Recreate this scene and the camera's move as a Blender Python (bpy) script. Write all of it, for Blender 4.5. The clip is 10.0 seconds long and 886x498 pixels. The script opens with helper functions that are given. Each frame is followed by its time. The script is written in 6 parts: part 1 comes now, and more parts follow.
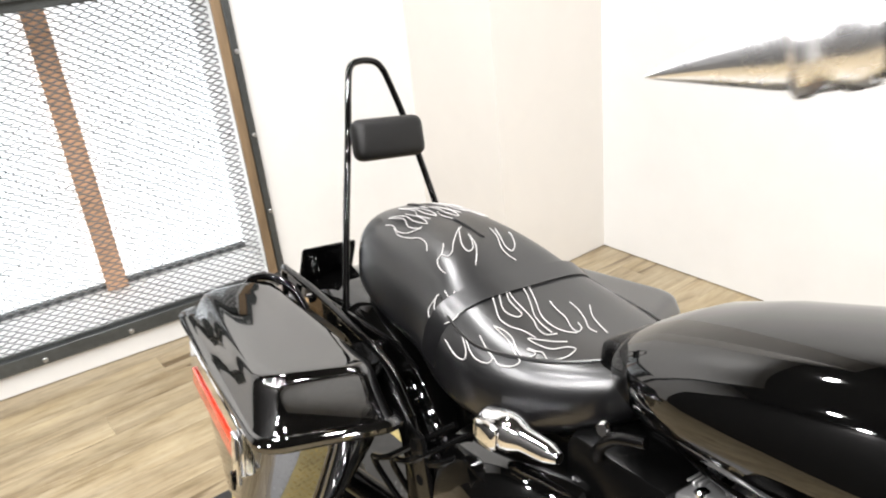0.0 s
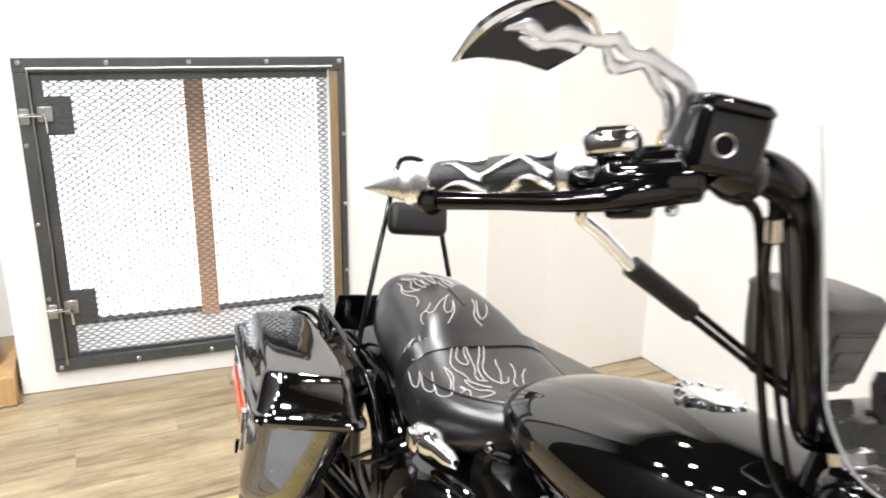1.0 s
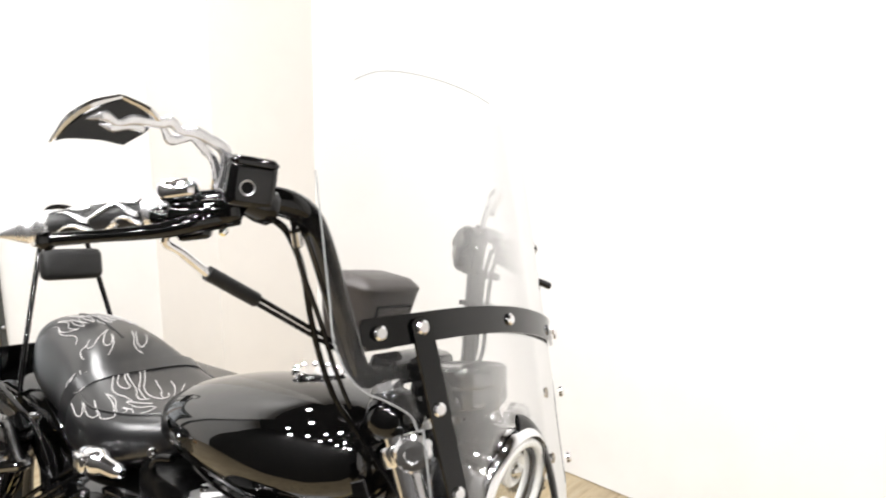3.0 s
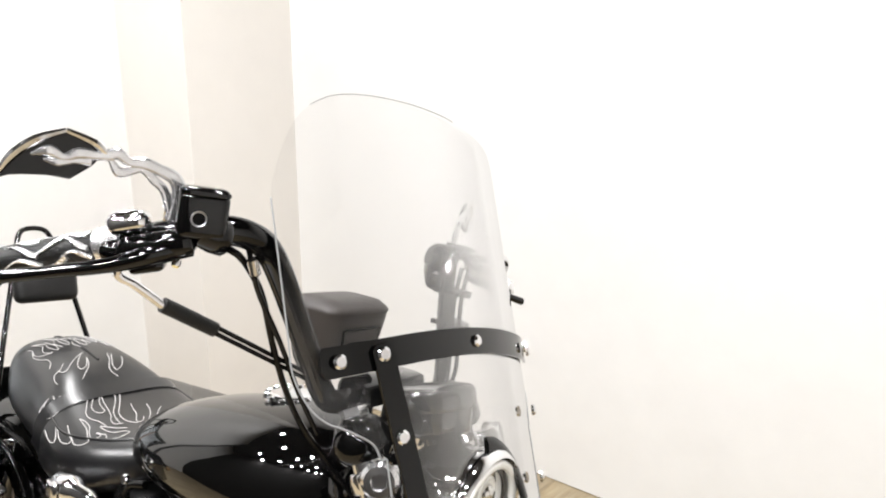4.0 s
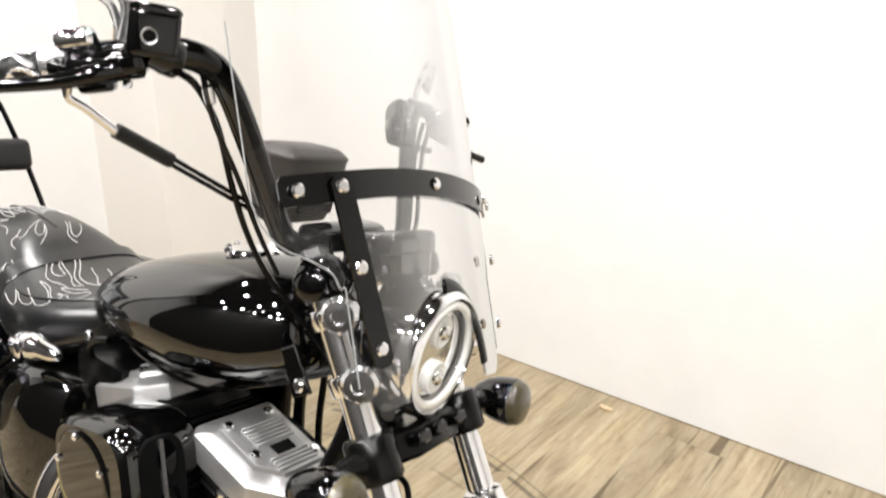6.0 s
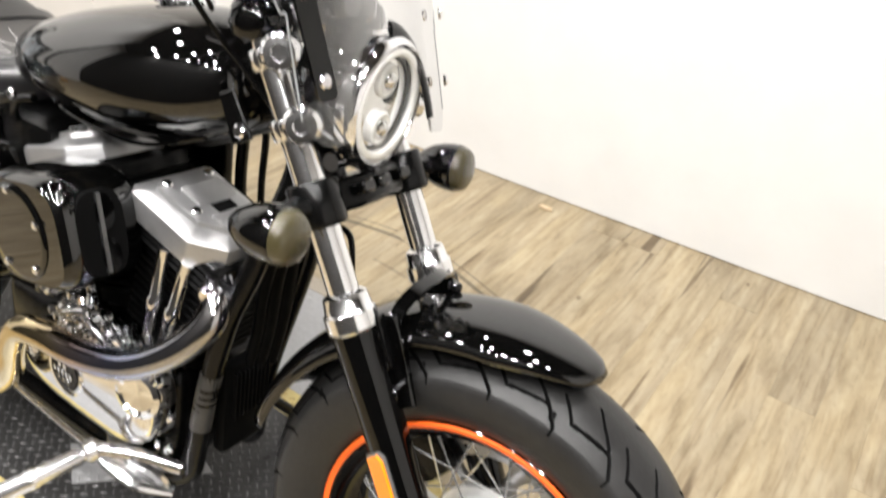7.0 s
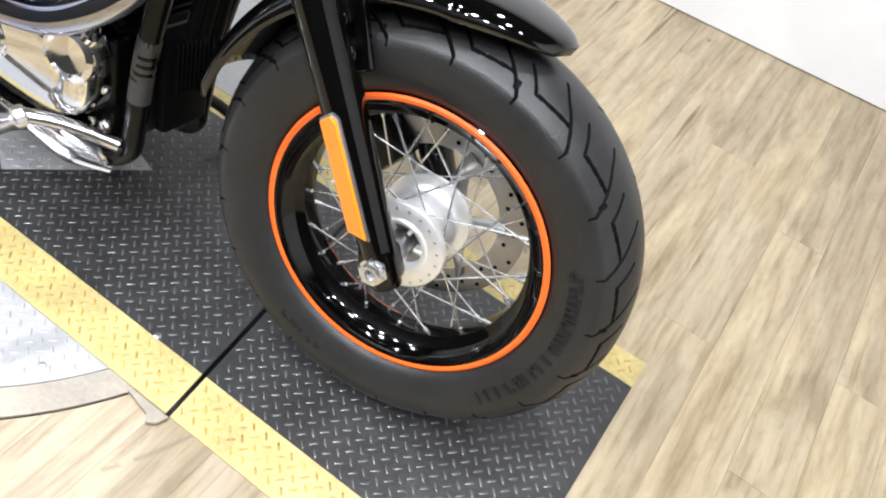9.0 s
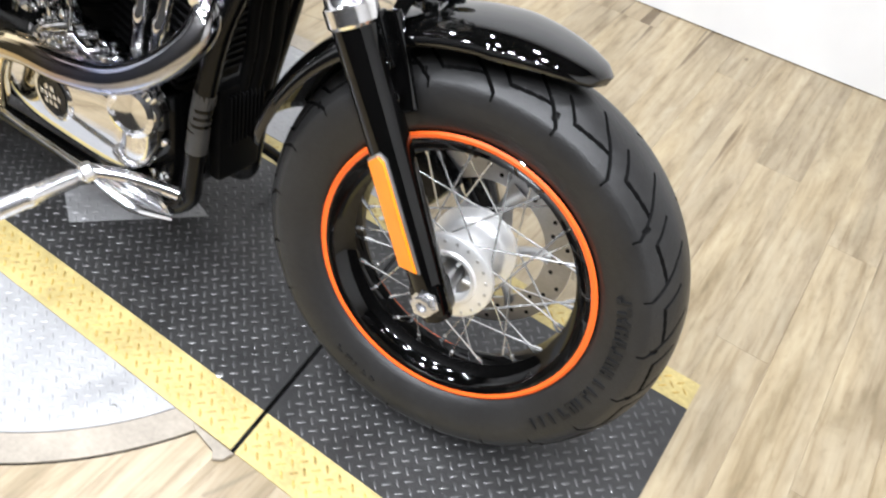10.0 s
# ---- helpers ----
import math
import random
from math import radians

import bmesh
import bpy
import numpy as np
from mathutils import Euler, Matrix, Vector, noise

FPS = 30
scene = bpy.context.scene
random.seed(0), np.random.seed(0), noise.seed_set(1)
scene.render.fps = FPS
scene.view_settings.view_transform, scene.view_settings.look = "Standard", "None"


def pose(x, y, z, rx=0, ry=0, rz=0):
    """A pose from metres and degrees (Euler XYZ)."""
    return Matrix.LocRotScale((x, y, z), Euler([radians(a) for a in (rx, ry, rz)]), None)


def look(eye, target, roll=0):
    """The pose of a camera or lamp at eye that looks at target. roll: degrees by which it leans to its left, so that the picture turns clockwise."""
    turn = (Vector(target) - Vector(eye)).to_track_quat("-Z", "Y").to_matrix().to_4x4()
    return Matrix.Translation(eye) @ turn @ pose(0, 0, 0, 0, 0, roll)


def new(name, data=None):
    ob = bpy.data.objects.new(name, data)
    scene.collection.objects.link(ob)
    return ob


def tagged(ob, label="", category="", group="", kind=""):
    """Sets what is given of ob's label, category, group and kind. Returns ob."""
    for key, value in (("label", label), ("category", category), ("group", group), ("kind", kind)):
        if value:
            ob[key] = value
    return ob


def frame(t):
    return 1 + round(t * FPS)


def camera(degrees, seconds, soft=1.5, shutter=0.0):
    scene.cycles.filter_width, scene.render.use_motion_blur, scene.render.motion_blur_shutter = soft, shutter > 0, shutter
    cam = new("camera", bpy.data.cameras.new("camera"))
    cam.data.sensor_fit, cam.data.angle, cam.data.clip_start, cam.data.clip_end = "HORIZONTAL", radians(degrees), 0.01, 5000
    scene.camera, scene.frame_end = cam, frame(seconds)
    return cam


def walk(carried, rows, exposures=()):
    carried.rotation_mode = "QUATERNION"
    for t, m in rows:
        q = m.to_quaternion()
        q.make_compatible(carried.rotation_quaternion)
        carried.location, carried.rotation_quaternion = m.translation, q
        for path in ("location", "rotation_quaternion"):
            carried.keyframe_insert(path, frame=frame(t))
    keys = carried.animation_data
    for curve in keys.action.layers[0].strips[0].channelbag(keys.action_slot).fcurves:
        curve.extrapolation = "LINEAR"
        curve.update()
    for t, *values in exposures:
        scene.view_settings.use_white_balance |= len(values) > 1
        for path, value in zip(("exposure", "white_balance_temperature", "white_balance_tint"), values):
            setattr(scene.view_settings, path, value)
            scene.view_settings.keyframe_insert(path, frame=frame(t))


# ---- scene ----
cam = camera(60.0, 10.0, soft=2.0, shutter=0.35)
PATH = [
    (0, (-0.424, -0.539, 1.28), (-1.93, 0.474, 0.441), -6.4),
    (0.5, (-0.235, -0.571, 1.325), (-1.86, 0.333, 0.589), -5.8),
    (1, (-0.036, -0.536, 1.354), (-1.757, 0.288, 0.753), 1.0),
    (1.5, (0.07, -0.556, 1.374), (-1.578, 0.429, 0.814), 0.3),
    (2, (0.138, -0.612, 1.383), (-1.386, 0.551, 0.813), -1.2),
    (2.5, (0.198, -0.649, 1.399), (-1.135, 0.735, 0.846), 0.6),
    (3, (0.229, -0.603, 1.409), (-1.04, 0.857, 0.902), 1.3),
    (3.2, (0.238, -0.589, 1.414), (-1.01, 0.891, 0.913), 1.7),
    (4.3, (0.25, -0.562, 1.429), (-1.007, 0.907, 0.915), -0.4),
    (4.5, (0.259, -0.557, 1.421), (-0.982, 0.916, 0.883), -0.3),
    (5, (0.276, -0.564, 1.424), (-0.928, 0.94, 0.887), 1.4),
    (5.2, (0.273, -0.567, 1.416), (-0.915, 0.945, 0.867), 1.1),
    (6.3, (0.27, -0.592, 1.328), (-0.828, 0.871, 0.519), 1.9),
    (6.5, (0.279, -0.596, 1.308), (-0.768, 0.873, 0.443), 2.0),
    (7, (0.291, -0.609, 1.265), (-0.595, 0.797, 0.151), 5.2),
    (7.5, (0.298, -0.639, 1.217), (-0.437, 0.72, -0.054), 9.3),
    (8, (0.296, -0.656, 1.181), (-0.335, 0.642, -0.203), 12.3),
    (8.5, (0.31, -0.662, 1.15), (-0.274, 0.589, -0.296), 13.5),
    (9, (0.32, -0.664, 1.125), (-0.189, 0.557, -0.374), 15.7),
    (9.5, (0.331, -0.671, 1.122), (-0.197, 0.535, -0.385), 14.2),
    (10, (0.327, -0.685, 1.146), (-0.322, 0.516, -0.315), 8.8),
]
walk(cam, [(t, look(eye, target, roll)) for t, eye, target, roll in PATH], exposures=[(0.0, 0.0, 6500, 10), (2.8, 0.0, 6500, 10), (4.4, -0.26, 6470, 10), (5.2, -0.26, 6470, 10), (6.5, -0.07, 6700, 10), (7.2, -0.07, 6500, 10), (8.4, -0.05, 6150, 10), (9.2, 0.0, 5980, 10), (10.0, 0.0, 5980, 10)])

# ---- world and lamps ----
world = bpy.data.worlds.new("room_air")
scene.world = world
world.use_nodes = True
world.node_tree.nodes["Background"].inputs[0].default_value = (1.0, 0.98, 0.96, 1)
world.node_tree.nodes["Background"].inputs[1].default_value = 0.05
scene.view_settings.exposure = 0.0


# ---- materials ----
def mat(name, color, rough=0.5, metal=0.0, var=0.12, scale=8.0, bump=0.0, bump_scale=120.0, coat=0.0, rvar=0.1, stretch=(1, 1, 1), ior=1.5):
    m = bpy.data.materials.new(name)
    m.use_nodes = True
    nt = m.node_tree
    n, l = nt.nodes, nt.links
    b = n["Principled BSDF"]
    b.inputs["Metallic"].default_value = metal
    b.inputs["IOR"].default_value = ior
    b.inputs["Coat Weight"].default_value = coat
    b.inputs["Coat Roughness"].default_value = 0.03
    tc = n.new("ShaderNodeTexCoord")
    mp = n.new("ShaderNodeMapping")
    mp.inputs["Scale"].default_value = stretch
    l.new(tc.outputs["Object"], mp.inputs["Vector"])
    big = n.new("ShaderNodeTexNoise")
    big.inputs["Scale"].default_value = scale
    big.inputs["Detail"].default_value = 6
    fine = n.new("ShaderNodeTexNoise")
    fine.inputs["Scale"].default_value = scale * 9
    fine.inputs["Detail"].default_value = 4
    l.new(mp.outputs[0], big.inputs["Vector"])
    l.new(mp.outputs[0], fine.inputs["Vector"])
    mix = n.new("ShaderNodeMath")
    mix.operation = "MULTIPLY_ADD"
    mix.inputs[1].default_value = 0.6
    l.new(big.outputs["Fac"], mix.inputs[0])
    half = n.new("ShaderNodeMath")
    half.operation = "MULTIPLY"
    half.inputs[1].default_value = 0.4
    l.new(fine.outputs["Fac"], half.inputs[0])
    l.new(half.outputs[0], mix.inputs[2])
    ramp = n.new("ShaderNodeValToRGB")
    lo = [c * (1 - var) for c in color]
    hi = [min(1.0, c * (1 + var)) for c in color]
    ramp.color_ramp.elements[0].position, ramp.color_ramp.elements[0].color = 0.3, (*lo, 1)
    ramp.color_ramp.elements[1].position, ramp.color_ramp.elements[1].color = 0.7, (*hi, 1)
    l.new(mix.outputs[0], ramp.inputs[0])
    l.new(ramp.outputs[0], b.inputs["Base Color"])
    rr = n.new("ShaderNodeMapRange")
    rr.inputs["To Min"].default_value = max(0.0, rough * (1 - rvar))
    rr.inputs["To Max"].default_value = min(1.0, rough * (1 + rvar))
    l.new(mix.outputs[0], rr.inputs["Value"])
    l.new(rr.outputs[0], b.inputs["Roughness"])
    if bump:
        bn = n.new("ShaderNodeTexNoise")
        bn.inputs["Scale"].default_value = bump_scale
        bn.inputs["Detail"].default_value = 3
        l.new(mp.outputs[0], bn.inputs["Vector"])
        bp = n.new("ShaderNodeBump")
        bp.inputs["Strength"].default_value = bump
        bp.inputs["Distance"].default_value = 0.002
        l.new(bn.outputs["Fac"], bp.inputs["Height"])
        l.new(bp.outputs[0], b.inputs["Normal"])
    return m


def glow(name, color, strength):
    m = bpy.data.materials.new(name)
    m.use_nodes = True
    b = m.node_tree.nodes["Principled BSDF"]
    b.inputs["Base Color"].default_value = (*color, 1)
    b.inputs["Emission Color"].default_value = (*color, 1)
    b.inputs["Emission Strength"].default_value = strength
    return m


def clear(name, color=(1, 1, 1), rough=0.0, haze=0.0, gloss=0.7):
    """A thin clear sheet: see-through with a gloss that grows towards grazing views."""
    m = bpy.data.materials.new(name)
    m.use_nodes = True
    nt = m.node_tree
    n, l = nt.nodes, nt.links
    out = n["Material Output"]
    n.remove(n["Principled BSDF"])
    t = n.new("ShaderNodeBsdfTransparent")
    t.inputs[0].default_value = (*color, 1)
    g = n.new("ShaderNodeBsdfGlossy")
    g.inputs["Roughness"].default_value = rough
    d = n.new("ShaderNodeBsdfDiffuse")
    d.inputs[0].default_value = (0.9, 0.9, 0.9, 1)
    lw = n.new("ShaderNodeLayerWeight")
    lw.inputs["Blend"].default_value = 0.5
    pw = n.new("ShaderNodeMath")
    pw.operation, pw.inputs[1].default_value = "POWER", 3.5
    l.new(lw.outputs["Facing"], pw.inputs[0])
    fr = n.new("ShaderNodeMath")
    fr.operation, fr.inputs[1].default_value, fr.inputs[2].default_value = "MULTIPLY_ADD", gloss, 0.020
    fr.use_clamp = True
    l.new(pw.outputs[0], fr.inputs[0])
    hz = n.new("ShaderNodeMixShader")
    hz.inputs[0].default_value = haze
    l.new(t.outputs[0], hz.inputs[1])
    l.new(d.outputs[0], hz.inputs[2])
    mx = n.new("ShaderNodeMixShader")
    l.new(fr.outputs[0], mx.inputs[0])
    l.new(hz.outputs[0], mx.inputs[1])
    l.new(g.outputs[0], mx.inputs[2])
    l.new(mx.outputs[0], out.inputs["Surface"])
    return m


WHITE = mat("white_wall_paint", (0.70, 0.695, 0.68), 0.55, var=0.04, scale=1.1, bump=0.15, bump_scale=60)
# near-black, for the unseen south wall that darkens reflections
DARK_WALL = mat("dark_unseen_wall", (0.014, 0.013, 0.012), 0.7, var=0.2, scale=1.5)
# pale, for the added east wall that brightens the chrome
EAST_REFLECTOR = mat("pale_reflector_wall", (0.68, 0.67, 0.655), 0.6, var=0.1, scale=1.5)
CEIL = mat("dark_ceiling_board", (0.025, 0.022, 0.019), 0.8, var=0.1, scale=2)
BLACK = mat("black_painted_metal", (0.0010, 0.0010, 0.0010), 0.05, var=0.3, scale=30, rvar=0.4, ior=1.45)
PAINT = mat("deep_gloss_black_paint", (0.001, 0.001, 0.001), 0.03, var=0.3, scale=30, rvar=0.4, ior=1.66)
LACQUER = mat("waxed_black_lacquer", (0.001, 0.001, 0.001), 0.03, var=0.3, scale=30, rvar=0.4, ior=2.25)
BLACK_SATIN = mat("satin_black_powder_coat", (0.0018, 0.0018, 0.0018), 0.22, var=0.3, scale=40, bump=0.1, bump_scale=400, ior=1.32)
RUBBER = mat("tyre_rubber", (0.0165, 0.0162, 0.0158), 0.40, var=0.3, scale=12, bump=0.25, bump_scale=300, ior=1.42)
# darker copy of the tyre rubber, with the grooves' shade in its colour
GROOVE_SHADE = mat("shaded_groove_rubber", (0.0025, 0.0025, 0.0025), 0.7, var=0.2, scale=12, ior=1.2)
LEATHER = mat("black_leather", (0.0030, 0.0030, 0.0035), 0.29, var=0.25, scale=25, bump=0.08, bump_scale=420, ior=1.78)
VINYL = mat("grey_black_vinyl", (0.005, 0.005, 0.005), 0.36, var=0.2, scale=25, bump=0.5, bump_scale=600, ior=1.4)
THREAD = mat("pale_grey_thread", (0.42, 0.41, 0.40), 0.6, var=0.15, scale=200, bump=0.5, bump_scale=900)
CHROME = mat("chrome", (0.86, 0.86, 0.87), 0.06, metal=1.0, var=0.03, scale=20, rvar=0.5)
ALU = mat("brushed_aluminium", (0.47, 0.47, 0.47), 0.40, metal=0.85, var=0.1, scale=30, rvar=0.3, bump=0.1, bump_scale=300)
STEEL = mat("dull_steel", (0.42, 0.42, 0.42), 0.35, metal=1.0, var=0.15, scale=25)
CAST = mat("cast_aluminium", (0.56, 0.56, 0.55), 0.30, metal=0.9, var=0.1, scale=40, bump=0.3, bump_scale=500)
FIN_BLACK = mat("dull_black_casting", (0.0025, 0.0025, 0.0025), 0.5, var=0.3, scale=40, ior=1.15)
# wall white for the column, its corner shading put in as a duller tone
WARM_WHITE = mat("shaded_white_wall_paint", (0.685, 0.658, 0.618), 0.55, var=0.03, scale=1.3, bump=0.15, bump_scale=60)
SPOKE = mat("zinc_plated_spoke", (0.78, 0.78, 0.77), 0.22, metal=0.9, var=0.1, scale=60)
OLDWOOD = mat("aged_brown_wood", (0.20, 0.135, 0.075), 0.6, var=0.4, scale=6, stretch=(1, 1, 0.15))



def heat_tinted():
    """Chromed pipe: straw-gold along the run, violet and blue towards the hot end at the cylinder."""
    m = mat("heat_tinted_exhaust", (0.5, 0.48, 0.45), 0.09, metal=1.0, var=0.06, scale=9, rvar=0.3)
    n, l = m.node_tree.nodes, m.node_tree.links
    b = n["Principled BSDF"]
    tc = n.new("ShaderNodeTexCoord")
    sp = n.new("ShaderNodeSeparateXYZ")
    l.new(tc.outputs["Object"], sp.inputs[0])
    wob = n.new("ShaderNodeTexNoise")
    wob.inputs["Scale"].default_value = 14
    add = n.new("ShaderNodeMath")
    add.operation, add.inputs[1].default_value = "MULTIPLY_ADD", 0.09
    l.new(wob.outputs["Fac"], add.inputs[0])
    l.new(sp.outputs[0], add.inputs[2])
    mr = n.new("ShaderNodeMapRange")
    mr.inputs["From Min"].default_value, mr.inputs["From Max"].default_value = -0.84, -0.36
    l.new(add.outputs[0], mr.inputs["Value"])
    r = n.new("ShaderNodeValToRGB")
    e = r.color_ramp.elements
    e[0].position, e[0].color = 0.0, (0.62, 0.58, 0.50, 1)
    e[1].position, e[1].color = 1.0, (0.42, 0.41, 0.41, 1)
    for pos, c in ((0.25, (0.68, 0.57, 0.35)), (0.46, (0.58, 0.47, 0.30)), (0.58, (0.46, 0.39, 0.42)), (0.72, (0.34, 0.37, 0.52)), (0.86, (0.40, 0.41, 0.47))):
        e.new(pos).color = (*c, 1)
    l.new(mr.outputs[0], r.inputs[0])
    l.new(r.outputs[0], b.inputs["Base Color"])
    return m


HEADER = heat_tinted()
ORANGE = mat("orange_rim_tape", (0.9, 0.13, 0.015), 0.35, var=0.05, scale=20)
AMBER = mat("amber_reflector_plastic", (0.85, 0.225, 0.002), 0.3, var=0.06, scale=60, coat=0.1)
RED = mat("red_reflector_plastic", (0.6, 0.05, 0.02), 0.15, var=0.06, scale=60, coat=0.5)
SMOKE = mat("smoked_lens", (0.045, 0.038, 0.017), 0.22, var=0.12, scale=40, coat=0.35, bump=0.3, bump_scale=500)
YELLOW = mat("yellow_floor_paint", (0.43, 0.345, 0.135), 0.5, var=0.3, scale=14, bump=0.2, bump_scale=200)
PLATE_BLACK = mat("black_diamond_plate", (0.037, 0.0365, 0.036), 0.33, metal=0.3, var=0.4, scale=5, bump=0.2, bump_scale=200)
PLATE_GREY = mat("grey_diamond_plate", (0.31, 0.31, 0.31), 0.4, metal=0.3, var=0.15, scale=8, bump=0.2, bump_scale=200)
# lugs paler than their black plate: the glints on them put into colour
LUG_BLACK = mat("glinting_plate_lugs", (0.095, 0.095, 0.094), 0.28, metal=0.5, var=0.6, scale=5)
MESH_STEEL = mat("dull_expanded_steel", (0.19, 0.19, 0.195), 0.42, metal=0.7, var=0.3, scale=20)
FRAME_STEEL = mat("dark_angle_steel", (0.075, 0.08, 0.08), 0.45, metal=0.6, var=0.25, scale=6)
PINE = mat("raw_pine", (0.42, 0.26, 0.12), 0.6, var=0.3, scale=5, stretch=(1, 1, 0.12))
PALEWOOD = mat("pale_wood_chip", (0.55, 0.42, 0.27), 0.6, var=0.2, scale=20)
STUD = mat("red_brown_stud", (0.74, 0.44, 0.26), 0.6, var=0.25, scale=5, stretch=(1, 1, 0.12))
CLEAR = clear("clear_polycarbonate", (0.99, 0.99, 0.99), haze=0.002, gloss=3.1)
LENS = clear("clear_lens", (0.98, 0.98, 0.97), haze=0.0, gloss=0.12)
LUG_YELLOW = mat("worn_yellow_lugs", (0.37, 0.255, 0.06), 0.4, var=0.75, scale=30, bump=0.2, bump_scale=200)
SILVER = mat("polished_silver_cast", (0.70, 0.70, 0.71), 0.20, metal=0.92, var=0.1, scale=30, rvar=0.4)
MACHINED = mat("machined_aluminium", (0.86, 0.86, 0.85), 0.34, metal=0.75, var=0.08, scale=60, rvar=0.3, bump=0.1, bump_scale=300)
POLISHED = mat("polished_chrome_plate", (0.90, 0.90, 0.91), 0.15, metal=1.0, var=0.03, scale=20, rvar=0.4)
SOFT_CHROME = mat("soft_polished_chrome", (0.86, 0.86, 0.87), 0.27, metal=0.95, var=0.04, scale=20, rvar=0.3)
GOLD = mat("brass_fitting", (0.65, 0.45, 0.2), 0.25, metal=1.0, var=0.1, scale=30)


# ---- mesh helpers ----
TURNED, STEER = [False], Matrix()      # whether parts of the motorcycle turn with its steering


def part(name, bm, material, parent=None, label="", smooth=True, sharp=40):
    me = bpy.data.meshes.new(name)
    bmesh.ops.recalc_face_normals(bm, faces=bm.faces)
    bm.to_mesh(me)
    bm.free()
    me.materials.append(material)
    if smooth:
        me.shade_smooth()
        me.set_sharp_from_angle(angle=radians(sharp))
    ob = new(name, me)
    ob.parent = parent
    if parent is not None and parent.name == "motorcycle" and TURNED[0]:
        ob.matrix_basis = STEER
    if label:
        ob["label"] = label
    return ob


def thing(name, label, category, m=None, group="", kind=""):
    ob = new(name)
    ob.empty_display_size = 0.05
    if m is not None:
        ob.matrix_basis = m
    return tagged(ob, label, category, group, kind)


def box(bm, lo, hi, bevel=0.0, segs=2, m=None):
    r = bmesh.ops.create_cube(bm, size=1.0)
    vs = r["verts"]
    lo, hi = Vector(lo), Vector(hi)
    for v in vs:
        v.co = Vector([lo[i] + (v.co[i] + 0.5) * (hi[i] - lo[i]) for i in range(3)])
    if bevel:
        es = list({e for v in vs for e in v.link_edges})
        r2 = bmesh.ops.bevel(bm, geom=es, offset=bevel, segments=segs, profile=0.5, affect="EDGES")
        vs = list({v for f in r2["faces"] for v in f.verts} | {v for v in vs if v.is_valid})
    if m is not None:
        bmesh.ops.transform(bm, matrix=m, verts=vs)
    return bm


def frame_of(d):
    d = Vector(d).normalized()
    up = Vector((0, 0, 1)) if abs(d.z) < 0.95 else Vector((0, 1, 0))
    u = d.cross(up).normalized()
    return u, u.cross(d).normalized()


def rings(bm, loops, closed=True, cap=True):
    """A skin over loops of the same count."""
    rows = [[bm.verts.new(p) for p in lp] for lp in loops]
    n = len(rows[0])
    for a, b in zip(rows, rows[1:]):
        for i in range(n if closed else n - 1):
            j = (i + 1) % n
            bm.faces.new((a[i], a[j], b[j], b[i]))
    if cap and closed:
        bm.faces.new(rows[0])
        bm.faces.new(list(reversed(rows[-1])))
    return bm


def rod(bm, p0, p1, r0, r1=None, n=16):
    p0, p1 = Vector(p0), Vector(p1)
    r1 = r0 if r1 is None else r1
    u, v = frame_of(p1 - p0)
    ang = [2 * math.pi * i / n for i in range(n)]
    return rings(bm, [[p + r * (math.cos(a) * u + math.sin(a) * v) for a in ang] for p, r in ((p0, r0), (p1, r1))])


def stack(bm, p0, d, prof, n=24):
    """A turned piece: prof is (distance along d, radius)."""
    p0, d = Vector(p0), Vector(d).normalized()
    u, v = frame_of(d)
    ang = [2 * math.pi * i / n for i in range(n)]
    return rings(bm, [[p0 + s * d + max(r, 1e-4) * (math.cos(a) * u + math.sin(a) * v) for a in ang] for s, r in prof])


def smooth_path(pts, per=6):
    pts = [Vector(p) for p in pts]
    ext = [2 * pts[0] - pts[1]] + pts + [2 * pts[-1] - pts[-2]]
    out = []
    for i in range(1, len(ext) - 2):
        a, b, c, d = ext[i - 1 : i + 3]
        for k in range(per):
            t = k / per
            out.append(0.5 * ((2 * b) + (c - a) * t + (2 * a - 5 * b + 4 * c - d) * t * t + (3 * b - a - 3 * c + d) * t ** 3))
    return out + [pts[-1]]


def pipe(bm, pts, r, n=12, per=6, curved=True, flat=None):
    """A round bar along points; r a number or one per given point; flat squeezes it along its second axis."""
    ctrl = [Vector(p) for p in pts]
    path = smooth_path(ctrl, per) if curved else ctrl
    loops, u = [], None
    for i, p in enumerate(path):
        d = (path[min(i + 1, len(path) - 1)] - path[max(i - 1, 0)]).normalized()
        if u is None:
            u, v = frame_of(d)
        else:
            u = (u - d * u.dot(d)).normalized()
            v = u.cross(d).normalized()
        if isinstance(r, (int, float)):
            rad = r
        else:
            x = i / (len(path) - 1) * (len(r) - 1)
            k = min(int(x), len(r) - 2)
            rad = r[k] + (r[k + 1] - r[k]) * (x - k)
        fl = 1.0 if flat is None else flat
        loops.append([p + rad * (math.cos(2 * math.pi * j / n) * u + fl * math.sin(2 * math.pi * j / n) * v) for j in range(n)])
    return rings(bm, loops)


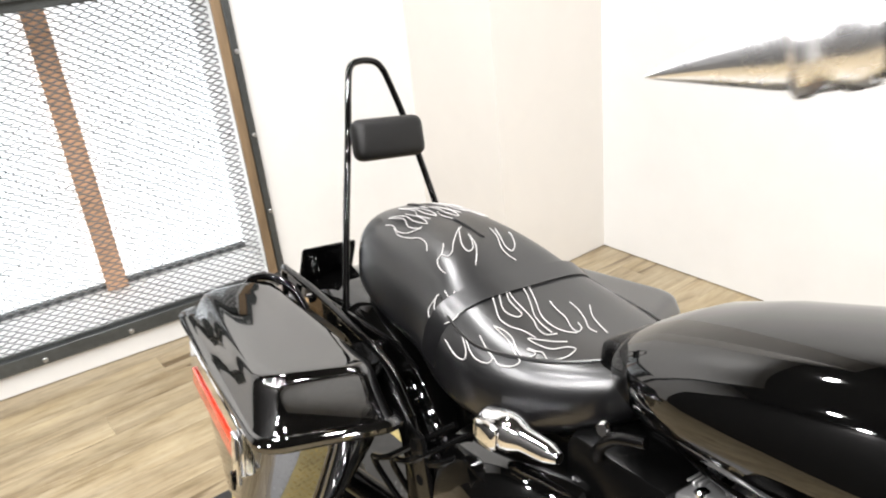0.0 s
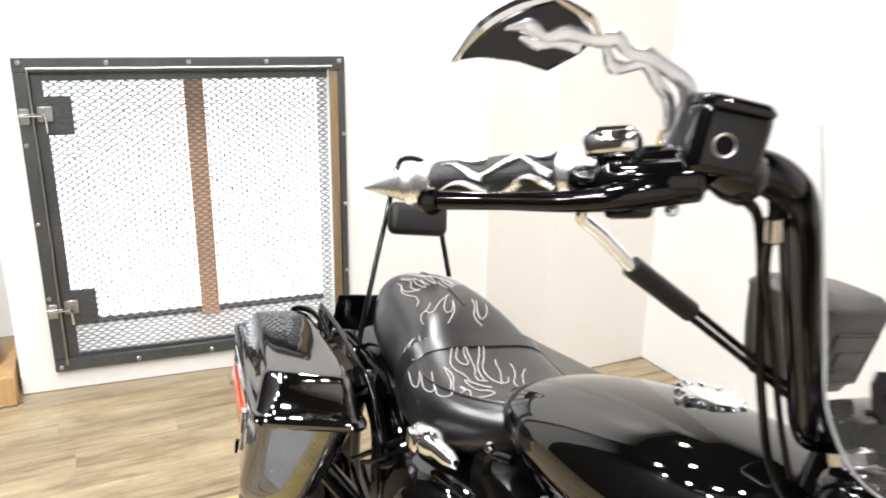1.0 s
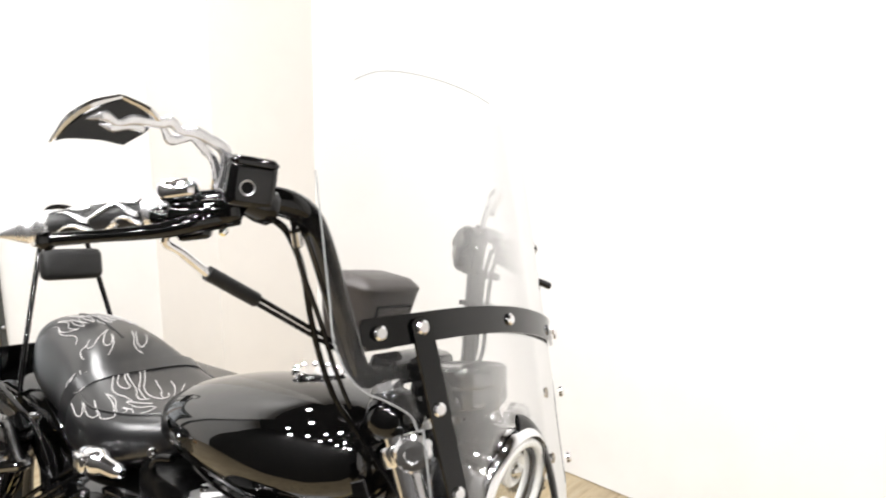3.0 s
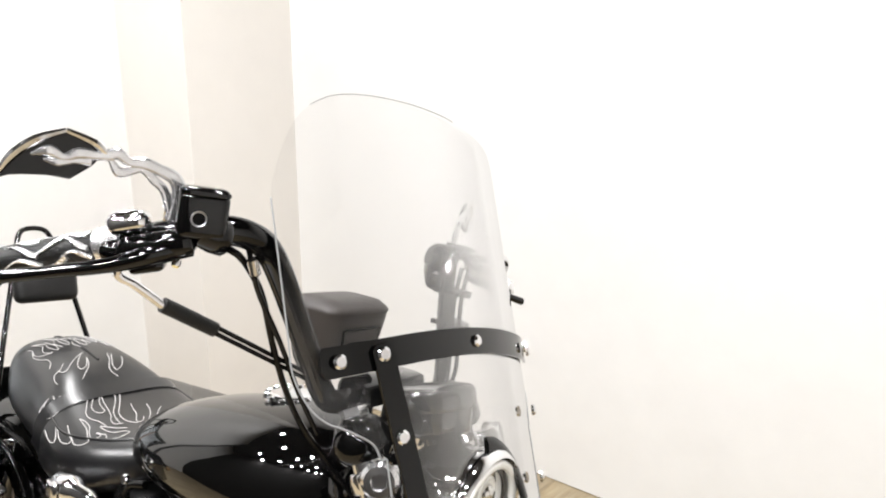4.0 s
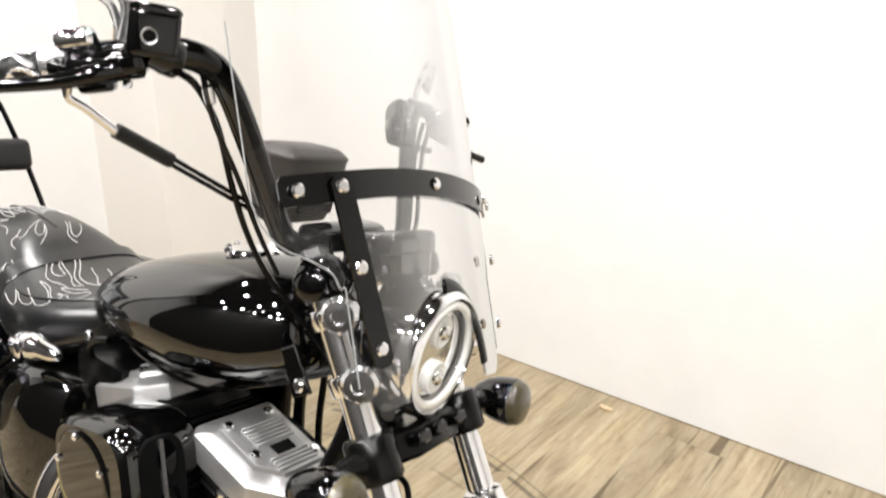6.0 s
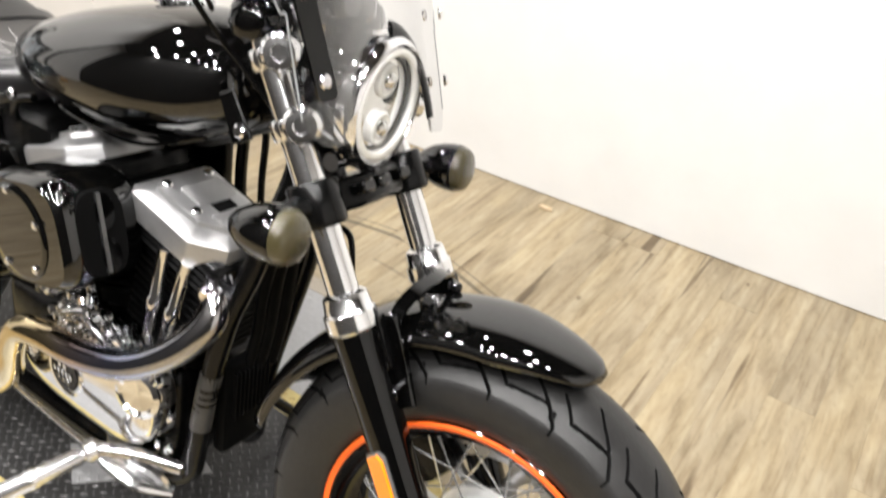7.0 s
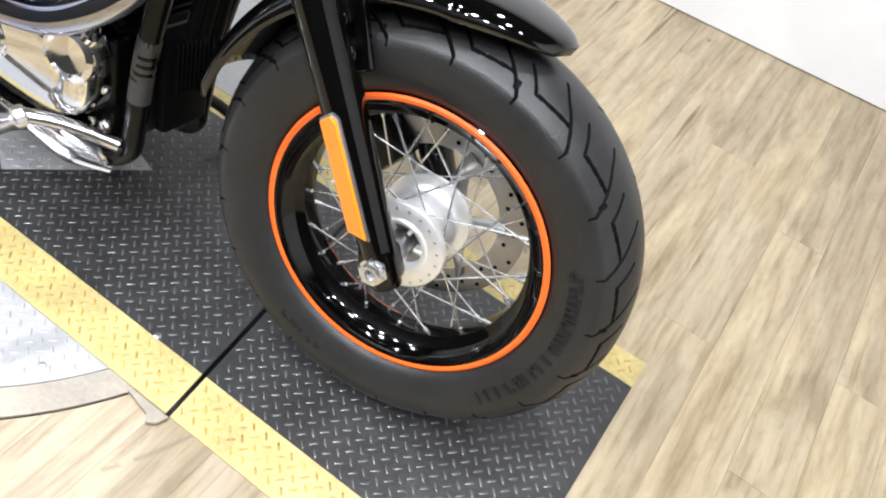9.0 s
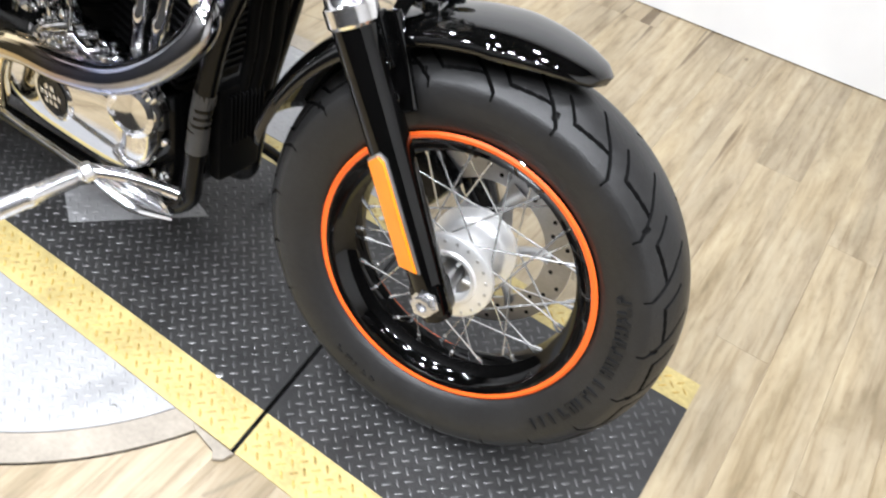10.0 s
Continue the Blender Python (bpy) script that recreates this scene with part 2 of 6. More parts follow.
def lathe(bm, prof, centre, axis="y", n=64, closed=False):
    """prof: (radius, offset along the axis), turned a whole round about the axis through centre."""
    c = Vector(centre)
    rows = []
    for k in range(n):
        a = 2 * math.pi * k / n
        row = []
        for r, o in prof:
            if axis == "y":
                p = Vector((r * math.cos(a), o, r * math.sin(a)))
            elif axis == "x":
                p = Vector((o, r * math.cos(a), r * math.sin(a)))
            else:
                p = Vector((r * math.cos(a), r * math.sin(a), o))
            row.append(bm.verts.new(c + p))
        rows.append(row)
    m = len(prof)
    for k in range(n):
        a, b = rows[k], rows[(k + 1) % n]
        for i in range(m if closed else m - 1):
            j = (i + 1) % m
            bm.faces.new((a[i], a[j], b[j], b[i]))
    return bm


def slab(bm, outline, o, u, v, thick, bevel=0.0):
    """A flat plate: outline of (a, b) in the plane o + a u + b v, thickened along u x v on both sides."""
    o, u, v = Vector(o), Vector(u).normalized(), Vector(v).normalized()
    w = u.cross(v).normalized()
    a = [bm.verts.new(o + x * u + y * v + w * thick / 2) for x, y in outline]
    b = [bm.verts.new(o + x * u + y * v - w * thick / 2) for x, y in outline]
    fa, fb = bm.faces.new(a), bm.faces.new(list(reversed(b)))
    for i in range(len(a)):
        j = (i + 1) % len(a)
        bm.faces.new((a[j], a[i], b[i], b[j]))
    if bevel:
        es = list(fa.edges) + list(fb.edges)
        bmesh.ops.bevel(bm, geom=es, offset=bevel, segments=1, affect="EDGES")
    return bm


def loft(bm, sections, n=28, power=2.4):
    """Superellipse sections along x: (x, centre y, centre z, half width, half height up, half height down)."""
    loops = []
    for x, cy, cz, hw, hu, hd in sections:
        lp = []
        for k in range(n):
            a = 2 * math.pi * k / n
            c, s = math.cos(a), math.sin(a)
            y = hw * math.copysign(abs(c) ** (2 / power), c)
            z = (hu if s > 0 else hd) * math.copysign(abs(s) ** (2 / power), s)
            lp.append(Vector((x, cy + y, cz + z)))
        loops.append(lp)
    return rings(bm, loops)


def B():
    return bmesh.new()


def rounded_quad(corners, r, z, n=9):
    """A closed loop round four corners (x, y), each rounded over the length r."""
    lp = []
    for i in range(4):
        a, b, c = Vector(corners[i - 1]), Vector(corners[i]), Vector(corners[(i + 1) % 4])
        p, q = b + (a - b).normalized() * r, b + (c - b).normalized() * r
        for k in range(n):
            t = k / (n - 1)
            m = p * (1 - t) ** 2 + b * 2 * t * (1 - t) + q * t * t
            lp.append(Vector((m.x, m.y, z)))
    return lp


def bolt(parent, p, d, r=0.006, h=0.005, material=None, name="bolt"):
    bm = B()
    stack(bm, p, d, [(0, r), (h * 0.6, r), (h, r * 0.7), (h, 0.0)], 10)
    return part(name, bm, material or CHROME, parent)


# ---- the room ----
BY = 1.46                        # face of the back wall
WEST = pose(-2.86, -0.25, 0, 0, 0, -5.3) @ pose(0, 0.25, 0)      # the hatch wall stands a little askew


def wall(name, lo, hi, material, label="painted wall", m=None):
    bm = B()
    box(bm, lo, hi, m=m)
    return tagged(part(name, bm, material, None, smooth=False), label, "wall", kind="structure")


WY0, WY1, WZ0, WZ1 = -0.668, 0.335, 0.116, 1.140      # the opening
wall("wall_west", (-0.12, WY1, 0), (0, 1.55, 3.0), WHITE, "white painted wall with a meshed vent opening", WEST)
wall("wall_west_end", (-0.12, -0.825, 0), (0, WY0, 3.0), WHITE, "white painted wall end beside the vent", WEST)
wall("wall_west_sill", (-0.12, WY0, 0), (0, WY1, WZ0), WHITE, "white painted wall below the vent", WEST)
wall("wall_west_head", (-0.12, WY0, WZ1), (0, WY1, 3.0), WHITE, "white painted wall above the vent", WEST)
wall("wall_column", (-2.90, 0.97, 0), (-2.275, BY, 3.0), WARM_WHITE, "warm white boxed-in column")
bm = B()
box(bm, (-0.45, 0, 0), (5.4, 0.12, 3.0), m=pose(-2.275, BY - 0.012, 0, 0, 0, 1.55))
tagged(part("wall_north", bm, WHITE, smooth=False), "plain white painted wall", "wall", kind="structure")
wall("wall_recess", (-3.6, -2.1, 0), (-3.5, 1.62, 3.0), WHITE, "white painted wall of a recess")
# unseen wall, set close and near-black so the gloss paint reflects dark
wall("wall_south", (-3.5, -2.1, 0), (3.1, -2.0, 3.0), DARK_WALL, "unseen dark wall, added for the gloss paint to reflect")
# unseen wall, kept pale as a reflector for chrome and windshield
wall("wall_east", (3.0, -2.0, 0), (3.1, 1.62, 3.0), EAST_REFLECTOR, "unseen pale end wall, added as a reflector")
bm = B()
box(bm, (-3.6, -2.1, 3.0), (3.1, 1.62, 3.1))
tagged(part("ceiling", bm, CEIL, smooth=False), "dark painted ceiling boards", "ceiling", kind="structure")

# lamps on the ceiling
SPOTS = [(-2.2, 0.35), (-1.5, -0.5), (-0.9, 0.5), (-0.3, -0.6), (0.3, 0.4), (0.9, -0.5), (-0.2, -1.5), (-1.2, -1.6), (1.0, -1.85), (0.5, -1.25), (-0.7, -1.05),
         (-2.1, -1.3), (-1.9, -1.85), (-0.6, -1.8), (1.5, -0.9), (1.4, -1.8), (0.4, -1.8)]
LAMPGLASS = glow("lamp_glass", (1.0, 0.98, 0.95), 30.0)


def ceiling_lamp(x, y, watts):
    t = thing("ceiling_lamp", "round white ceiling spot lamp, lit", "lamp", pose(x, y, 2.86), group="ceiling lamps")
    bm = B()
    stack(bm, (0, 0, 0.14), (0, 0, -1), [(0, 0.03), (0.03, 0.03), (0.04, 0.065), (0.12, 0.075), (0.12, 0.068), (0.10, 0.06)], 20)
    part("housing", bm, WHITE, t)
    bm = B()
    stack(bm, (0, 0, 0.035), (0, 0, -1), [(0, 0.058), (0.006, 0.058)], 20)
    part("lens", bm, LAMPGLASS, t, "glowing lens")
    li = bpy.data.lights.new("lamp", "AREA")
    li.shape, li.size, li.energy, li.color = "DISK", 0.12, watts, (1.0, 0.985, 0.982)
    lo = new("lamp", li)
    lo.matrix_basis = pose(0, 0, 0.01)
    lo.parent = t


for x, y in SPOTS:
    ceiling_lamp(x, y, 21.5)

# floor
bm = B()
box(bm, (-3.6, -2.1, -0.1), (3.1, 1.62, -0.006))
GROUT = mat("dark_plank_joint", (0.20, 0.165, 0.115), 0.8)
floor = tagged(part("floor", bm, GROUT, smooth=False), "pale washed-oak plank floor", "floor", kind="structure")


def plank_material():
    """Washed oak: pale boards with grey stain, dark cracks along the grain, small knots and old tyre scuffs."""
    m = bpy.data.materials.new("washed_oak_plank")
    m.use_nodes = True
    nt = m.node_tree
    n, l = nt.nodes, nt.links
    b = n["Principled BSDF"]
    tc = n.new("ShaderNodeTexCoord")
    oi = n.new("ShaderNodeObjectInfo")
    sh = n.new("ShaderNodeVectorMath")
    sh.operation = "MULTIPLY_ADD"
    sh.inputs[1].default_value = (0.6, 2.3, 0.7)
    l.new(oi.outputs["Random"], sh.inputs[0])
    l.new(tc.outputs["Object"], sh.inputs[2])

    def noise(scale, stretch, detail=5, distort=0.0, src=None):
        mp = n.new("ShaderNodeMapping")
        mp.inputs["Scale"].default_value = stretch
        l.new(src or sh.outputs[0], mp.inputs["Vector"])
        g = n.new("ShaderNodeTexNoise")
        g.inputs["Scale"].default_value, g.inputs["Detail"].default_value, g.inputs["Distortion"].default_value = scale, detail, distort
        l.new(mp.outputs[0], g.inputs["Vector"])
        return g.outputs["Fac"]

    def ramp(fac, stops):
        r = n.new("ShaderNodeValToRGB")
        e = r.color_ramp.elements
        e[0].position, e[0].color = stops[0][0], (*stops[0][1], 1)
        e[1].position, e[1].color = stops[-1][0], (*stops[-1][1], 1)
        for p, c in stops[1:-1]:
            e.new(p).color = (*c, 1)
        l.new(fac, r.inputs[0])
        return r.outputs[0]

    def times(a, c):
        mx = n.new("ShaderNodeMix")
        mx.data_type, mx.blend_type = "RGBA", "MULTIPLY"
        mx.inputs["Factor"].default_value = 1.0
        l.new(a, mx.inputs["A"])
        l.new(c, mx.inputs["B"])
        return mx.outputs["Result"]

    def calc(op, a, c, d=None):
        q = n.new("ShaderNodeMath")
        q.operation = op
        for k, v in enumerate((a, c, d)):
            if v is None:
                continue
            if isinstance(v, (int, float)):
                q.inputs[k].default_value = v
            else:
                l.new(v, q.inputs[k])
        return q.outputs[0]

    grain = noise(55, (1.0, 0.12, 1.0), 9, 0.5)
    col = ramp(grain, [(0.28, (0.222, 0.174, 0.106)), (0.45, (0.304, 0.247, 0.160)), (0.70, (0.362, 0.308, 0.212))])
    tint = ramp(noise(4.0, (1.0, 0.22, 1.0), 4, 0.6), [(0.36, (0.85, 0.83, 0.80)), (0.50, (0.98, 0.98, 0.98)), (0.64, (1.07, 1.05, 0.99))])
    col = times(col, tint)
    patch = ramp(noise(7.5, (1.0, 0.26, 1.0), 10, 1.3), [(0.30, (0.64, 0.61, 0.56)), (0.39, (0.84, 0.82, 0.78)), (0.47, (0.98, 0.97, 0.96)), (0.62, (1.06, 1.05, 1.02))])
    col = times(col, patch)
    patch = ramp(noise(95.0, (1.0, 0.35, 1.0), 6, 0.4), [(0.32, (0.89, 0.88, 0.86)), (0.46, (0.99, 0.99, 0.99)), (0.70, (1.03, 1.03, 1.03))])
    col = times(col, patch)
    streak = ramp(noise(70.0, (1.0, 0.03, 1.0), 4, 0.3), [(0.33, (0.82, 0.79, 0.74)), (0.47, (1.0, 1.0, 1.0)), (0.68, (1.05, 1.05, 1.05))])
    col = times(col, streak)
    crack = ramp(noise(19.0, (1.0, 0.045, 1.0), 3, 0.5), [(0.315, (0.42, 0.37, 0.32)), (0.355, (1.0, 1.0, 1.0))])
    col = times(col, crack)
    vor = n.new("ShaderNodeTexVoronoi")
    vor.inputs["Scale"].default_value = 5.5
    mpv = n.new("ShaderNodeMapping")
    mpv.inputs["Scale"].default_value = (1.0, 0.6, 1.0)
    l.new(sh.outputs[0], mpv.inputs["Vector"])
    l.new(mpv.outputs[0], vor.inputs["Vector"])
    knot = ramp(calc("ADD", vor.outputs["Distance"], calc("MULTIPLY", noise(60, (1, 1, 1), 3), 0.05)), [(0.035, (0.40, 0.35, 0.29)), (0.075, (1.0, 1.0, 1.0))])
    col = times(col, knot)
    # scuffs that tyres left in arcs round the turntable
    geo = n.new("ShaderNodeNewGeometry")
    sp = n.new("ShaderNodeSeparateXYZ")
    l.new(geo.outputs["Position"], sp.inputs[0])
    dx = calc("ADD", sp.outputs[0], 0.85)
    dy = calc("ADD", sp.outputs[1], 0.02)
    rad = calc("SQRT", calc("ADD", calc("MULTIPLY", dx, dx), calc("MULTIPLY", dy, dy)), 0.0)
    wob = calc("MULTIPLY", noise(2.2, (1, 1, 1), 2, 0.0, geo.outputs["Position"]), 0.05)
    rad = calc("ADD", rad, wob)
    worn = noise(7.0, (1, 1, 1), 5, 0.0, geo.outputs["Position"])
    for r0, wdt, dark in ((0.99, 0.012, 0.75), (1.02, 0.006, 0.5), (0.86, 0.010, 0.35), (0.80, 0.006, 0.3)):
        d = calc("DIVIDE", calc("ABSOLUTE", calc("SUBTRACT", rad, r0), 0.0), wdt)
        hit = calc("MAXIMUM", calc("SUBTRACT", 1.0, d), 0.0)
        some = calc("MULTIPLY", calc("GREATER_THAN", worn, 0.50), dark)
        k = calc("SUBTRACT", 1.0, calc("MULTIPLY", hit, some))
        cc = n.new("ShaderNodeCombineXYZ")
        for q in range(3):
            l.new(k, cc.inputs[q])
        col = times(col, cc.outputs[0])
    tone = n.new("ShaderNodeMapRange")
    tone.inputs["To Min"].default_value, tone.inputs["To Max"].default_value = 0.93, 1.06
    l.new(oi.outputs["Random"], tone.inputs["Value"])
    mt = n.new("ShaderNodeVectorMath")
    mt.operation = "SCALE"
    l.new(col, mt.inputs[0])
    l.new(tone.outputs[0], mt.inputs["Scale"])
    l.new(mt.outputs[0], b.inputs["Base Color"])
    rr = n.new("ShaderNodeMapRange")
    rr.inputs["To Min"].default_value, rr.inputs["To Max"].default_value = 0.26, 0.42
    l.new(grain, rr.inputs["Value"])
    l.new(rr.outputs[0], b.inputs["Roughness"])
    bp = n.new("ShaderNodeBump")
    bp.inputs["Strength"].default_value, bp.inputs["Distance"].default_value = 0.2, 0.001
    l.new(grain, bp.inputs["Height"])
    l.new(bp.outputs[0], b.inputs["Normal"])
    return m


PLANK = plank_material()

# the expanded-metal vent
vent = thing("vent_hatch", "dark steel vent hatch with expanded metal mesh in the white wall", "hatch", WEST, kind="structure")
F0, F1, G0, G1 = -0.708, 0.372, 0.078, 1.178


def flat_bar(parent, y0, y1, z0, z1, x0=0.0, x1=0.022, name="frame_bar"):
    bm = B()
    box(bm, (x0, y0, z0), (x1, y1, z1), 0.002, 1)
    return part(name, bm, FRAME_STEEL, parent)


W = 0.046
flat_bar(vent, F0, F1, G1 - W, G1)
flat_bar(vent, F0, F1, G0, G0 + W)
flat_bar(vent, F0, F0 + W, G0 + W + 0.001, G1 - W - 0.001)
flat_bar(vent, F1 - W * 0.5, F1, G0 + W + 0.001, G1 - W - 0.001)
bm = B()
box(bm, (0.0, F1 - W * 0.5 - 0.032, G0 + W + 0.002), (0.016, F1 - W * 0.5 - 0.001, G1 - W - 0.002), 0.002, 1)
part("wood_strip", bm, OLDWOOD, vent, "aged brown wooden strip")
for i in range(5):
    y = F0 + 0.02 + (F1 - F0 - 0.04) * i / 4
    for z in (G0 + 0.016, G1 - 0.016):
        bolt(vent, (0.022, y, z), (1, 0, 0), 0.0085, 0.006, STEEL, "screw")
for i in range(1, 4):
    z = G0 + 0.012 + (G1 - G0 - 0.024) * i / 4
    for y in (F0 + 0.012, F1 - 0.008):
        bolt(vent, (0.022, y, z), (1, 0, 0), 0.0075, 0.006, STEEL, "screw")
# door leaf angle and its mesh
bm = B()
rod(bm, (0.024, F0 + W - 0.004, G0 + W - 0.02), (0.024, F0 + W - 0.004, G1 - W + 0.016), 0.004, n=8)
rod(bm, (0.024, F0 + W - 0.004, G1 - W + 0.012), (0.024, F1 - W, G1 - W + 0.012), 0.004, n=8)
part("leaf_edge", bm, STEEL, vent, "bright worn steel edge of the leaf")
for y0, y1, z0, z1 in ((F0 + W, F0 + W + 0.035, G0 + W, G1 - W), (F0 + W + 0.035, F1 - 0.06, G1 - W - 0.03, G1 - W), (F0 + W + 0.035, F1 - 0.06, G0 + W, G0 + W + 0.012)):
    flat_bar(vent, y0, y1, z0, z1, -0.004, 0.004, "leaf_bar")


def expanded(bm, y0, y1, z0, z1, py, pz, w, t, x):
    """Zigzag strands that meet at the knuckles."""
    rows = int((z1 - z0) / (pz / 2))
    cols = int((y1 - y0) / (py / 2))
    for r in range(rows):
        zb = z0 + r * pz / 2
        pts = []
        for c in range(cols + 1):
            up = (c + r) % 2
            pts.append((y0 + c * py / 2, zb + (pz / 2) * (0.78 if up else 0.22)))
        prev = None
        for y, z in pts:
            cur = [bm.verts.new((x + t, y, z + w / 2)), bm.verts.new((x - t * 0.3, y, z - w / 2)), bm.verts.new((x - t, y, z - w / 2)), bm.verts.new((x + t * 0.3, y, z + w / 2))]
            if prev:
                for i in range(4):
                    j = (i + 1) % 4
                    bm.faces.new((prev[i], prev[j], cur[j], cur[i]))
            prev = cur


bm = B()
expanded(bm, F0 + W, F1 - 0.05, G0 + W, G1 - W, 0.034, 0.0225, 0.0058, 0.0044, 0.0)
part("mesh", bm, MESH_STEEL, vent, "expanded steel mesh", smooth=False)


def slide_bolt(z):
    g = B()
    box(g, (-0.002, F0 + W + 0.02, z - 0.075), (0.003, F0 + W + 0.115, z + 0.055))
    plate = part("lock_plate", g, FRAME_STEEL, vent)
    g = B()
    box(g, (0.004, F0 + W + 0.008, z - 0.028), (0.012, F0 + W + 0.055, z + 0.022), 0.002, 1)
    box(g, (0.022, F0 + 0.004, z - 0.034), (0.030, F0 + W - 0.012, z + 0.018), 0.002, 1)
    part("bolt_base", g, STEEL, plate)
    g = B()
    pipe(g, [(0.034, F0 + 0.0, z - 0.004), (0.034, F0 + 0.05, z - 0.004), (0.034, F0 + 0.075, z - 0.006), (0.034, F0 + 0.08, z - 0.03), (0.034, F0 + 0.08, z - 0.06)], 0.005, 8, 4)
    part("sliding_bolt", g, CHROME, plate, "bright sliding bolt")


slide_bolt(1.0)
slide_bolt(0.32)
# inside the opening: boards, stud, filter sheet
DEPTH = 0.335
bm = B()
box(bm, (-DEPTH, WY0 - 0.02, WZ0 - 0.02), (-0.121, WY0, WZ1 + 0.02))
part("lining_board", bm, WHITE, vent, smooth=False)
bm = B()
box(bm, (-DEPTH, WY1, WZ0 - 0.02), (-0.121, WY1 + 0.02, WZ1 + 0.02))
part("lining_board", bm, WHITE, vent, smooth=False)
bm = B()
box(bm, (-DEPTH, WY0, WZ0 - 0.02), (-0.121, WY1, WZ0))
part("lining_board", bm, WHITE, vent, "dusty white lining board", smooth=False)
bm = B()
box(bm, (-DEPTH, WY0, WZ1), (-0.121, WY1, WZ1 + 0.02))
part("lining_board", bm, WHITE, vent, smooth=False)
bm = B()
box(bm, (-0.315, -0.182, WZ0 + 0.001), (-0.285, -0.111, WZ1 - 0.001), 0.002, 1)
part("stud", bm, STUD, vent, "red-brown upright stud")
bm = B()
box(bm, (-0.333, WY0 + 0.002, WZ0 + 0.001), (-0.318, WY1 - 0.002, WZ0 + 0.022), 0.002, 1)
part("rail", bm, FRAME_STEEL, vent)
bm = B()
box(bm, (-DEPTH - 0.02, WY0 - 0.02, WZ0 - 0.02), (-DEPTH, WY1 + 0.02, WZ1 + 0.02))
# the cloth glows by itself, standing in for daylight behind it
FILTER_GLOW = glow("glowing_filter_cloth", (0.93, 0.97, 1.0), 1.8)
part("filter_sheet", bm, FILTER_GLOW, vent, "white filter cloth, glowing in place of daylight behind it", smooth=False)

# beyond the wall's end
bm = B()
box(bm, (-3.15, -1.25, 0.0), (-2.83, -0.835, 0.11), 0.004, 1)
tagged(part("plywood_block", bm, PINE), "raw plywood block on the floor beside the white wall", "block")
post = thing("steel_post", "grey steel post beside the white wall", "post", pose(-3.0, -0.93, 0.11))
bm = B()
box(bm, (-0.03, -0.03, 0.0), (0.03, 0.03, 2.8), 0.006, 1)
part("upright", bm, FRAME_STEEL, post)
bm = B()
box(bm, (-0.05, -0.05, 0.0), (0.05, 0.05, 0.09), 0.01, 2)
part("foot", bm, STEEL, post)

# turntable and the strip the motorcycle stands on
TX, TY, TR = -0.85, -0.02, 0.612
Y_A, Y_B, Y_C, Y_D = -0.322, -0.238, 0.223, 0.287      # yellow, black, yellow
X_END, X_SEAM = 0.375, -0.19


def seam_x(y):
    return X_SEAM - 0.105 * (y + 0.32)


def lugs(parent, x0, x1, y0, y1, inside, material, pitch=0.0180):
    """Raised lens-shaped lugs, crosswise in turn, as one mesh."""
    vs, fs = [], []
    q = math.sqrt(0.5)
    i0, i1 = int((x0 + y0) * q / pitch) - 1, int((x1 + y1) * q / pitch) + 1
    j0, j1 = int((y0 - x1) * q / pitch) - 1, int((y1 - x0) * q / pitch) + 1
    for i in range(i0, i1):
        for j in range(j0, j1):
            cx, cy = (i - j) * q * pitch, (i + j) * q * pitch
            if not (x0 + 0.007 < cx < x1 - 0.007 and y0 + 0.005 < cy < y1 - 0.005 and inside(cx, cy)):
                continue
            along = (i + j) % 2
            k = len(vs)
            ln, wd, h = 0.0090, 0.0026, 0.0018
            for a, b, z in ((-ln, 0, 0), (-ln * 0.5, -wd * 0.85, 0), (ln * 0.5, -wd * 0.85, 0), (ln, 0, 0), (ln * 0.5, wd * 0.85, 0), (-ln * 0.5, wd * 0.85, 0), (-ln * 0.45, 0, h), (ln * 0.45, 0, h)):
                u, v = (a, b) if along else (b, a)
                vs.append((cx + (u - v) * q, cy + (u + v) * q, z + 0.0001))
            fs += [(k, k + 1, k + 6), (k + 1, k + 2, k + 7, k + 6), (k + 2, k + 3, k + 7), (k + 3, k + 4, k + 7), (k + 4, k + 5, k + 6, k + 7), (k + 5, k, k + 6)]
    me = bpy.data.meshes.new("lugs")
    me.from_pydata(vs, [], fs)
    me.update()
    me.materials.append(material)
    me.shade_smooth()
    ob = new("lugs", me)
    ob.parent = parent
    return tagged(ob, "raised lugs of the diamond plate", kind="stuff")


def sheet(parent, pts, material, name, label=""):
    bm = B()
    slab(bm, pts, (0, 0, -0.002), (1, 0, 0), (0, 1, 0), 0.004)
    return part(name, bm, material, parent, label, smooth=False)


strip = thing("ramp_strip", "black diamond-plate strip with yellow edges, flush in the floor", "floor plate", pose(0, 0, 0), kind="structure")
table = thing("turntable", "flush round turntable of grey diamond plate with a wooden rim", "turntable", pose(0, 0, 0), kind="structure")
GAP = 0.0045
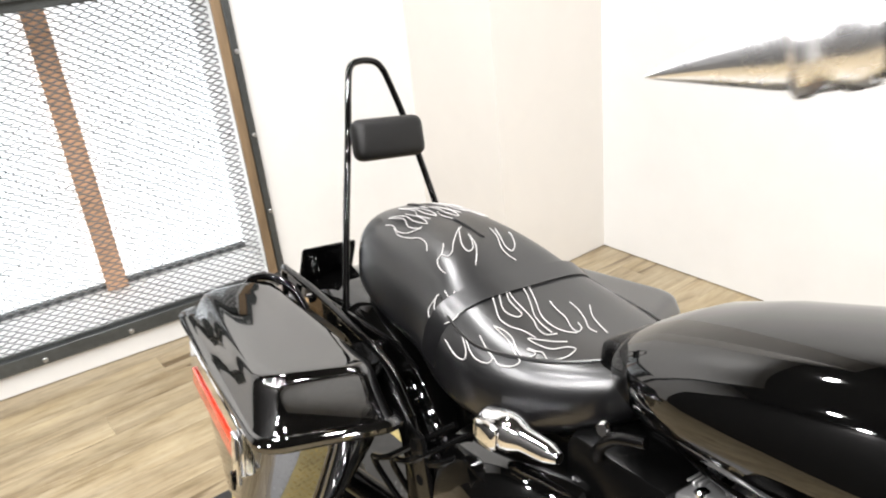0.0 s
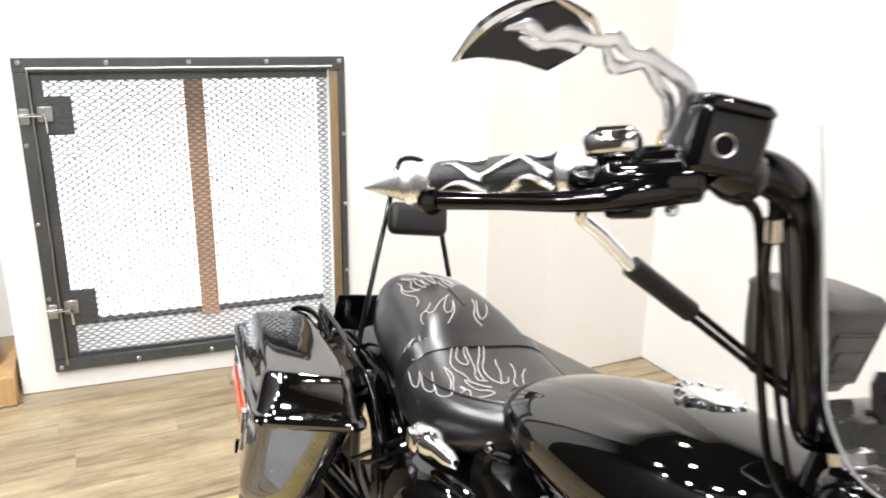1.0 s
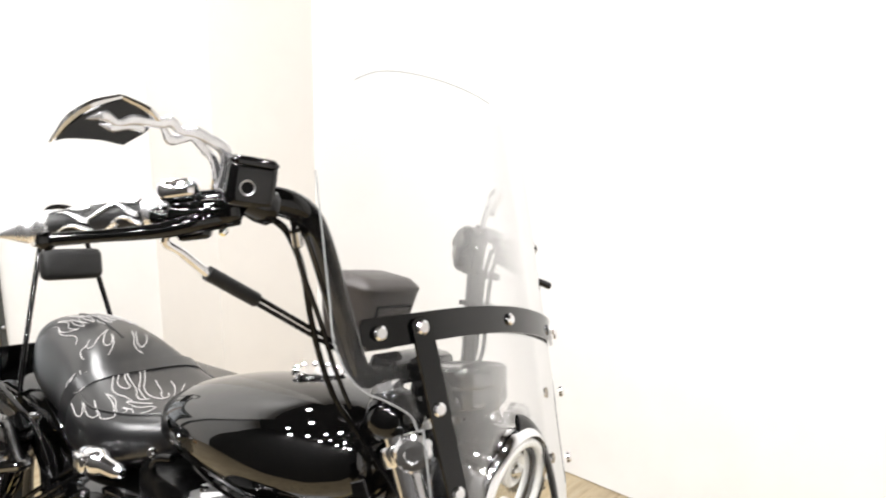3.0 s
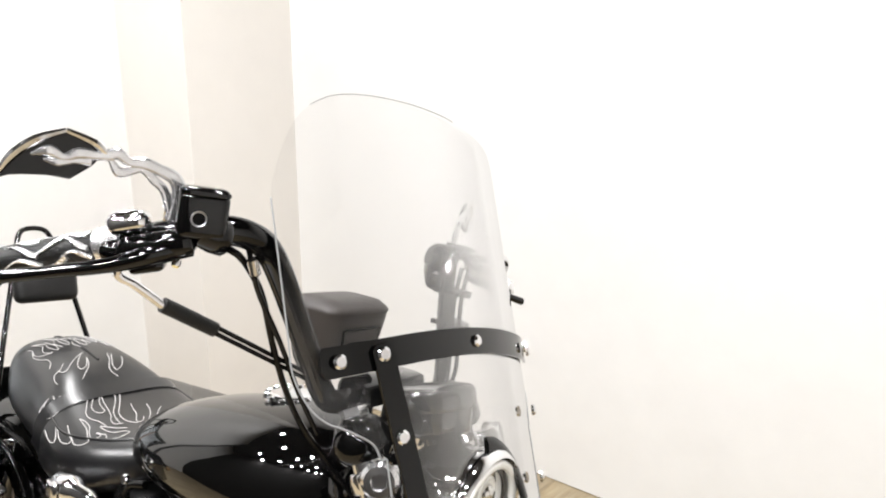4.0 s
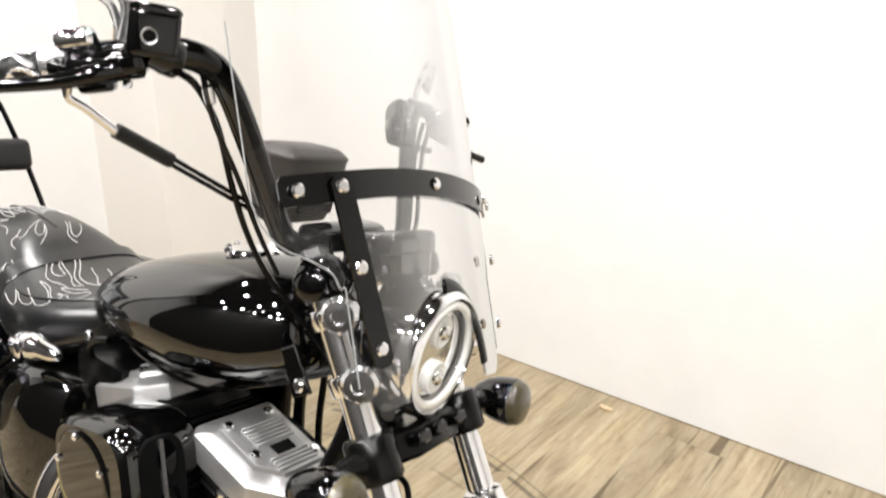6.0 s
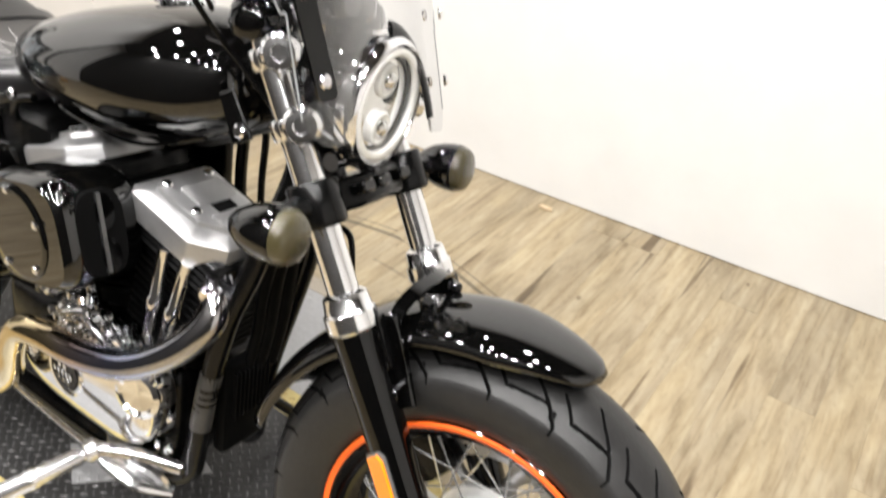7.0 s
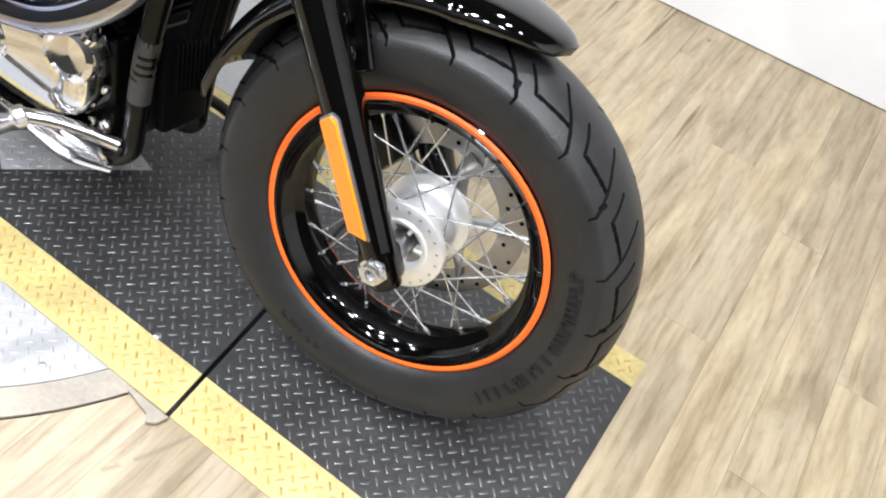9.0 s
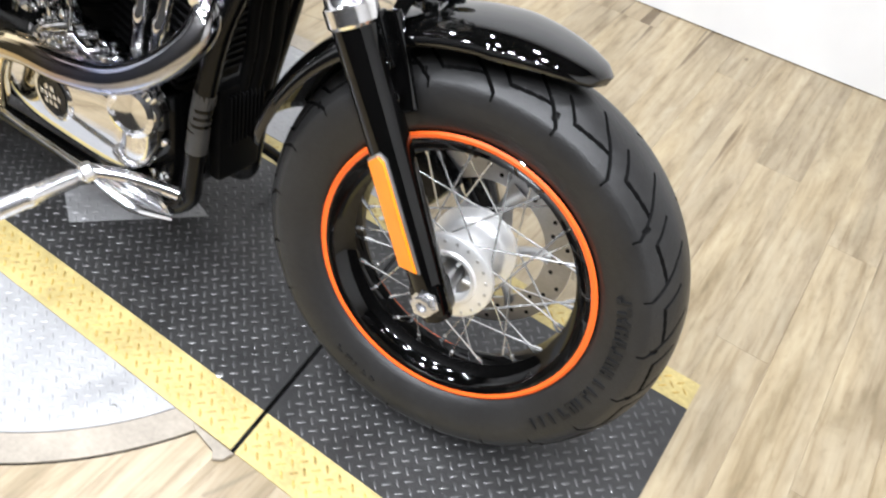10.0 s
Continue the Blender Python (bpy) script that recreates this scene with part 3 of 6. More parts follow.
for ya, yb, m, nm in ((Y_A, Y_B - 0.0005, YELLOW, "yellow_edge"), (Y_B, Y_C - 0.0005, PLATE_BLACK, "black_plate"), (Y_C, Y_D, YELLOW, "yellow_edge")):
    for back, own in ((False, strip), (True, table)):
        if back:
            pts = [(-2.0, ya), (seam_x(ya) - GAP, ya), (seam_x(yb) - GAP, yb), (-2.0, yb)]
        else:
            pts = [(seam_x(ya) + GAP, ya), (X_END, ya), (X_END, yb), (seam_x(yb) + GAP, yb)]
        sh = sheet(own, pts, m, nm)
        if back:
            lugs(sh, -1.75, -0.15, ya + 0.003, yb - 0.002, lambda x, y: x < seam_x(y) - 0.013, LUG_BLACK if m is PLATE_BLACK else LUG_YELLOW)
        else:
            lugs(sh, -0.26, X_END, ya + 0.003, yb - 0.002, lambda x, y: x > seam_x(y) + 0.013 and x < X_END - 0.008, LUG_BLACK if m is PLATE_BLACK else LUG_YELLOW)
bm = B()
slab(bm, [(seam_x(Y_A) - GAP, Y_A - 0.01), (seam_x(Y_A) + GAP, Y_A - 0.01), (seam_x(Y_D) + GAP, Y_D), (seam_x(Y_D) - GAP, Y_D)], (0, 0, -0.0028), (1, 0, 0), (0, 1, 0), 0.002)
part("seam", bm, BLACK_SATIN, strip, "dark seam between the plates", smooth=False)


def disc_piece(y_edge, side, r):
    """Outline of the part of a disc beyond y_edge."""
    d = (y_edge - TY) / r
    a0 = math.asin(d)
    if side < 0:
        angs = [math.pi - a0 + (math.pi + 2 * a0) * i / 48 for i in range(49)]
    else:
        angs = [a0 + (math.pi - 2 * a0) * i / 48 for i in range(49)]
    return [(TX + r * math.cos(q), TY + r * math.sin(q)) for q in angs]


RIMWOOD = mat("curved_wood_edging", (0.28, 0.245, 0.195), 0.5, var=0.25, scale=14)
for y_edge, side in ((Y_A - 0.001, -1), (Y_D + 0.001, 1)):
    seg = sheet(table, disc_piece(y_edge, side, TR), PLATE_GREY, "grey_plate", "grey diamond plate")
    y0, y1 = (TY - TR, y_edge) if side < 0 else (y_edge, TY + TR)
    lugs(seg, TX - TR, TX + TR, y0, y1 - 0.002, lambda x, y: (x - TX) ** 2 + (y - TY) ** 2 < (TR - 0.014) ** 2, PLATE_GREY)
    for k in range(9):
        q = math.pi * (1.12 + 0.76 * k / 8) if side < 0 else math.pi * (0.15 + 0.7 * k / 8)
        bolt(seg, (TX + (TR - 0.03) * math.cos(q), TY + (TR - 0.03) * math.sin(q), 0.0), (0, 0, 1), 0.006, 0.002, STEEL, "rivet")
    out, inn = disc_piece(y_edge, side, TR + 0.052), disc_piece(y_edge, side, TR + 0.002)
    sheet(table, out + list(reversed(inn)), RIMWOOD, "wood_rim", "curved wooden edging")
    out, inn = disc_piece(y_edge, side, TR + 0.055), disc_piece(y_edge, side, TR + 0.0525)
    bm = B()
    slab(bm, out + list(reversed(inn)), (0, 0, -0.0035), (1, 0, 0), (0, 1, 0), 0.001)
    part("ring_gap", bm, BLACK_SATIN, table, "dark gap round the turntable", smooth=False)
# bare patch worn through the black paint below the footrest
PATCH = [(-0.79, -0.166), (-0.60, 0.02), (-0.74, 0.06), (-0.88, -0.11)]
bm = B()
slab(bm, PATCH, (0, 0, 0.0003), (1, 0, 0), (0, 1, 0), 0.0005)
bare = part("bare_patch", bm, PLATE_GREY, table, "bare grey patch on the black plate", smooth=False)


def in_patch(x, y):
    return all((bx - ax) * (y - ay) - (by - ay) * (x - ax) > 0 for (ax, ay), (bx, by) in zip(PATCH, PATCH[1:] + PATCH[:1]))


lg = lugs(bare, -1.0, -0.5, -0.2, 0.1, in_patch, PLATE_GREY)
lg.location.z = 0.0005
# broken end of the wooden edging by the seam
bm = B()
slab(bm, [(-0.275, Y_A - 0.003), (-0.184, Y_A - 0.003), (-0.190, Y_A - 0.022), (-0.204, Y_A - 0.031), (-0.214, Y_A - 0.018), (-0.262, Y_A - 0.012)], (0, 0, 0.001), (1, 0, 0), (0, 1, 0), 0.008, 0.0015)
part("edging_end", bm, RIMWOOD, table, "broken pale end of the wooden edging")

# a wood chip left by the wall
bm = B()
slab(bm, [(-0.022, -0.006), (0.0, -0.010), (0.026, -0.004), (0.022, 0.006), (-0.015, 0.008)], (-0.6, 1.41, 0.002), (1, 0, 0), (0, 1, 0), 0.008, 0.001)
tagged(part("wood_chip", bm, PALEWOOD), "pale wood chip on the plank floor by the wall", "chip")

# ---- the motorcycle; its own frame: x ahead, y to its left, z up, front axle over the origin ----
bike = thing("motorcycle", "gloss black cruiser motorcycle leaning on its stand, flame-stitched seat", "motorcycle", pose(0, -0.058, 0.002, -9, 0, 0))
RK = radians(30.0)
FD = Vector((-math.sin(RK), 0, math.cos(RK)))
FN = Vector((math.cos(RK), 0, math.sin(RK)))
AX = Vector((-0.006, 0, 0.320))
FY = 0.105
PIVOT = Vector((-0.352, 0, 0.798))
STEER = Matrix.Translation(PIVOT) @ Matrix.Rotation(radians(8.0), 4, FD) @ Matrix.Translation(-PIVOT)


def fk(s, y, fwd=0.0):
    """A point s up the fork from the axle, at y, fwd ahead of its axis."""
    return AX + FD * s + FN * fwd + Vector((0, y, 0))


def tyre_mesh(c, R, w, rim, grooves):
    """A tyre turned about y, with the tread's grooves sunk in."""
    h = w / 2
    prof = [(rim, -h * 0.62), (rim + 0.006, -h * 0.74), (rim + 0.014, -h * 0.82), (rim + (R - rim) * 0.30, -h * 0.95), (rim + (R - rim) * 0.45, -h * 0.99), (rim + (R - rim) * 0.6, -h)]
    m = 150 if grooves else 20
    for i in range(m + 1):
        q = -1 + 2 * i / m
        prof.append((R - 0.034 * abs(q) ** 2.4, h * 0.955 * q))
    prof += [(r, -o) for r, o in reversed(prof[:6])]
    n = 2400 if grooves else 96
    k = len(prof)
    ang = np.arange(n) * 2 * math.pi / n
    rad = np.array([r for r, o in prof])[None, :].repeat(n, 0)
    off = np.array([o for r, o in prof])[None, :].repeat(n, 0)
    if grooves:
        # one unit of the tread, as runs of (along, out from the middle): a tick bent into a long run, and a cross cut to the shoulder
        pitch = 2 * math.pi * R / 21
        runs = (((0.0, 0.014), (-0.016, 0.032)), ((-0.016, 0.032), (-0.062, 0.0655)), ((-0.040, 0.050), (0.018, 0.053)), ((0.018, 0.053), (0.044, 0.030)))
        v = np.abs(off)
        s = ang[:, None] * R + np.where(off > 0, pitch / 2, 0.0)
        best = np.ones_like(v)
        for (s0, v0), (s1, v1) in runs:
            for turn in (0.0, -pitch, pitch):
                ps = s % pitch + turn
                ds, dv = s1 - s0, v1 - v0
                t = np.clip(((ps - s0) * ds + (v - v0) * dv) / (ds * ds + dv * dv), 0, 1)
                best = np.minimum(best, np.hypot(ps - s0 - t * ds, v - v0 - t * dv))
        deep = 0.009 * np.clip((0.0016 - best) / 0.0004, 0, 1)
        dimple = np.hypot(s % (2 * pitch) - 0.45 * pitch, v - 0.0575) < 0.0042
        deep = np.maximum(deep, np.where(dimple, 0.003, 0.0))
        deep = np.where((rad > R - 0.0342) & (v < h * 0.956), deep, 0.0)
        rad = rad - deep
    co = np.stack((c.x + rad * np.cos(ang)[:, None], c.y + off, c.z + rad * np.sin(ang)[:, None]), -1).reshape(-1, 3)
    a = np.arange(n)[:, None] * k + np.arange(k - 1)[None, :]
    b = ((np.arange(n) + 1) % n)[:, None] * k + np.arange(k - 1)[None, :]
    vs, fs = co.tolist(), np.stack((a, a + 1, b + 1, b), -1).reshape(-1, 4).tolist()
    me = bpy.data.meshes.new("tyre")
    me.from_pydata(vs, [], fs)
    me.update()
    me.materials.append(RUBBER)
    me.materials.append(GROOVE_SHADE)
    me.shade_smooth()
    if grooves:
        # groove faces take the rubber that has their shade painted in
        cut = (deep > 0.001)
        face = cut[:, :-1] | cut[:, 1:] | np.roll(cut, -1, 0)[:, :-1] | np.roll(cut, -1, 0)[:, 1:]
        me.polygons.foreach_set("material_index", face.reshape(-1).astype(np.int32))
        me.set_sharp_from_angle(angle=radians(35))
    return me


def wheel(name, c, R, w, label, stripe):
    c = Vector(c)
    rr = 0.213
    bm = B()
    lathe(bm, [(rr + 0.003, -0.046), (rr - 0.002, -0.050), (rr - 0.010, -0.047), (rr - 0.014, -0.036), (rr - 0.019, -0.031), (rr - 0.023, -0.024), (rr - 0.038, -0.016), (rr - 0.040, 0), (rr - 0.038, 0.016), (rr - 0.023, 0.024), (rr - 0.019, 0.031), (rr - 0.014, 0.036), (rr - 0.010, 0.047), (rr - 0.002, 0.050), (rr + 0.003, 0.046), (rr - 0.02, 0.0)], c, n=96, closed=True)
    wh = part(name, bm, BLACK, bike, label)
    ty = new("tyre", tyre_mesh(c, R, w, rr, stripe))
    ty.parent = wh
    ty["label"] = "black rubber tyre with cut tread"
    if stripe:
        for sg in (-1, 1):
            bm = B()
            lathe(bm, [(rr + 0.001, sg * 0.0500), (rr - 0.003, sg * 0.0520), (rr - 0.008, sg * 0.0502), (rr - 0.005, sg * 0.0475)], c, n=120, closed=True)
            part("rim_stripe", bm, ORANGE, wh, "orange ring on the rim edge")
    return wh


TURNED[0] = True
front = wheel("front_wheel", AX, 0.320, 0.139, "black spoked wheel with an orange rim stripe", True)
# marks that stand for the lettering on the tyre's right flank
MARK_RUBBER = mat("smooth_mark_rubber", (0.010, 0.010, 0.010), 0.5, var=0.2, scale=12, ior=1.35)
MARKS = random.Random(21)
for a0, a1, r0, r1 in ((-0.72, 0.42, 0.2435, 0.2620), (-2.15, -1.80, 0.250, 0.2575)):
    b = a0
    while b < a1:
        wide = MARKS.uniform(0.034, 0.058)
        cuts = MARKS.choice(((0, 0.36, 0.64, 1), (0, 0.34, 1), (0, 0.6, 1), (0, 0.34)))
        for k in range(len(cuts) - 1):
            # upright strokes with one short bar between them
            low = r0 if k % 2 == 0 else r0 + (r1 - r0) * MARKS.choice((0.0, 0.4, 0.7))
            top = r1 if k % 2 == 0 else low + (r1 - r0) * 0.28
            bm = B()
            q = [(r, b + wide * f) for r, f in ((low, cuts[k]), (top, cuts[k]), (top, cuts[k + 1]), (low, cuts[k + 1]))]
            lo = [AX + Vector((r * math.cos(c), -0.0640, r * math.sin(c))) for r, c in q]
            rings(bm, [lo, [p + Vector((0, -0.0062, 0)) for p in lo]])
            part("raised_mark", bm, MARK_RUBBER, front, "moulded mark on the tyre", smooth=False)
        b += wide + 0.022
# hub, disc, spokes
bm = B()
lathe(bm, [(0.034, -0.040), (0.035, -0.056), (0.038, -0.060), (0.042, -0.060), (0.044, -0.056), (0.062, -0.056), (0.067, -0.053), (0.068, -0.047), (0.062, -0.043), (0.052, -0.041), (0.044, -0.030), (0.042, 0.010), (0.046, 0.026), (0.056, 0.034), (0.068, 0.036), (0.068, 0.044), (0.034, 0.046)], AX, n=48)
hub = part("hub", bm, MACHINED, front, "cast aluminium hub")
bm = B()
lathe(bm, [(0.0345, -0.040), (0.0180, -0.036), (0.0180, -0.030), (0.0, -0.030)], AX, n=32)
part("bearing_seal", bm, STEEL, front, "steel bearing seal in the hub")
for k in range(5):
    q = 2 * math.pi * k / 5
    bm = B()
    box(bm, (0.019, -0.0035, -0.002), (0.0375, 0.0035, 0.012), 0.002, 1, m=Matrix.Translation(AX + Vector((0, -0.038, 0))) @ Matrix.Rotation(q, 4, "Y") @ Matrix.Rotation(radians(90), 4, "X"))
    part("hub_rib", bm, MACHINED, front)
bm = B()
stack(bm, AX + Vector((0, -0.086, 0)), (0, 1, 0), [(0, 0.015), (0.004, 0.017), (0.05, 0.017), (0.052, 0.012)], 24)
part("spacer", bm, STEEL, front)
for k in range(20):
    a = 2 * math.pi * k / 20
    bm = B()
    p = AX + Vector((0.0585 * math.cos(a), -0.056, 0.0585 * math.sin(a)))
    stack(bm, p, (0, -1, 0), [(0, 0.0028), (0.0012, 0.0024), (0.0014, 0)], 8)
    part("spoke_head", bm, CAST, front)
bm = B()
stack(bm, AX + Vector((0, -0.132, 0)), (0, 1, 0), [(0, 0.012), (0.262, 0.012)], 16)
part("axle", bm, STEEL, front)
for k in range(40):
    a = 2 * math.pi * k / 40
    sg = -1 if k % 2 else 1
    off = 0.95 if (k // 2) % 2 else -0.95
    p0 = AX + Vector((0.060 * math.cos(a + off), sg * 0.049, 0.060 * math.sin(a + off)))
    p1 = AX + Vector((0.178 * math.cos(a), sg * 0.010, 0.178 * math.sin(a)))
    bm = B()
    rod(bm, p0, p1, 0.0015, n=6)
    rod(bm, p0 + (p1 - p0) * 0.90, p1, 0.0030, n=6)
    part("spoke", bm, SPOKE, front)
bm = B()
ZD = 0.066
lathe(bm, [(0.146, ZD), (0.146, ZD + 0.005), (0.103, ZD + 0.005), (0.103, ZD)], AX, n=64, closed=True)
disc = part("brake_disc", bm, STEEL, front, "drilled steel brake disc")
for k in range(6):
    a = 2 * math.pi * k / 6
    bm = B()
    pipe(bm, [AX + Vector((0.045 * math.cos(a), ZD - 0.002, 0.045 * math.sin(a))), AX + Vector((0.08 * math.cos(a + 0.25), ZD, 0.08 * math.sin(a + 0.25))), AX + Vector((0.112 * math.cos(a + 0.2), ZD + 0.002, 0.112 * math.sin(a + 0.2)))], [0.018, 0.011, 0.020], 8, 4, flat=0.3)
    part("disc_arm", bm, STEEL, front)
# black for solid discs and plugs that stand for the shade inside holes
HOLE = mat("hole_shade_black", (0.004, 0.004, 0.004), 0.8, ior=1.1)
for k in range(36):
    a = 2 * math.pi * k / 36
    r = (0.117, 0.127, 0.137)[k % 3]
    bm = B()
    stack(bm, AX + Vector((r * math.cos(a), ZD - 0.0004, r * math.sin(a))), (0, 1, 0), [(0, 0.0036), (0.0058, 0.0036)], 8)
    part("drilled_hole", bm, HOLE, front)
bm = B()
box(bm, (-0.05, 0.045, -0.045), (0.05, 0.105, 0.045), 0.015, 2, m=Matrix.Translation(AX + Vector((-0.115, 0, 0.075))) @ pose(0, 0, 0, 0, 35, 0))
part("brake_caliper", bm, BLACK_SATIN, bike)

# fork legs
for sg in (-1, 1):
    y = FY * sg
    bm = B()
    stack(bm, fk(-0.035, y), FD, [(0, 0.014), (0.002, 0.021), (0.03, 0.024), (0.10, 0.026), (0.16, 0.0275), (0.33, 0.029), (0.403, 0.030)], 28)
    box(bm, (-0.024, -0.022, -0.026), (0.024, 0.022, 0.026), 0.009, 2, m=Matrix.Translation(fk(0.0, y)) @ pose(0, 0, 0, 0, -30, 0))
    leg = part("fork_slider", bm, BLACK, bike, "gloss black fork slider")
    bm = B()
    stack(bm, fk(0.365, y), FD, [(0, 0.030), (0.004, 0.0335), (0.024, 0.0335), (0.028, 0.030), (0.046, 0.028), (0.050, 0.021)], 28)
    part("slider_cap", bm, POLISHED, leg, "polished cap")
    bm = B()
    stack(bm, fk(0.40, y), FD, [(0, 0.0198), (0.36, 0.0198)], 28)
    part("fork_tube", bm, POLISHED, bike, "chromed fork tube")
    bm = B()
    stack(bm, fk(0.497, y), FD, [(0, 0.024), (0.0, 0.029), (0.004, 0.032), (0.052, 0.032), (0.056, 0.029), (0.056, 0.0)], 24)
    part("lower_clamp", bm, BLACK_SATIN, bike)
    bm = B()
    stack(bm, fk(0.722, y), FD, [(0, 0.022), (0.0, 0.027), (0.010, 0.036), (0.028, 0.037), (0.046, 0.028), (0.054, 0.018)], 24)
    part("upper_clamp", bm, BLACK, bike)
    bm = B()
    stack(bm, fk(0.774, y), FD, [(0, 0.018), (0.012, 0.018), (0.016, 0.012)], 6)
    part("fork_cap", bm, POLISHED, bike, "chrome hexagon cap")
    for s in (0.618, 0.700):
        bm = B()
        stack(bm, fk(s - 0.012, y), FD, [(0, 0.0198), (0, 0.0260), (0.003, 0.0275), (0.021, 0.0275), (0.024, 0.0260), (0.024, 0.0198)], 24)
        box(bm, (-0.014, -0.010, -0.011), (0.040, 0.010, 0.011), 0.004, 2, m=Matrix.Translation(fk(s, y + sg * 0.018, 0.012)) @ pose(0, 0, 0, 0, -30, 0))
        cl = part("windshield_clamp", bm, POLISHED, bike, "chrome clamp on the fork tube")
        bm = B()
        stack(bm, fk(s, y + sg * 0.02, 0.030), (0.55, sg, 0.1), [(0, 0.021), (0.013, 0.0225), (0.019, 0.018), (0.020, 0.010), (0.015, 0.009), (0.015, 0)], 16)
        part("clamp_knob", bm, POLISHED, cl)
bm = B()
slab(bm, [(-0.11, -0.02), (-0.05, 0.028), (0.05, 0.028), (0.11, -0.02), (0.11, -0.025), (0.04, -0.075), (-0.04, -0.075), (-0.11, -0.025)], fk(0.525, 0), (0, 1, 0), FN, 0.042, 0.006)
part("lower_tree", bm, BLACK_SATIN, bike)
bm = B()
for x in (-0.06, -0.02, 0.03):
    bm = B()
    box(bm, (-0.012, x, -0.008), (0.012, x + 0.028, 0.008), 0.003, 1, m=Matrix.Translation(fk(0.528, 0, 0.03)) @ pose(0, 0, 0, 0, -30, 0))
    part("hose_clip", bm, BLACK, bike)
bm = B()
slab(bm, [(-0.11, -0.03), (-0.06, 0.02), (0.06, 0.02), (0.11, -0.03), (0.11, -0.035), (0.04, -0.075), (-0.04, -0.075), (-0.11, -0.035)], fk(0.745, 0), (0, 1, 0), FN, 0.03, 0.006)
part("upper_tree", bm, BLACK, bike)
bm = B()
stack(bm, AX + Vector((0, -0.124, 0)), (0, -1, 0), [(0, 0.021), (0.004, 0.021), (0.005, 0.0175), (0.014, 0.0175), (0.0155, 0.0150), (0.0150, 0.0085), (0.008, 0.0080), (0.008, 0.0)], 6)
part("axle_nut", bm, SILVER, bike)
bm = B()
slab(bm, [(-0.018, -0.073), (0.018, -0.080), (0.018, 0.080), (0.008, 0.088), (-0.018, 0.080)], fk(0.128, -FY - 0.026, -0.006), FN + Vector((0, -0.35, 0)), FD, 0.006, 0.0015)
rf = part("reflector", bm, STEEL, bike, "amber fork reflector in a pale frame")
bm = B()
slab(bm, [(-0.0155, -0.070), (0.0155, -0.077), (0.0155, 0.077), (0.007, 0.0845), (-0.0155, 0.077)], fk(0.128, -FY - 0.0295, -0.006), FN + Vector((0, -0.35, 0)), FD, 0.006, 0.0015)
part("amber_lens", bm, AMBER, rf)

# front fender
bm = B()
loops = []
for k in range(41):
    a = radians(72 + (166 - 72) * k / 40)
    tip = min(1.0, k / 9.0) ** 0.45
    lp = []
    for j in range(17):
        q = math.pi * (j / 16 - 0.5)
        hw = 0.079 * (0.15 + 0.85 * tip)
        rr = 0.365 - 0.012 * (1 - tip) - 0.036 * (1 - math.cos(q)) ** 1.2 * (0.25 + 0.75 * tip)
        lp.append(AX + Vector((rr * math.cos(a), hw * math.sin(q), rr * math.sin(a))))
    loops.append(lp)
rings(bm, loops, closed=False, cap=False)
fender = part("front_fender", bm, PAINT, bike, "short gloss black front fender", sharp=60)
sol = fender.modifiers.new("thick", "SOLIDIFY")
sol.thickness, sol.offset = 0.003, -1
for sg in (-1, 1):
    bm = B()
    slab(bm, [(-0.034, -0.075), (0.010, -0.070), (0.018, 0.0), (0.022, 0.050), (-0.016, 0.056), (-0.034, 0.02)], fk(0.320, sg * 0.084, 0.030), FN, FD, 0.010, 0.003)
    br = part("fender_bracket", bm, BLACK, fender)
    for d in (-0.045, -0.005, 0.035):
        bm = B()
        stack(bm, fk(0.320 + d, sg * 0.080, 0.020), (0, sg, 0), [(0, 0.012), (0.024, 0.012), (0.027, 0.009), (0.028, 0.005), (0.022, 0.004)], 12)
        part("bracket_lug", bm, BLACK, fender)
    bm = B()
    box(bm, (-0.014, -0.010, -0.034), (0.016, 0.012, 0.034), 0.004, 2, m=Matrix.Translation(fk(0.342, sg * 0.092, 0.018)) @ pose(0, 0, 0, 0, -30, 0))
    part("bracket_block", bm, BLACK_SATIN, fender)
bm = B()
arch = [(-0.140, -0.090, 0.600), (-0.147, -0.086, 0.640), (-0.150, -0.074, 0.664), (-0.149, -0.052, 0.678), (-0.146, -0.025, 0.686), (-0.143, 0.0, 0.688)]
lps = []
for x, y, z in smooth_path(arch + [(x, -y, z) for x, y, z in reversed(arch[:-1])], 5):
    q = Vector((0, y, max(0.05, z - 0.54))).normalized()
    p = Vector((x, y, z))
    e = Vector((0.95, 0, -0.12)).normalized()
    lps.append([p + e * 0.009 + q * 0.002, p - e * 0.009 + q * 0.002, p - e * 0.009 - q * 0.002, p + e * 0.009 - q * 0.002])
rings(bm, lps)
part("fender_bridge", bm, BLACK, fender, "black strap arched over the fender", sharp=50)
for x, y, z in ((-0.131, -0.034, 0.664), (-0.128, 0.040, 0.664)):
    bolt(fender, (x, y, z), (0.1, y * 8, 1), 0.010, 0.012, BLACK)
bm = B()
box(bm, (-0.020, -0.012, -0.004), (0.022, 0.012, 0.008), 0.004, 2, m=Matrix.Translation((-0.090, -0.045, 0.658)) @ pose(0, 0, 0, 32, 12, 0))
part("fender_lug", bm, BLACK_SATIN, fender)
for dx in (-0.012, 0.014):
    bolt(fender, (-0.090 + dx, -0.050, 0.663 - 0.2 * dx), (0.1, -0.6, 0.8), 0.0055, 0.005, BLACK)

# headlight
HC = Vector((-0.246, -0.014, 0.892))
hd = Vector((1, 0, -0.04)).normalized()
bm = B()
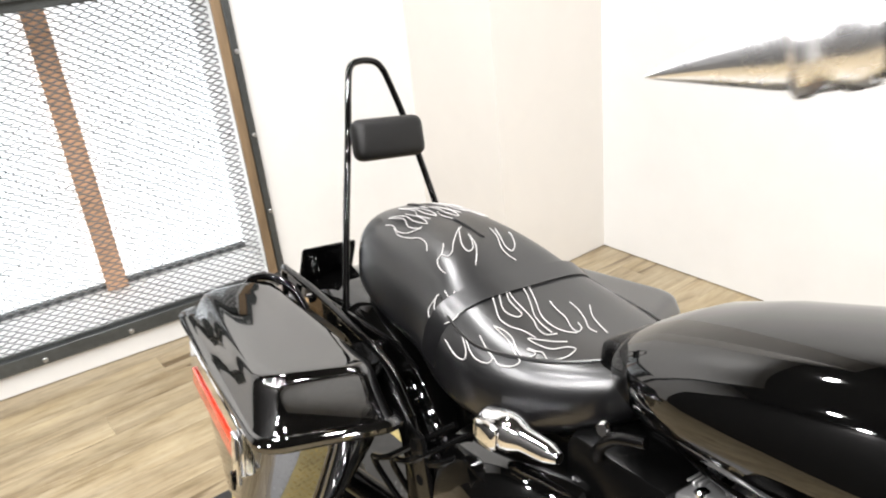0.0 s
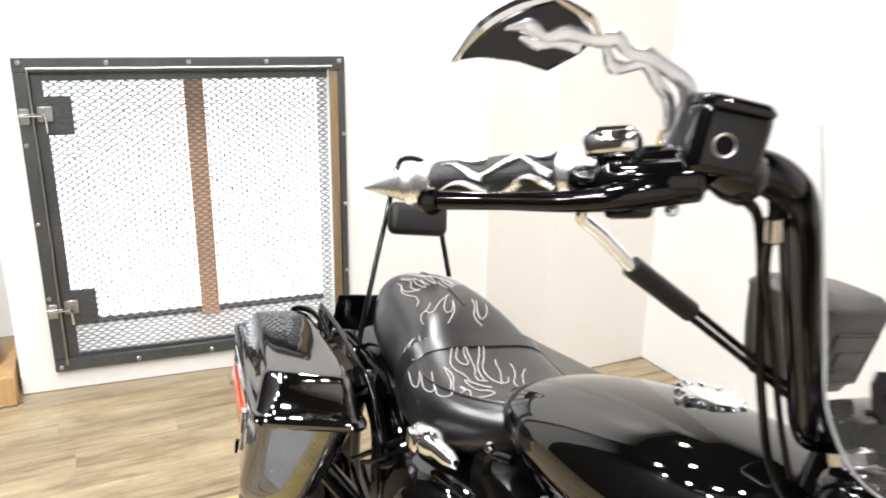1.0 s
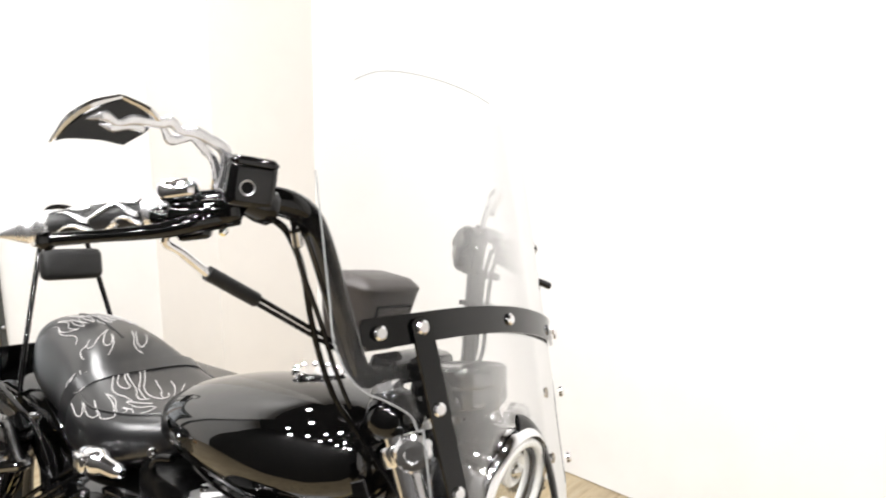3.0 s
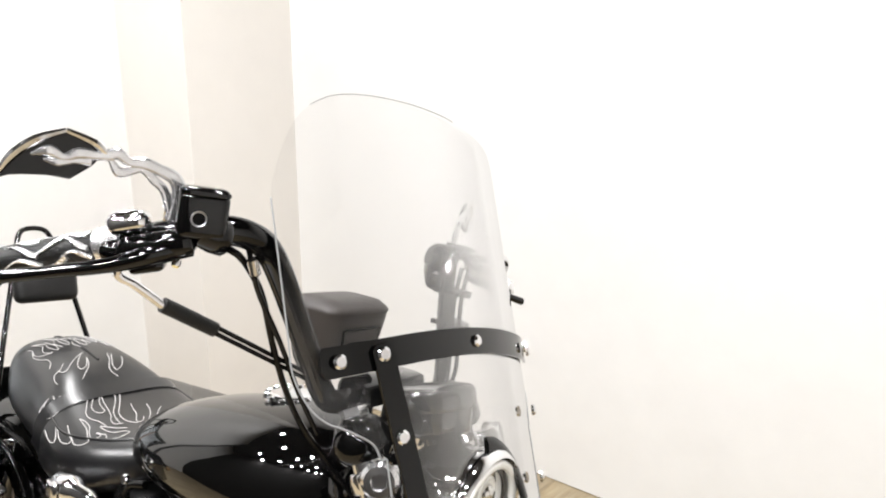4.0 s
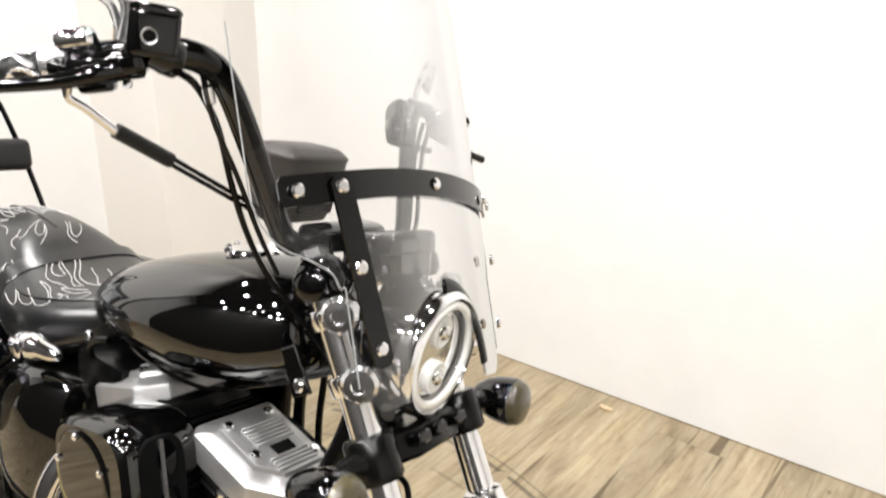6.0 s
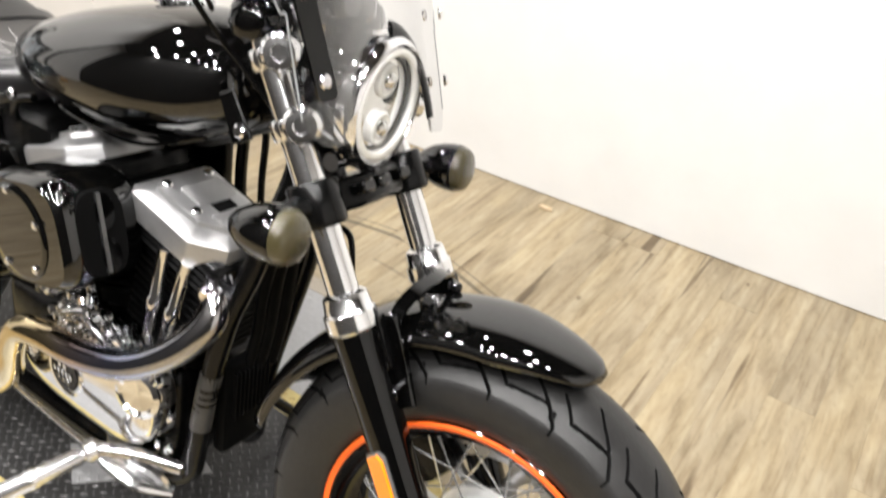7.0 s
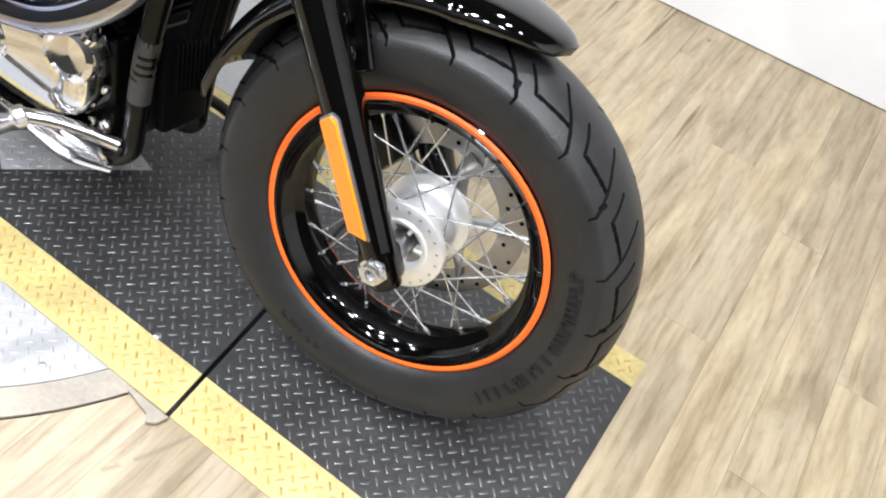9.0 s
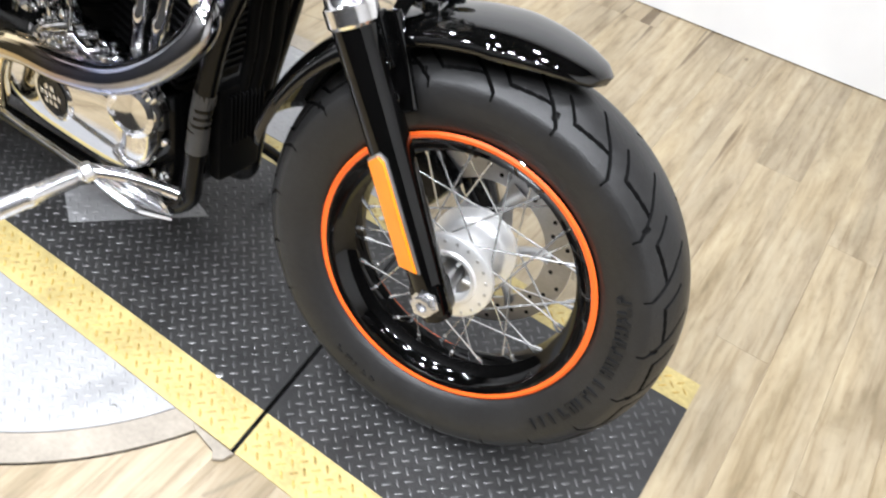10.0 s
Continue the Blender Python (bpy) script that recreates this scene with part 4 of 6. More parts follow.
stack(bm, HC - hd * 0.12, hd, [(0, 0.01), (0.002, 0.035), (0.02, 0.058), (0.05, 0.072), (0.09, 0.077), (0.108, 0.078)], 40)
head = part("headlight", bm, LACQUER, bike, "round headlight")
bm = B()
stack(bm, HC - hd * 0.022, hd, [(0, 0.078), (0.0, 0.0825), (0.010, 0.0835), (0.018, 0.0825), (0.024, 0.0785), (0.026, 0.0755), (0.022, 0.0730), (0.012, 0.0730)], 56)
part("trim_ring", bm, CHROME, head, "chrome trim ring")
HALO = mat("white_halo_ring", (0.80, 0.80, 0.79), 0.25, var=0.03, coat=0.5)
bm = B()
u, v = frame_of(hd)
rings(bm, [[HC + hd * (-0.001 + 0.005 * math.sin(b)) + (0.0655 + 0.0058 * math.cos(b)) * (math.cos(a) * u + math.sin(a) * v) for b in [2 * math.pi * j / 8 for j in range(8)]] for a in [2 * math.pi * i / 56 for i in range(57)]], cap=False)
part("halo_ring", bm, HALO, head, "white ring inside the headlight")
BOWL = mat("dark_lamp_bowl", (0.022, 0.022, 0.023), 0.35, metal=0.3)
bm = B()
stack(bm, HC - hd * 0.018, hd, [(0, 0.071), (0.010, 0.057), (0.002, 0.050), (0.004, 0.03), (0.004, 0.0)], 40)
part("reflector_bowl", bm, BOWL, head, "dark grey lamp bowl")
for dz in (0.029, -0.031):
    bm = B()
    stack(bm, HC - hd * 0.012 + Vector((0, 0, dz)), hd, [(0, 0.022), (0.007, 0.022), (0.009, 0.019), (0.004, 0.012)], 24)
    part("led_collar", bm, HALO, head, "pale collar round a projector lens")
    bm = B()
    stack(bm, HC - hd * 0.008 + Vector((0, 0, dz)), hd, [(0, 0.0125), (0.005, 0.012), (0.010, 0.008), (0.012, 0.0)], 20)
    part("led_lens", bm, CHROME, head, "small projector lens")
bm = B()
stack(bm, HC + hd * 0.006, hd, [(0, 0.0715), (0.004, 0.06), (0.009, 0.03), (0.010, 0.0)], 32)
lens = part("front_glass", bm, LENS, head)
lens.visible_shadow = False
bm = B()
rod(bm, HC + Vector((-0.06, 0, -0.075)), fk(0.545, 0, 0.03), 0.014)
rod(bm, HC + Vector((-0.05, -0.03, -0.085)), HC + Vector((-0.05, 0.03, -0.085)), 0.012)
part("headlight_mount", bm, CHROME, bike, "chrome headlight mount")

# turn signals
for sg in (-1, 1):
    c = Vector((-0.305, 0.222 if sg > 0 else -0.214, 0.762 if sg > 0 else 0.768))
    q = 0.95 if sg > 0 else 0.86
    ax = Vector((1, 0, 0.10)).normalized()
    bm = B()
    stack(bm, c, ax, [(s, r * q) for s, r in ((0, 0.003), (0.004, 0.012), (0.012, 0.021), (0.028, 0.031), (0.044, 0.0362), (0.060, 0.0385), (0.070, 0.0388), (0.073, 0.0385), (0.074, 0.0375))], 32)
    sig = part("turn_signal", bm, PAINT, bike, "bullet-shaped turn signal with a smoked lens")
    bm = B()
    stack(bm, c + ax * 0.0705, ax, [(s, r * q) for s, r in ((0, 0.0375), (0.006, 0.0370), (0.012, 0.0350), (0.017, 0.031), (0.020, 0.024), (0.0215, 0.012), (0.022, 0.0))], 32)
    part("lens", bm, SMOKE, sig, "smoked amber lens")
    bm = B()
    pipe(bm, [c + Vector((0.03, -sg * 0.02, 0.002)), c + Vector((0.03, -sg * 0.05, 0.006)), fk(0.525, sg * 0.115)], [0.018, 0.011, 0.019], 14, 4)
    part("stalk", bm, BLACK_SATIN, sig)


# windshield
def ws(y, z):
    """A point of the windshield's sheet; y is counted from its own middle."""
    return Vector((-0.296 - 0.36 * (z - 1.1) - 0.628 * y * y - 1.228 * max(0, abs(y) - 0.135) ** 2, y - 0.027, z - 0.073 * y - 0.605 * y * y))


SW = 0.248


def ws_low(y):
    """The lower edge of the sheet: cut out for the headlight, straight legs, then stepped up and outward."""
    q = abs(y)
    if q < 0.090:
        return 0.90 + 0.082 * math.sqrt(1 - (q / 0.090) ** 2)
    if q <= 0.168:
        return 0.868 + 0.03 * max(0.0, (q - 0.13) / 0.038) ** 2
    steps = ((0.168, 0.985), (0.180, 1.016), (0.200, 1.032), (0.224, 1.046), (0.240, 1.066), (0.248, 1.092))
    for (q0, z0), (q1, z1) in zip(steps, steps[1:]):
        if q <= q1 + 1e-9:
            return z0 + (z1 - z0) * (q - q0) / (q1 - q0)
    return 1.092


def ws_top(y):
    return 1.368 - 0.10 * (abs(y) / SW) ** 9


bm = B()
rws = 26
half = [0.168 * i / 16 for i in range(17)] + [0.1686] + [0.168 + (SW - 0.168) * i / 8 for i in range(1, 9)]
across = [-y for y in reversed(half)] + half[1:]
grid = []
for y in across:
    bot, top = ws_low(y), ws_top(y)
    grid.append([bm.verts.new(ws(y, bot + (top - bot) * j / rws)) for j in range(rws + 1)])
for a, b in zip(grid, grid[1:]):
    for j in range(rws):
        bm.faces.new((a[j], b[j], b[j + 1], a[j + 1]))
shield = part("windshield", bm, CLEAR, bike, "clear windshield with black straps")
sol = shield.modifiers.new("thick", "SOLIDIFY")
sol.thickness, sol.use_rim = 0.004, False
shield.visible_shadow = False


def strap(path, w, t, off, name="strap"):
    """A flat bar laid along points of the sheet, w wide."""
    bm = B()
    loops = []
    for i, (y, z) in enumerate(path):
        p = ws(y, z)
        y2, z2 = path[min(i + 1, len(path) - 1)]
        y1, z1 = path[max(i - 1, 0)]
        d = (ws(y2, z2) - ws(y1, z1)).normalized()
        nrm = (ws(y + 0.002, z) - ws(y - 0.002, z)).cross(ws(y, z + 0.002) - ws(y, z - 0.002)).normalized()
        s = nrm.cross(d).normalized()
        p = p + nrm * off
        ww = w * (0.55 if i in (0, len(path) - 1) else 1.0)
        loops.append([p + s * ww / 2 + nrm * t, p - s * ww / 2 + nrm * t, p - s * ww / 2 - nrm * t, p + s * ww / 2 - nrm * t])
    rings(bm, loops)
    return part(name, bm, BLACK, shield, "gloss black metal strap", sharp=30)


# lines laid along the sheet's edge, with its glint put into their grey
EDGE = mat("edge_glint_grey", (0.22, 0.225, 0.225), 0.3, var=0.05)
bm = B()
pipe(bm, [ws(y, ws_top(y)) for y in [-0.20 + 0.02 * i for i in range(13)]], 0.0006, 6, 2)
part("sheet_edge", bm, EDGE, shield, "grey line along the sheet's edge, drawn for its glint")
for sg in (-1, 1):
    bm = B()
    run = [ws(sg * 0.168, z) for z in (0.90, 0.94, 0.98, 1.0)] + [ws(sg * q, ws_low(q)) for q in (0.174, 0.18, 0.195, 0.21, 0.224, 0.238)] + [ws(sg * SW, z) for z in (1.095, 1.13, 1.17, 1.22, 1.262)]
    pipe(bm, run, 0.0010, 6, 3)
    part("sheet_edge", bm, EDGE, shield, "grey line along the sheet's edge, drawn for its glint")
BZ = 1.100
ys = [-0.225, -0.221] + [-0.215 + 0.430 * i / 24 for i in range(25)] + [0.221, 0.225]
strap([(y, BZ) for y in ys], 0.032, 0.002, 0.005)
for sg in (-1, 1):
    zs = [1.110] + [1.105 - 0.185 * i / 10 for i in range(11)] + [0.915]
    strap([(sg * (0.162 - 0.12 * (1.105 - z)), z) for z in zs], 0.027, 0.002, 0.0095 if sg < 0 else -0.006)
    for y, z in ((0.210, BZ), (0.162, BZ), (0.153, 1.018), (0.141, 0.934)):
        bolt(shield, ws(sg * y, z) + Vector((0.009, 0.003 * sg, 0.003)), (1, 0.5 * sg, 0.3), 0.0078, 0.006)
bolt(shield, ws(0, BZ) + Vector((0.006, 0, 0.002)), (1, 0, 0.3), 0.0075, 0.006)
bm = B()
pipe(bm, [ws(y, 0.885 + 0.098 * math.sqrt(max(0.0, 1 - (y / 0.091) ** 2))) for y in [0.091 * math.cos(math.pi * i / 16) for i in range(9)]], 0.011, 8, 2, flat=0.35)
part("edge_seal", bm, BLACK_SATIN, shield, "black rubber seal round the headlight cut-out")

POUCH = mat("dark_brown_leather", (0.019, 0.015, 0.013), 0.38, var=0.25, scale=25, bump=0.5, bump_scale=500)

# speedometer and pouch between the bars
c = Vector((-0.335, -0.012, 0.985))
sd = Vector((-0.22, 0, 0.97)).normalized()
bm = B()
stack(bm, c - sd * 0.055, sd, [(0.006, 0.012), (0.020, 0.017), (0.036, 0.019), (0.040, 0.034), (0.046, 0.0425), (0.050, 0.0440), (0.073, 0.0455), (0.0745, 0.0500), (0.077, 0.0512), (0.094, 0.0518), (0.098, 0.0500), (0.100, 0.0470), (0.098, 0.044), (0.0975, 0.0)], 48)
speedo = part("speedometer", bm, LACQUER, bike, "black cup-shaped speedometer")
bm = B()
box(bm, (-0.018, -0.028, -0.055), (0.018, 0.028, 0.0), 0.006, 2, m=Matrix.Translation(c - sd * 0.04))
part("bracket", bm, CHROME, speedo)
PY = -0.028
bm = B()
rows = []
for z, hx, hy, r in ((1.012, 0.020, 0.052, 0.012), (1.015, 0.030, 0.062, 0.016), (1.030, 0.036, 0.071, 0.018), (1.060, 0.041, 0.082, 0.020), (1.088, 0.044, 0.0905, 0.022), (1.097, 0.0445, 0.092, 0.022), (1.099, 0.046, 0.0935, 0.022), (1.103, 0.046, 0.0935, 0.022), (1.106, 0.043, 0.091, 0.022), (1.113, 0.034, 0.082, 0.020), (1.116, 0.020, 0.060, 0.014)):
    hy *= 0.68
    rows.append(rounded_quad(((-0.505 + hx, PY + hy), (-0.505 + hx, PY - hy), (-0.505 - hx, PY - hy), (-0.505 - hx, PY + hy)), r, z, 6))
rings(bm, rows)
pod = part("handlebar_pouch", bm, POUCH, bike, "padded dark brown pouch between the handlebars", sharp=50)
bm = B()
slab(bm, [(-0.034, -0.026), (0.034, -0.026), (0.038, 0.024), (-0.038, 0.024)], (-0.4655, PY, 1.055), (0, 1, 0), (0.12, 0, 1), 0.006, 0.002)
flap = part("pouch_panel", bm, POUCH, pod, "stitched front panel")
bm = B()
slab(bm, [(-0.023, -0.012), (0.023, -0.012), (0.025, 0.010), (-0.025, 0.010)], (-0.4618, PY, 1.052), (0, 1, 0), (0.12, 0, 1), 0.003, 0.001)
part("pouch_badge", bm, BLACK_SATIN, flap, "plain dark badge")
bm = B()
pipe(bm, [(-0.4635 + 0.12 * dz, PY + 0.68 * y, 1.055 + dz) for y, dz in ((-0.054, 0.024), (0.054, 0.024), (0.049, -0.026), (-0.049, -0.026), (-0.054, 0.024))], 0.0022, 8, curved=False)
part("panel_piping", bm, BLACK_SATIN, flap)
bm = B()
for sg in (-1, 1):
    rod(bm, (-0.44, sg * 0.045, 0.935), (-0.435, sg * 0.045, 1.005), 0.02)
part("riser", bm, BLACK, bike)
bm = B()
box(bm, (-0.46, -0.07, 0.985), (-0.41, 0.07, 1.02), 0.01, 2)
part("bar_clamp", bm, BLACK, bike)

# handlebar halves with all that sits on them
for sg in (-1, 1):
    def P(x, y, z):
        if sg < 0:
            return Vector((x, -y, z))
        dx, dy = 0.53 * (x + 0.43), 0.53 * (y - 0.32)
        return Vector((-0.462 + dx + dy, 0.195 - dx + dy, z - 0.022))
    bm = B()
    if sg < 0:
        run = [(-0.435, -0.02, 1.000), (-0.434, -0.09, 0.997), (-0.430, -0.125, 1.012), (-0.428, -0.16, 1.06), (-0.427, -0.195, 1.112), (-0.418, -0.25, 1.178), (-0.415, -0.285, 1.201), (-0.430, -0.32, 1.205), (-0.470, -0.367, 1.189), (-0.50, -0.383, 1.178)]
    else:
        run = [(-0.435, 0.02, 0.982), (-0.433, 0.10, 0.972), (-0.433, 0.135, 0.975), (-0.435, 0.150, 0.998), (-0.443, 0.153, 1.05), (-0.450, 0.156, 1.10), (-0.457, 0.160, 1.15), (-0.461, 0.170, 1.176), (-0.463, 0.19, 1.184), (-0.460, 0.24, 1.174), (-0.456, 0.32, 1.140)]
    pipe(bm, run, 0.0148 if sg < 0 else 0.0122, 16, 6)
    bar = part("handlebar", bm, BLACK if sg < 0 else LACQUER, bike, "tall black handlebar half")
    g0, g1 = (P(-0.487, 0.378, 1.183), P(-0.600, 0.436, 1.142)) if sg < 0 else (P(-0.487, 0.390, 1.181), P(-0.560, 0.464, 1.149))
    gd = (g1 - g0).normalized()
    L = (g1 - g0).length
    bm = B()
    stack(bm, g0, gd, [(0.024, 0.0125), (0.026, 0.0152), (0.05, 0.0158), (L - 0.03, 0.0158), (L - 0.012, 0.0152), (L - 0.010, 0.0125)], 24)
    grip = part("grip", bm, VINYL, bike, "dark rubber grip with chrome flames and a spike end")
    bm = B()
    stack(bm, g0, gd, [(-0.004, 0.013), (-0.002, 0.0178), (0.006, 0.0182), (0.010, 0.0165), (0.014, 0.0165), (0.018, 0.0180), (0.024, 0.0172), (0.027, 0.0135)], 24)
    part("grip_collar", bm, SOFT_CHROME, grip, "chrome collar")
    bm = B()
    stack(bm, g0 + gd * (L - 0.013), gd, [(0, 0.0135), (0.002, 0.0172), (0.010, 0.0176), (0.012, 0.0164), (0.019, 0.0160), (0.021, 0.0170), (0.025, 0.0168), (0.027, 0.0135), (0.032, 0.0122), (0.068, 0.0008)], 24)
    part("grip_spike", bm, SOFT_CHROME, grip, "chrome spike end")
    gu, gv = frame_of(gd)
    for k in range(6):
        a = 2 * math.pi * k / 6 + 0.4
        for s0, s1, tw in ((0.028, 0.060, 0.55), (0.050, 0.088, -0.5), (0.078, L - 0.018, 0.5)):
            bm = B()
            pts = []
            for i in range(6):
                s = s0 + (s1 - s0) * i / 5
                b = a + tw * math.sin(i * 0.62 + k) + 0.2 * (s0 * 40 % 2)
                pts.append(g0 + gd * s + 0.0152 * (math.cos(b) * gu + math.sin(b) * gv))
            pipe(bm, pts, [0.0050, 0.0056, 0.0044, 0.0034, 0.0022, 0.0006], 8, 3, flat=0.5)
            part("chrome_flame", bm, SOFT_CHROME, grip, "inlaid chrome flame tongue")
    # housing and reservoir
    hm = Matrix.Translation(P(-0.452, 0.352, 1.193) if sg < 0 else Vector((-0.484, 0.175, 1.155))) @ pose(0, 0, 0, 0, 0, -135 if sg < 0 else 135) @ pose(0, 0, 0, 0, 15, 0)
    bm = B()
    if sg < 0:
        box(bm, (-0.022, -0.022, -0.018), (0.048, 0.026, 0.009), 0.011, 4, m=hm)
        box(bm, (0.040, -0.017, -0.013), (0.066, 0.018, 0.006), 0.009, 3, m=hm)
        box(bm, (0.010, -0.016, -0.029), (0.042, 0.016, -0.015), 0.005, 2, m=hm)
    else:
        box(bm, (-0.026, -0.018, -0.018), (0.030, 0.020, 0.014), 0.012, 4, m=hm)
    part("switch_housing", bm, BLACK, bar)
    bm = B()
    box(bm, (0.016, -0.016, 0.008), (0.056, 0.016, 0.031), 0.0105, 4, m=hm)
    part("switch_pod", bm, CHROME if sg < 0 else BLACK, bar, "chrome-topped switch pod")
    if sg < 0:
        rm = Matrix.Translation(P(-0.431, 0.345, 1.223)) @ pose(0, 0, 0, 0, 0, -32)
        bm = B()
        box(bm, (-0.018, -0.0185, -0.027), (0.018, 0.0280, 0.019), 0.008, 4, m=rm)
        box(bm, (-0.0184, -0.0188, 0.011), (0.0184, 0.0283, 0.0225), 0.0075, 4, m=rm)
        stack(bm, rm @ Vector((0.0, 0.016, -0.022)), (0.3, 0.75, -0.15), [(-0.014, 0.014), (0.000, 0.0175), (0.012, 0.0180), (0.016, 0.0150)], 20)
        res = part("fluid_reservoir", bm, BLACK, bike, "black fluid reservoir with a round sight glass")
        fd = (rm.to_3x3() @ Vector((1, 0, 0))).normalized()
        cen = rm @ Vector((-0.0015, 0.0, -0.007))
        bm = B()
        stack(bm, cen + fd * 0.0193, fd, [(0, 0.0076), (0.001, 0.0075), (0.0014, 0.0071), (0.001, 0.0062), (0.0003, 0.0060), (0.0003, 0.0)], 24)
        part("sight_ring", bm, STEEL, res, "dull metal ring of the sight glass")
        bm = B()
        stack(bm, cen + fd * 0.0198, fd, [(0, 0.0059), (0.0005, 0.0059), (0.0007, 0.0)], 18)
        part("sight_glass", bm, FIN_BLACK, res, "dark round sight glass")
    # lever
    bm = B()
    pipe(bm, [P(-0.436, 0.345, 1.189), P(-0.447, 0.375, 1.178), P(-0.468, 0.405, 1.164), P(-0.502, 0.438, 1.152), P(-0.533, 0.466, 1.142)], [0.012, 0.011, 0.0075, 0.006, 0.0065], 12, 5)
    stack(bm, P(-0.537, 0.470, 1.140) - Vector((0.006, 0, 0)), (1, 0, 0), [(0, 0.004), (0.003, 0.009), (0.009, 0.009), (0.012, 0.004)], 12)
    part("lever", bm, BLACK, bar, "black hand lever")
    bolt(bar, P(-0.432, 0.350, 1.192), (1, -0.5 * sg * -1, 0), 0.007, 0.006, CHROME)
    bolt(bar, P(-0.442, 0.352, 1.172), (0.4, sg * 0.6, -1), 0.0045, 0.006, CHROME)
    # mirror: h runs outward, w up, in the head's own plane
    M = P(-0.50, 0.435, 1.255) if sg < 0 else Vector((-0.507, 0.265, 1.236))
    h = Vector((-0.4, sg * 0.9, 0)).normalized()
    w = Vector((0.1, 0, 1))
    w = (w - h * w.dot(h)).normalized()
    bm = B()
    slab(bm, [(0.056, -0.026), (0.044, -0.004), (0.027, 0.0125), (0.005, 0.0235), (-0.018, 0.0165), (-0.028, 0.008), (-0.020, -0.004), (-0.003, -0.0185), (0.017, -0.015), (0.036, -0.017)], M, h, w, 0.010, 0.002)
    mir = part("mirror_head", bm, BLACK, bike, "blade-shaped mirror with a chrome edge")
    side = h.cross(w).normalized() * (1 if h.cross(w).x > 0 else -1)

    def Q(a, b, d=0.0):
        return M + h * a + w * b + side * d
    bm = B()
    pipe(bm, [Q(0.056, -0.026, 0.004), Q(0.044, -0.003, 0.005), Q(0.027, 0.0135, 0.006), Q(0.005, 0.0245, 0.006)], [0.0016, 0.0046, 0.0046, 0.0028], 8, 5)
    pipe(bm, [Q(0.005, 0.0245, 0.006), Q(-0.018, 0.0175, 0.006), Q(-0.030, 0.009, 0.006)], [0.0026, 0.004, 0.003], 8, 5)
    part("chrome_edge", bm, CHROME, mir, "chrome edge")
    bm = B()
    for pts, rr in (([(0.030, 0.000), (0.016, 0.005), (0.004, 0.0005), (-0.008, 0.006), (-0.022, 0.006), (-0.036, 0.008)], [0.0015, 0.006, 0.004, 0.006, 0.005, 0.006]),
                    ([(0.020, -0.003), (0.008, -0.004), (-0.004, -0.001), (-0.018, 0.000)], [0.0015, 0.0048, 0.0032, 0.0048]),
                    ([(-0.026, 0.007), (-0.040, 0.010), (-0.050, 0.004), (-0.064, 0.004), (-0.078, 0.000), (-0.092, -0.006), (-0.098, -0.020), (-0.095, -0.046)], [0.005, 0.0062, 0.005, 0.007, 0.0062, 0.0075, 0.008, 0.0095]),
                    ([(-0.034, 0.004), (-0.042, -0.006), (-0.052, -0.004), (-0.062, 0.000), (-0.074, -0.010), (-0.084, -0.018), (-0.092, -0.036)], [0.003, 0.006, 0.004, 0.005, 0.005, 0.005, 0.006])):
        pipe(bm, [Q(a, b, 0.006) for a, b in pts], [0.56 * q for q in rr], 8, 4, flat=1.6)
    part("flame_stem", bm, SILVER, mir, "chrome flame-cut stem")
    bm = B()
    stack(bm, Q(-0.095, -0.062), w, [(0, 0.009), (0.010, 0.009), (0.012, 0.007), (0.024, 0.007)], 12)
    part("stem_base", bm, GOLD if sg < 0 else CHROME, mir)

# fittings and cables of the clutch side
bm = B()
stack(bm, (-0.478, 0.160, 1.172), (-0.25, -0.96, 0.05), [(-0.026, 0.012), (-0.020, 0.021), (0.004, 0.023), (0.010, 0.019), (0.012, 0.011), (0.018, 0.011)], 24)
clutch = part("switch_drum", bm, LACQUER, bike, "round black switch housing of the clutch side")
bm = B()
stack(bm, (-0.478, 0.158, 1.140), (-0.2, -0.97, 0.0), [(-0.012, 0.010), (-0.008, 0.016), (0.006, 0.016), (0.010, 0.011), (0.011, 0.004)], 20)
part("horn_button", bm, BLACK, clutch)
bm = B()
stack(bm, (-0.432, 0.168, 1.176), (0.55, 0.80, -0.12), [(0.0, 0.010), (0.008, 0.014), (0.030, 0.017), (0.052, 0.022), (0.060, 0.022), (0.062, 0.016)], 20)
perch = part("clutch_perch", bm, CHROME, bike, "polished clutch lever perch")
bm = B()
pipe(bm, [(-0.425, 0.172, 1.150), (-0.408, 0.190, 1.142), (-0.392, 0.215, 1.132), (-0.372, 0.250, 1.122)], [0.007, 0.0075, 0.007, 0.0085], 12, 5, flat=0.7)
part("clutch_lever", bm, BLACK, perch, "black clutch lever")
for dx, dy in ((0.007, -0.002), (0.001, -0.012)):
    bm = B()
    pipe(bm, [(-0.432 + dx, 0.168 + dy, 1.165), (-0.430 + dx, 0.156 + dy, 1.12), (-0.424 + dx, 0.152 + dy, 1.06), (-0.418 + dx, 0.148 + dy, 1.01), (-0.41, 0.11, 0.965), (-0.40, 0.06, 0.92)], 0.0034, 8, 5)
    part("clutch_cable", bm, BLACK_SATIN, bike)
for z, x in ((1.125, -0.440), (1.078, -0.436)):
    bm = B()
    stack(bm, (x + 0.008, 0.152, z), (0.10, 0.02, 1), [(0, 0.019), (0, 0.0225), (0.007, 0.0225), (0.007, 0.019)], 20)
    box(bm, (x - 0.020, 0.128, z), (x - 0.008, 0.136, z + 0.007), 0.001, 1)
    part("cable_tie", bm, BLACK_SATIN, bike, "black cable tie")

# throttle cables, brake hose, wires
bm = B()
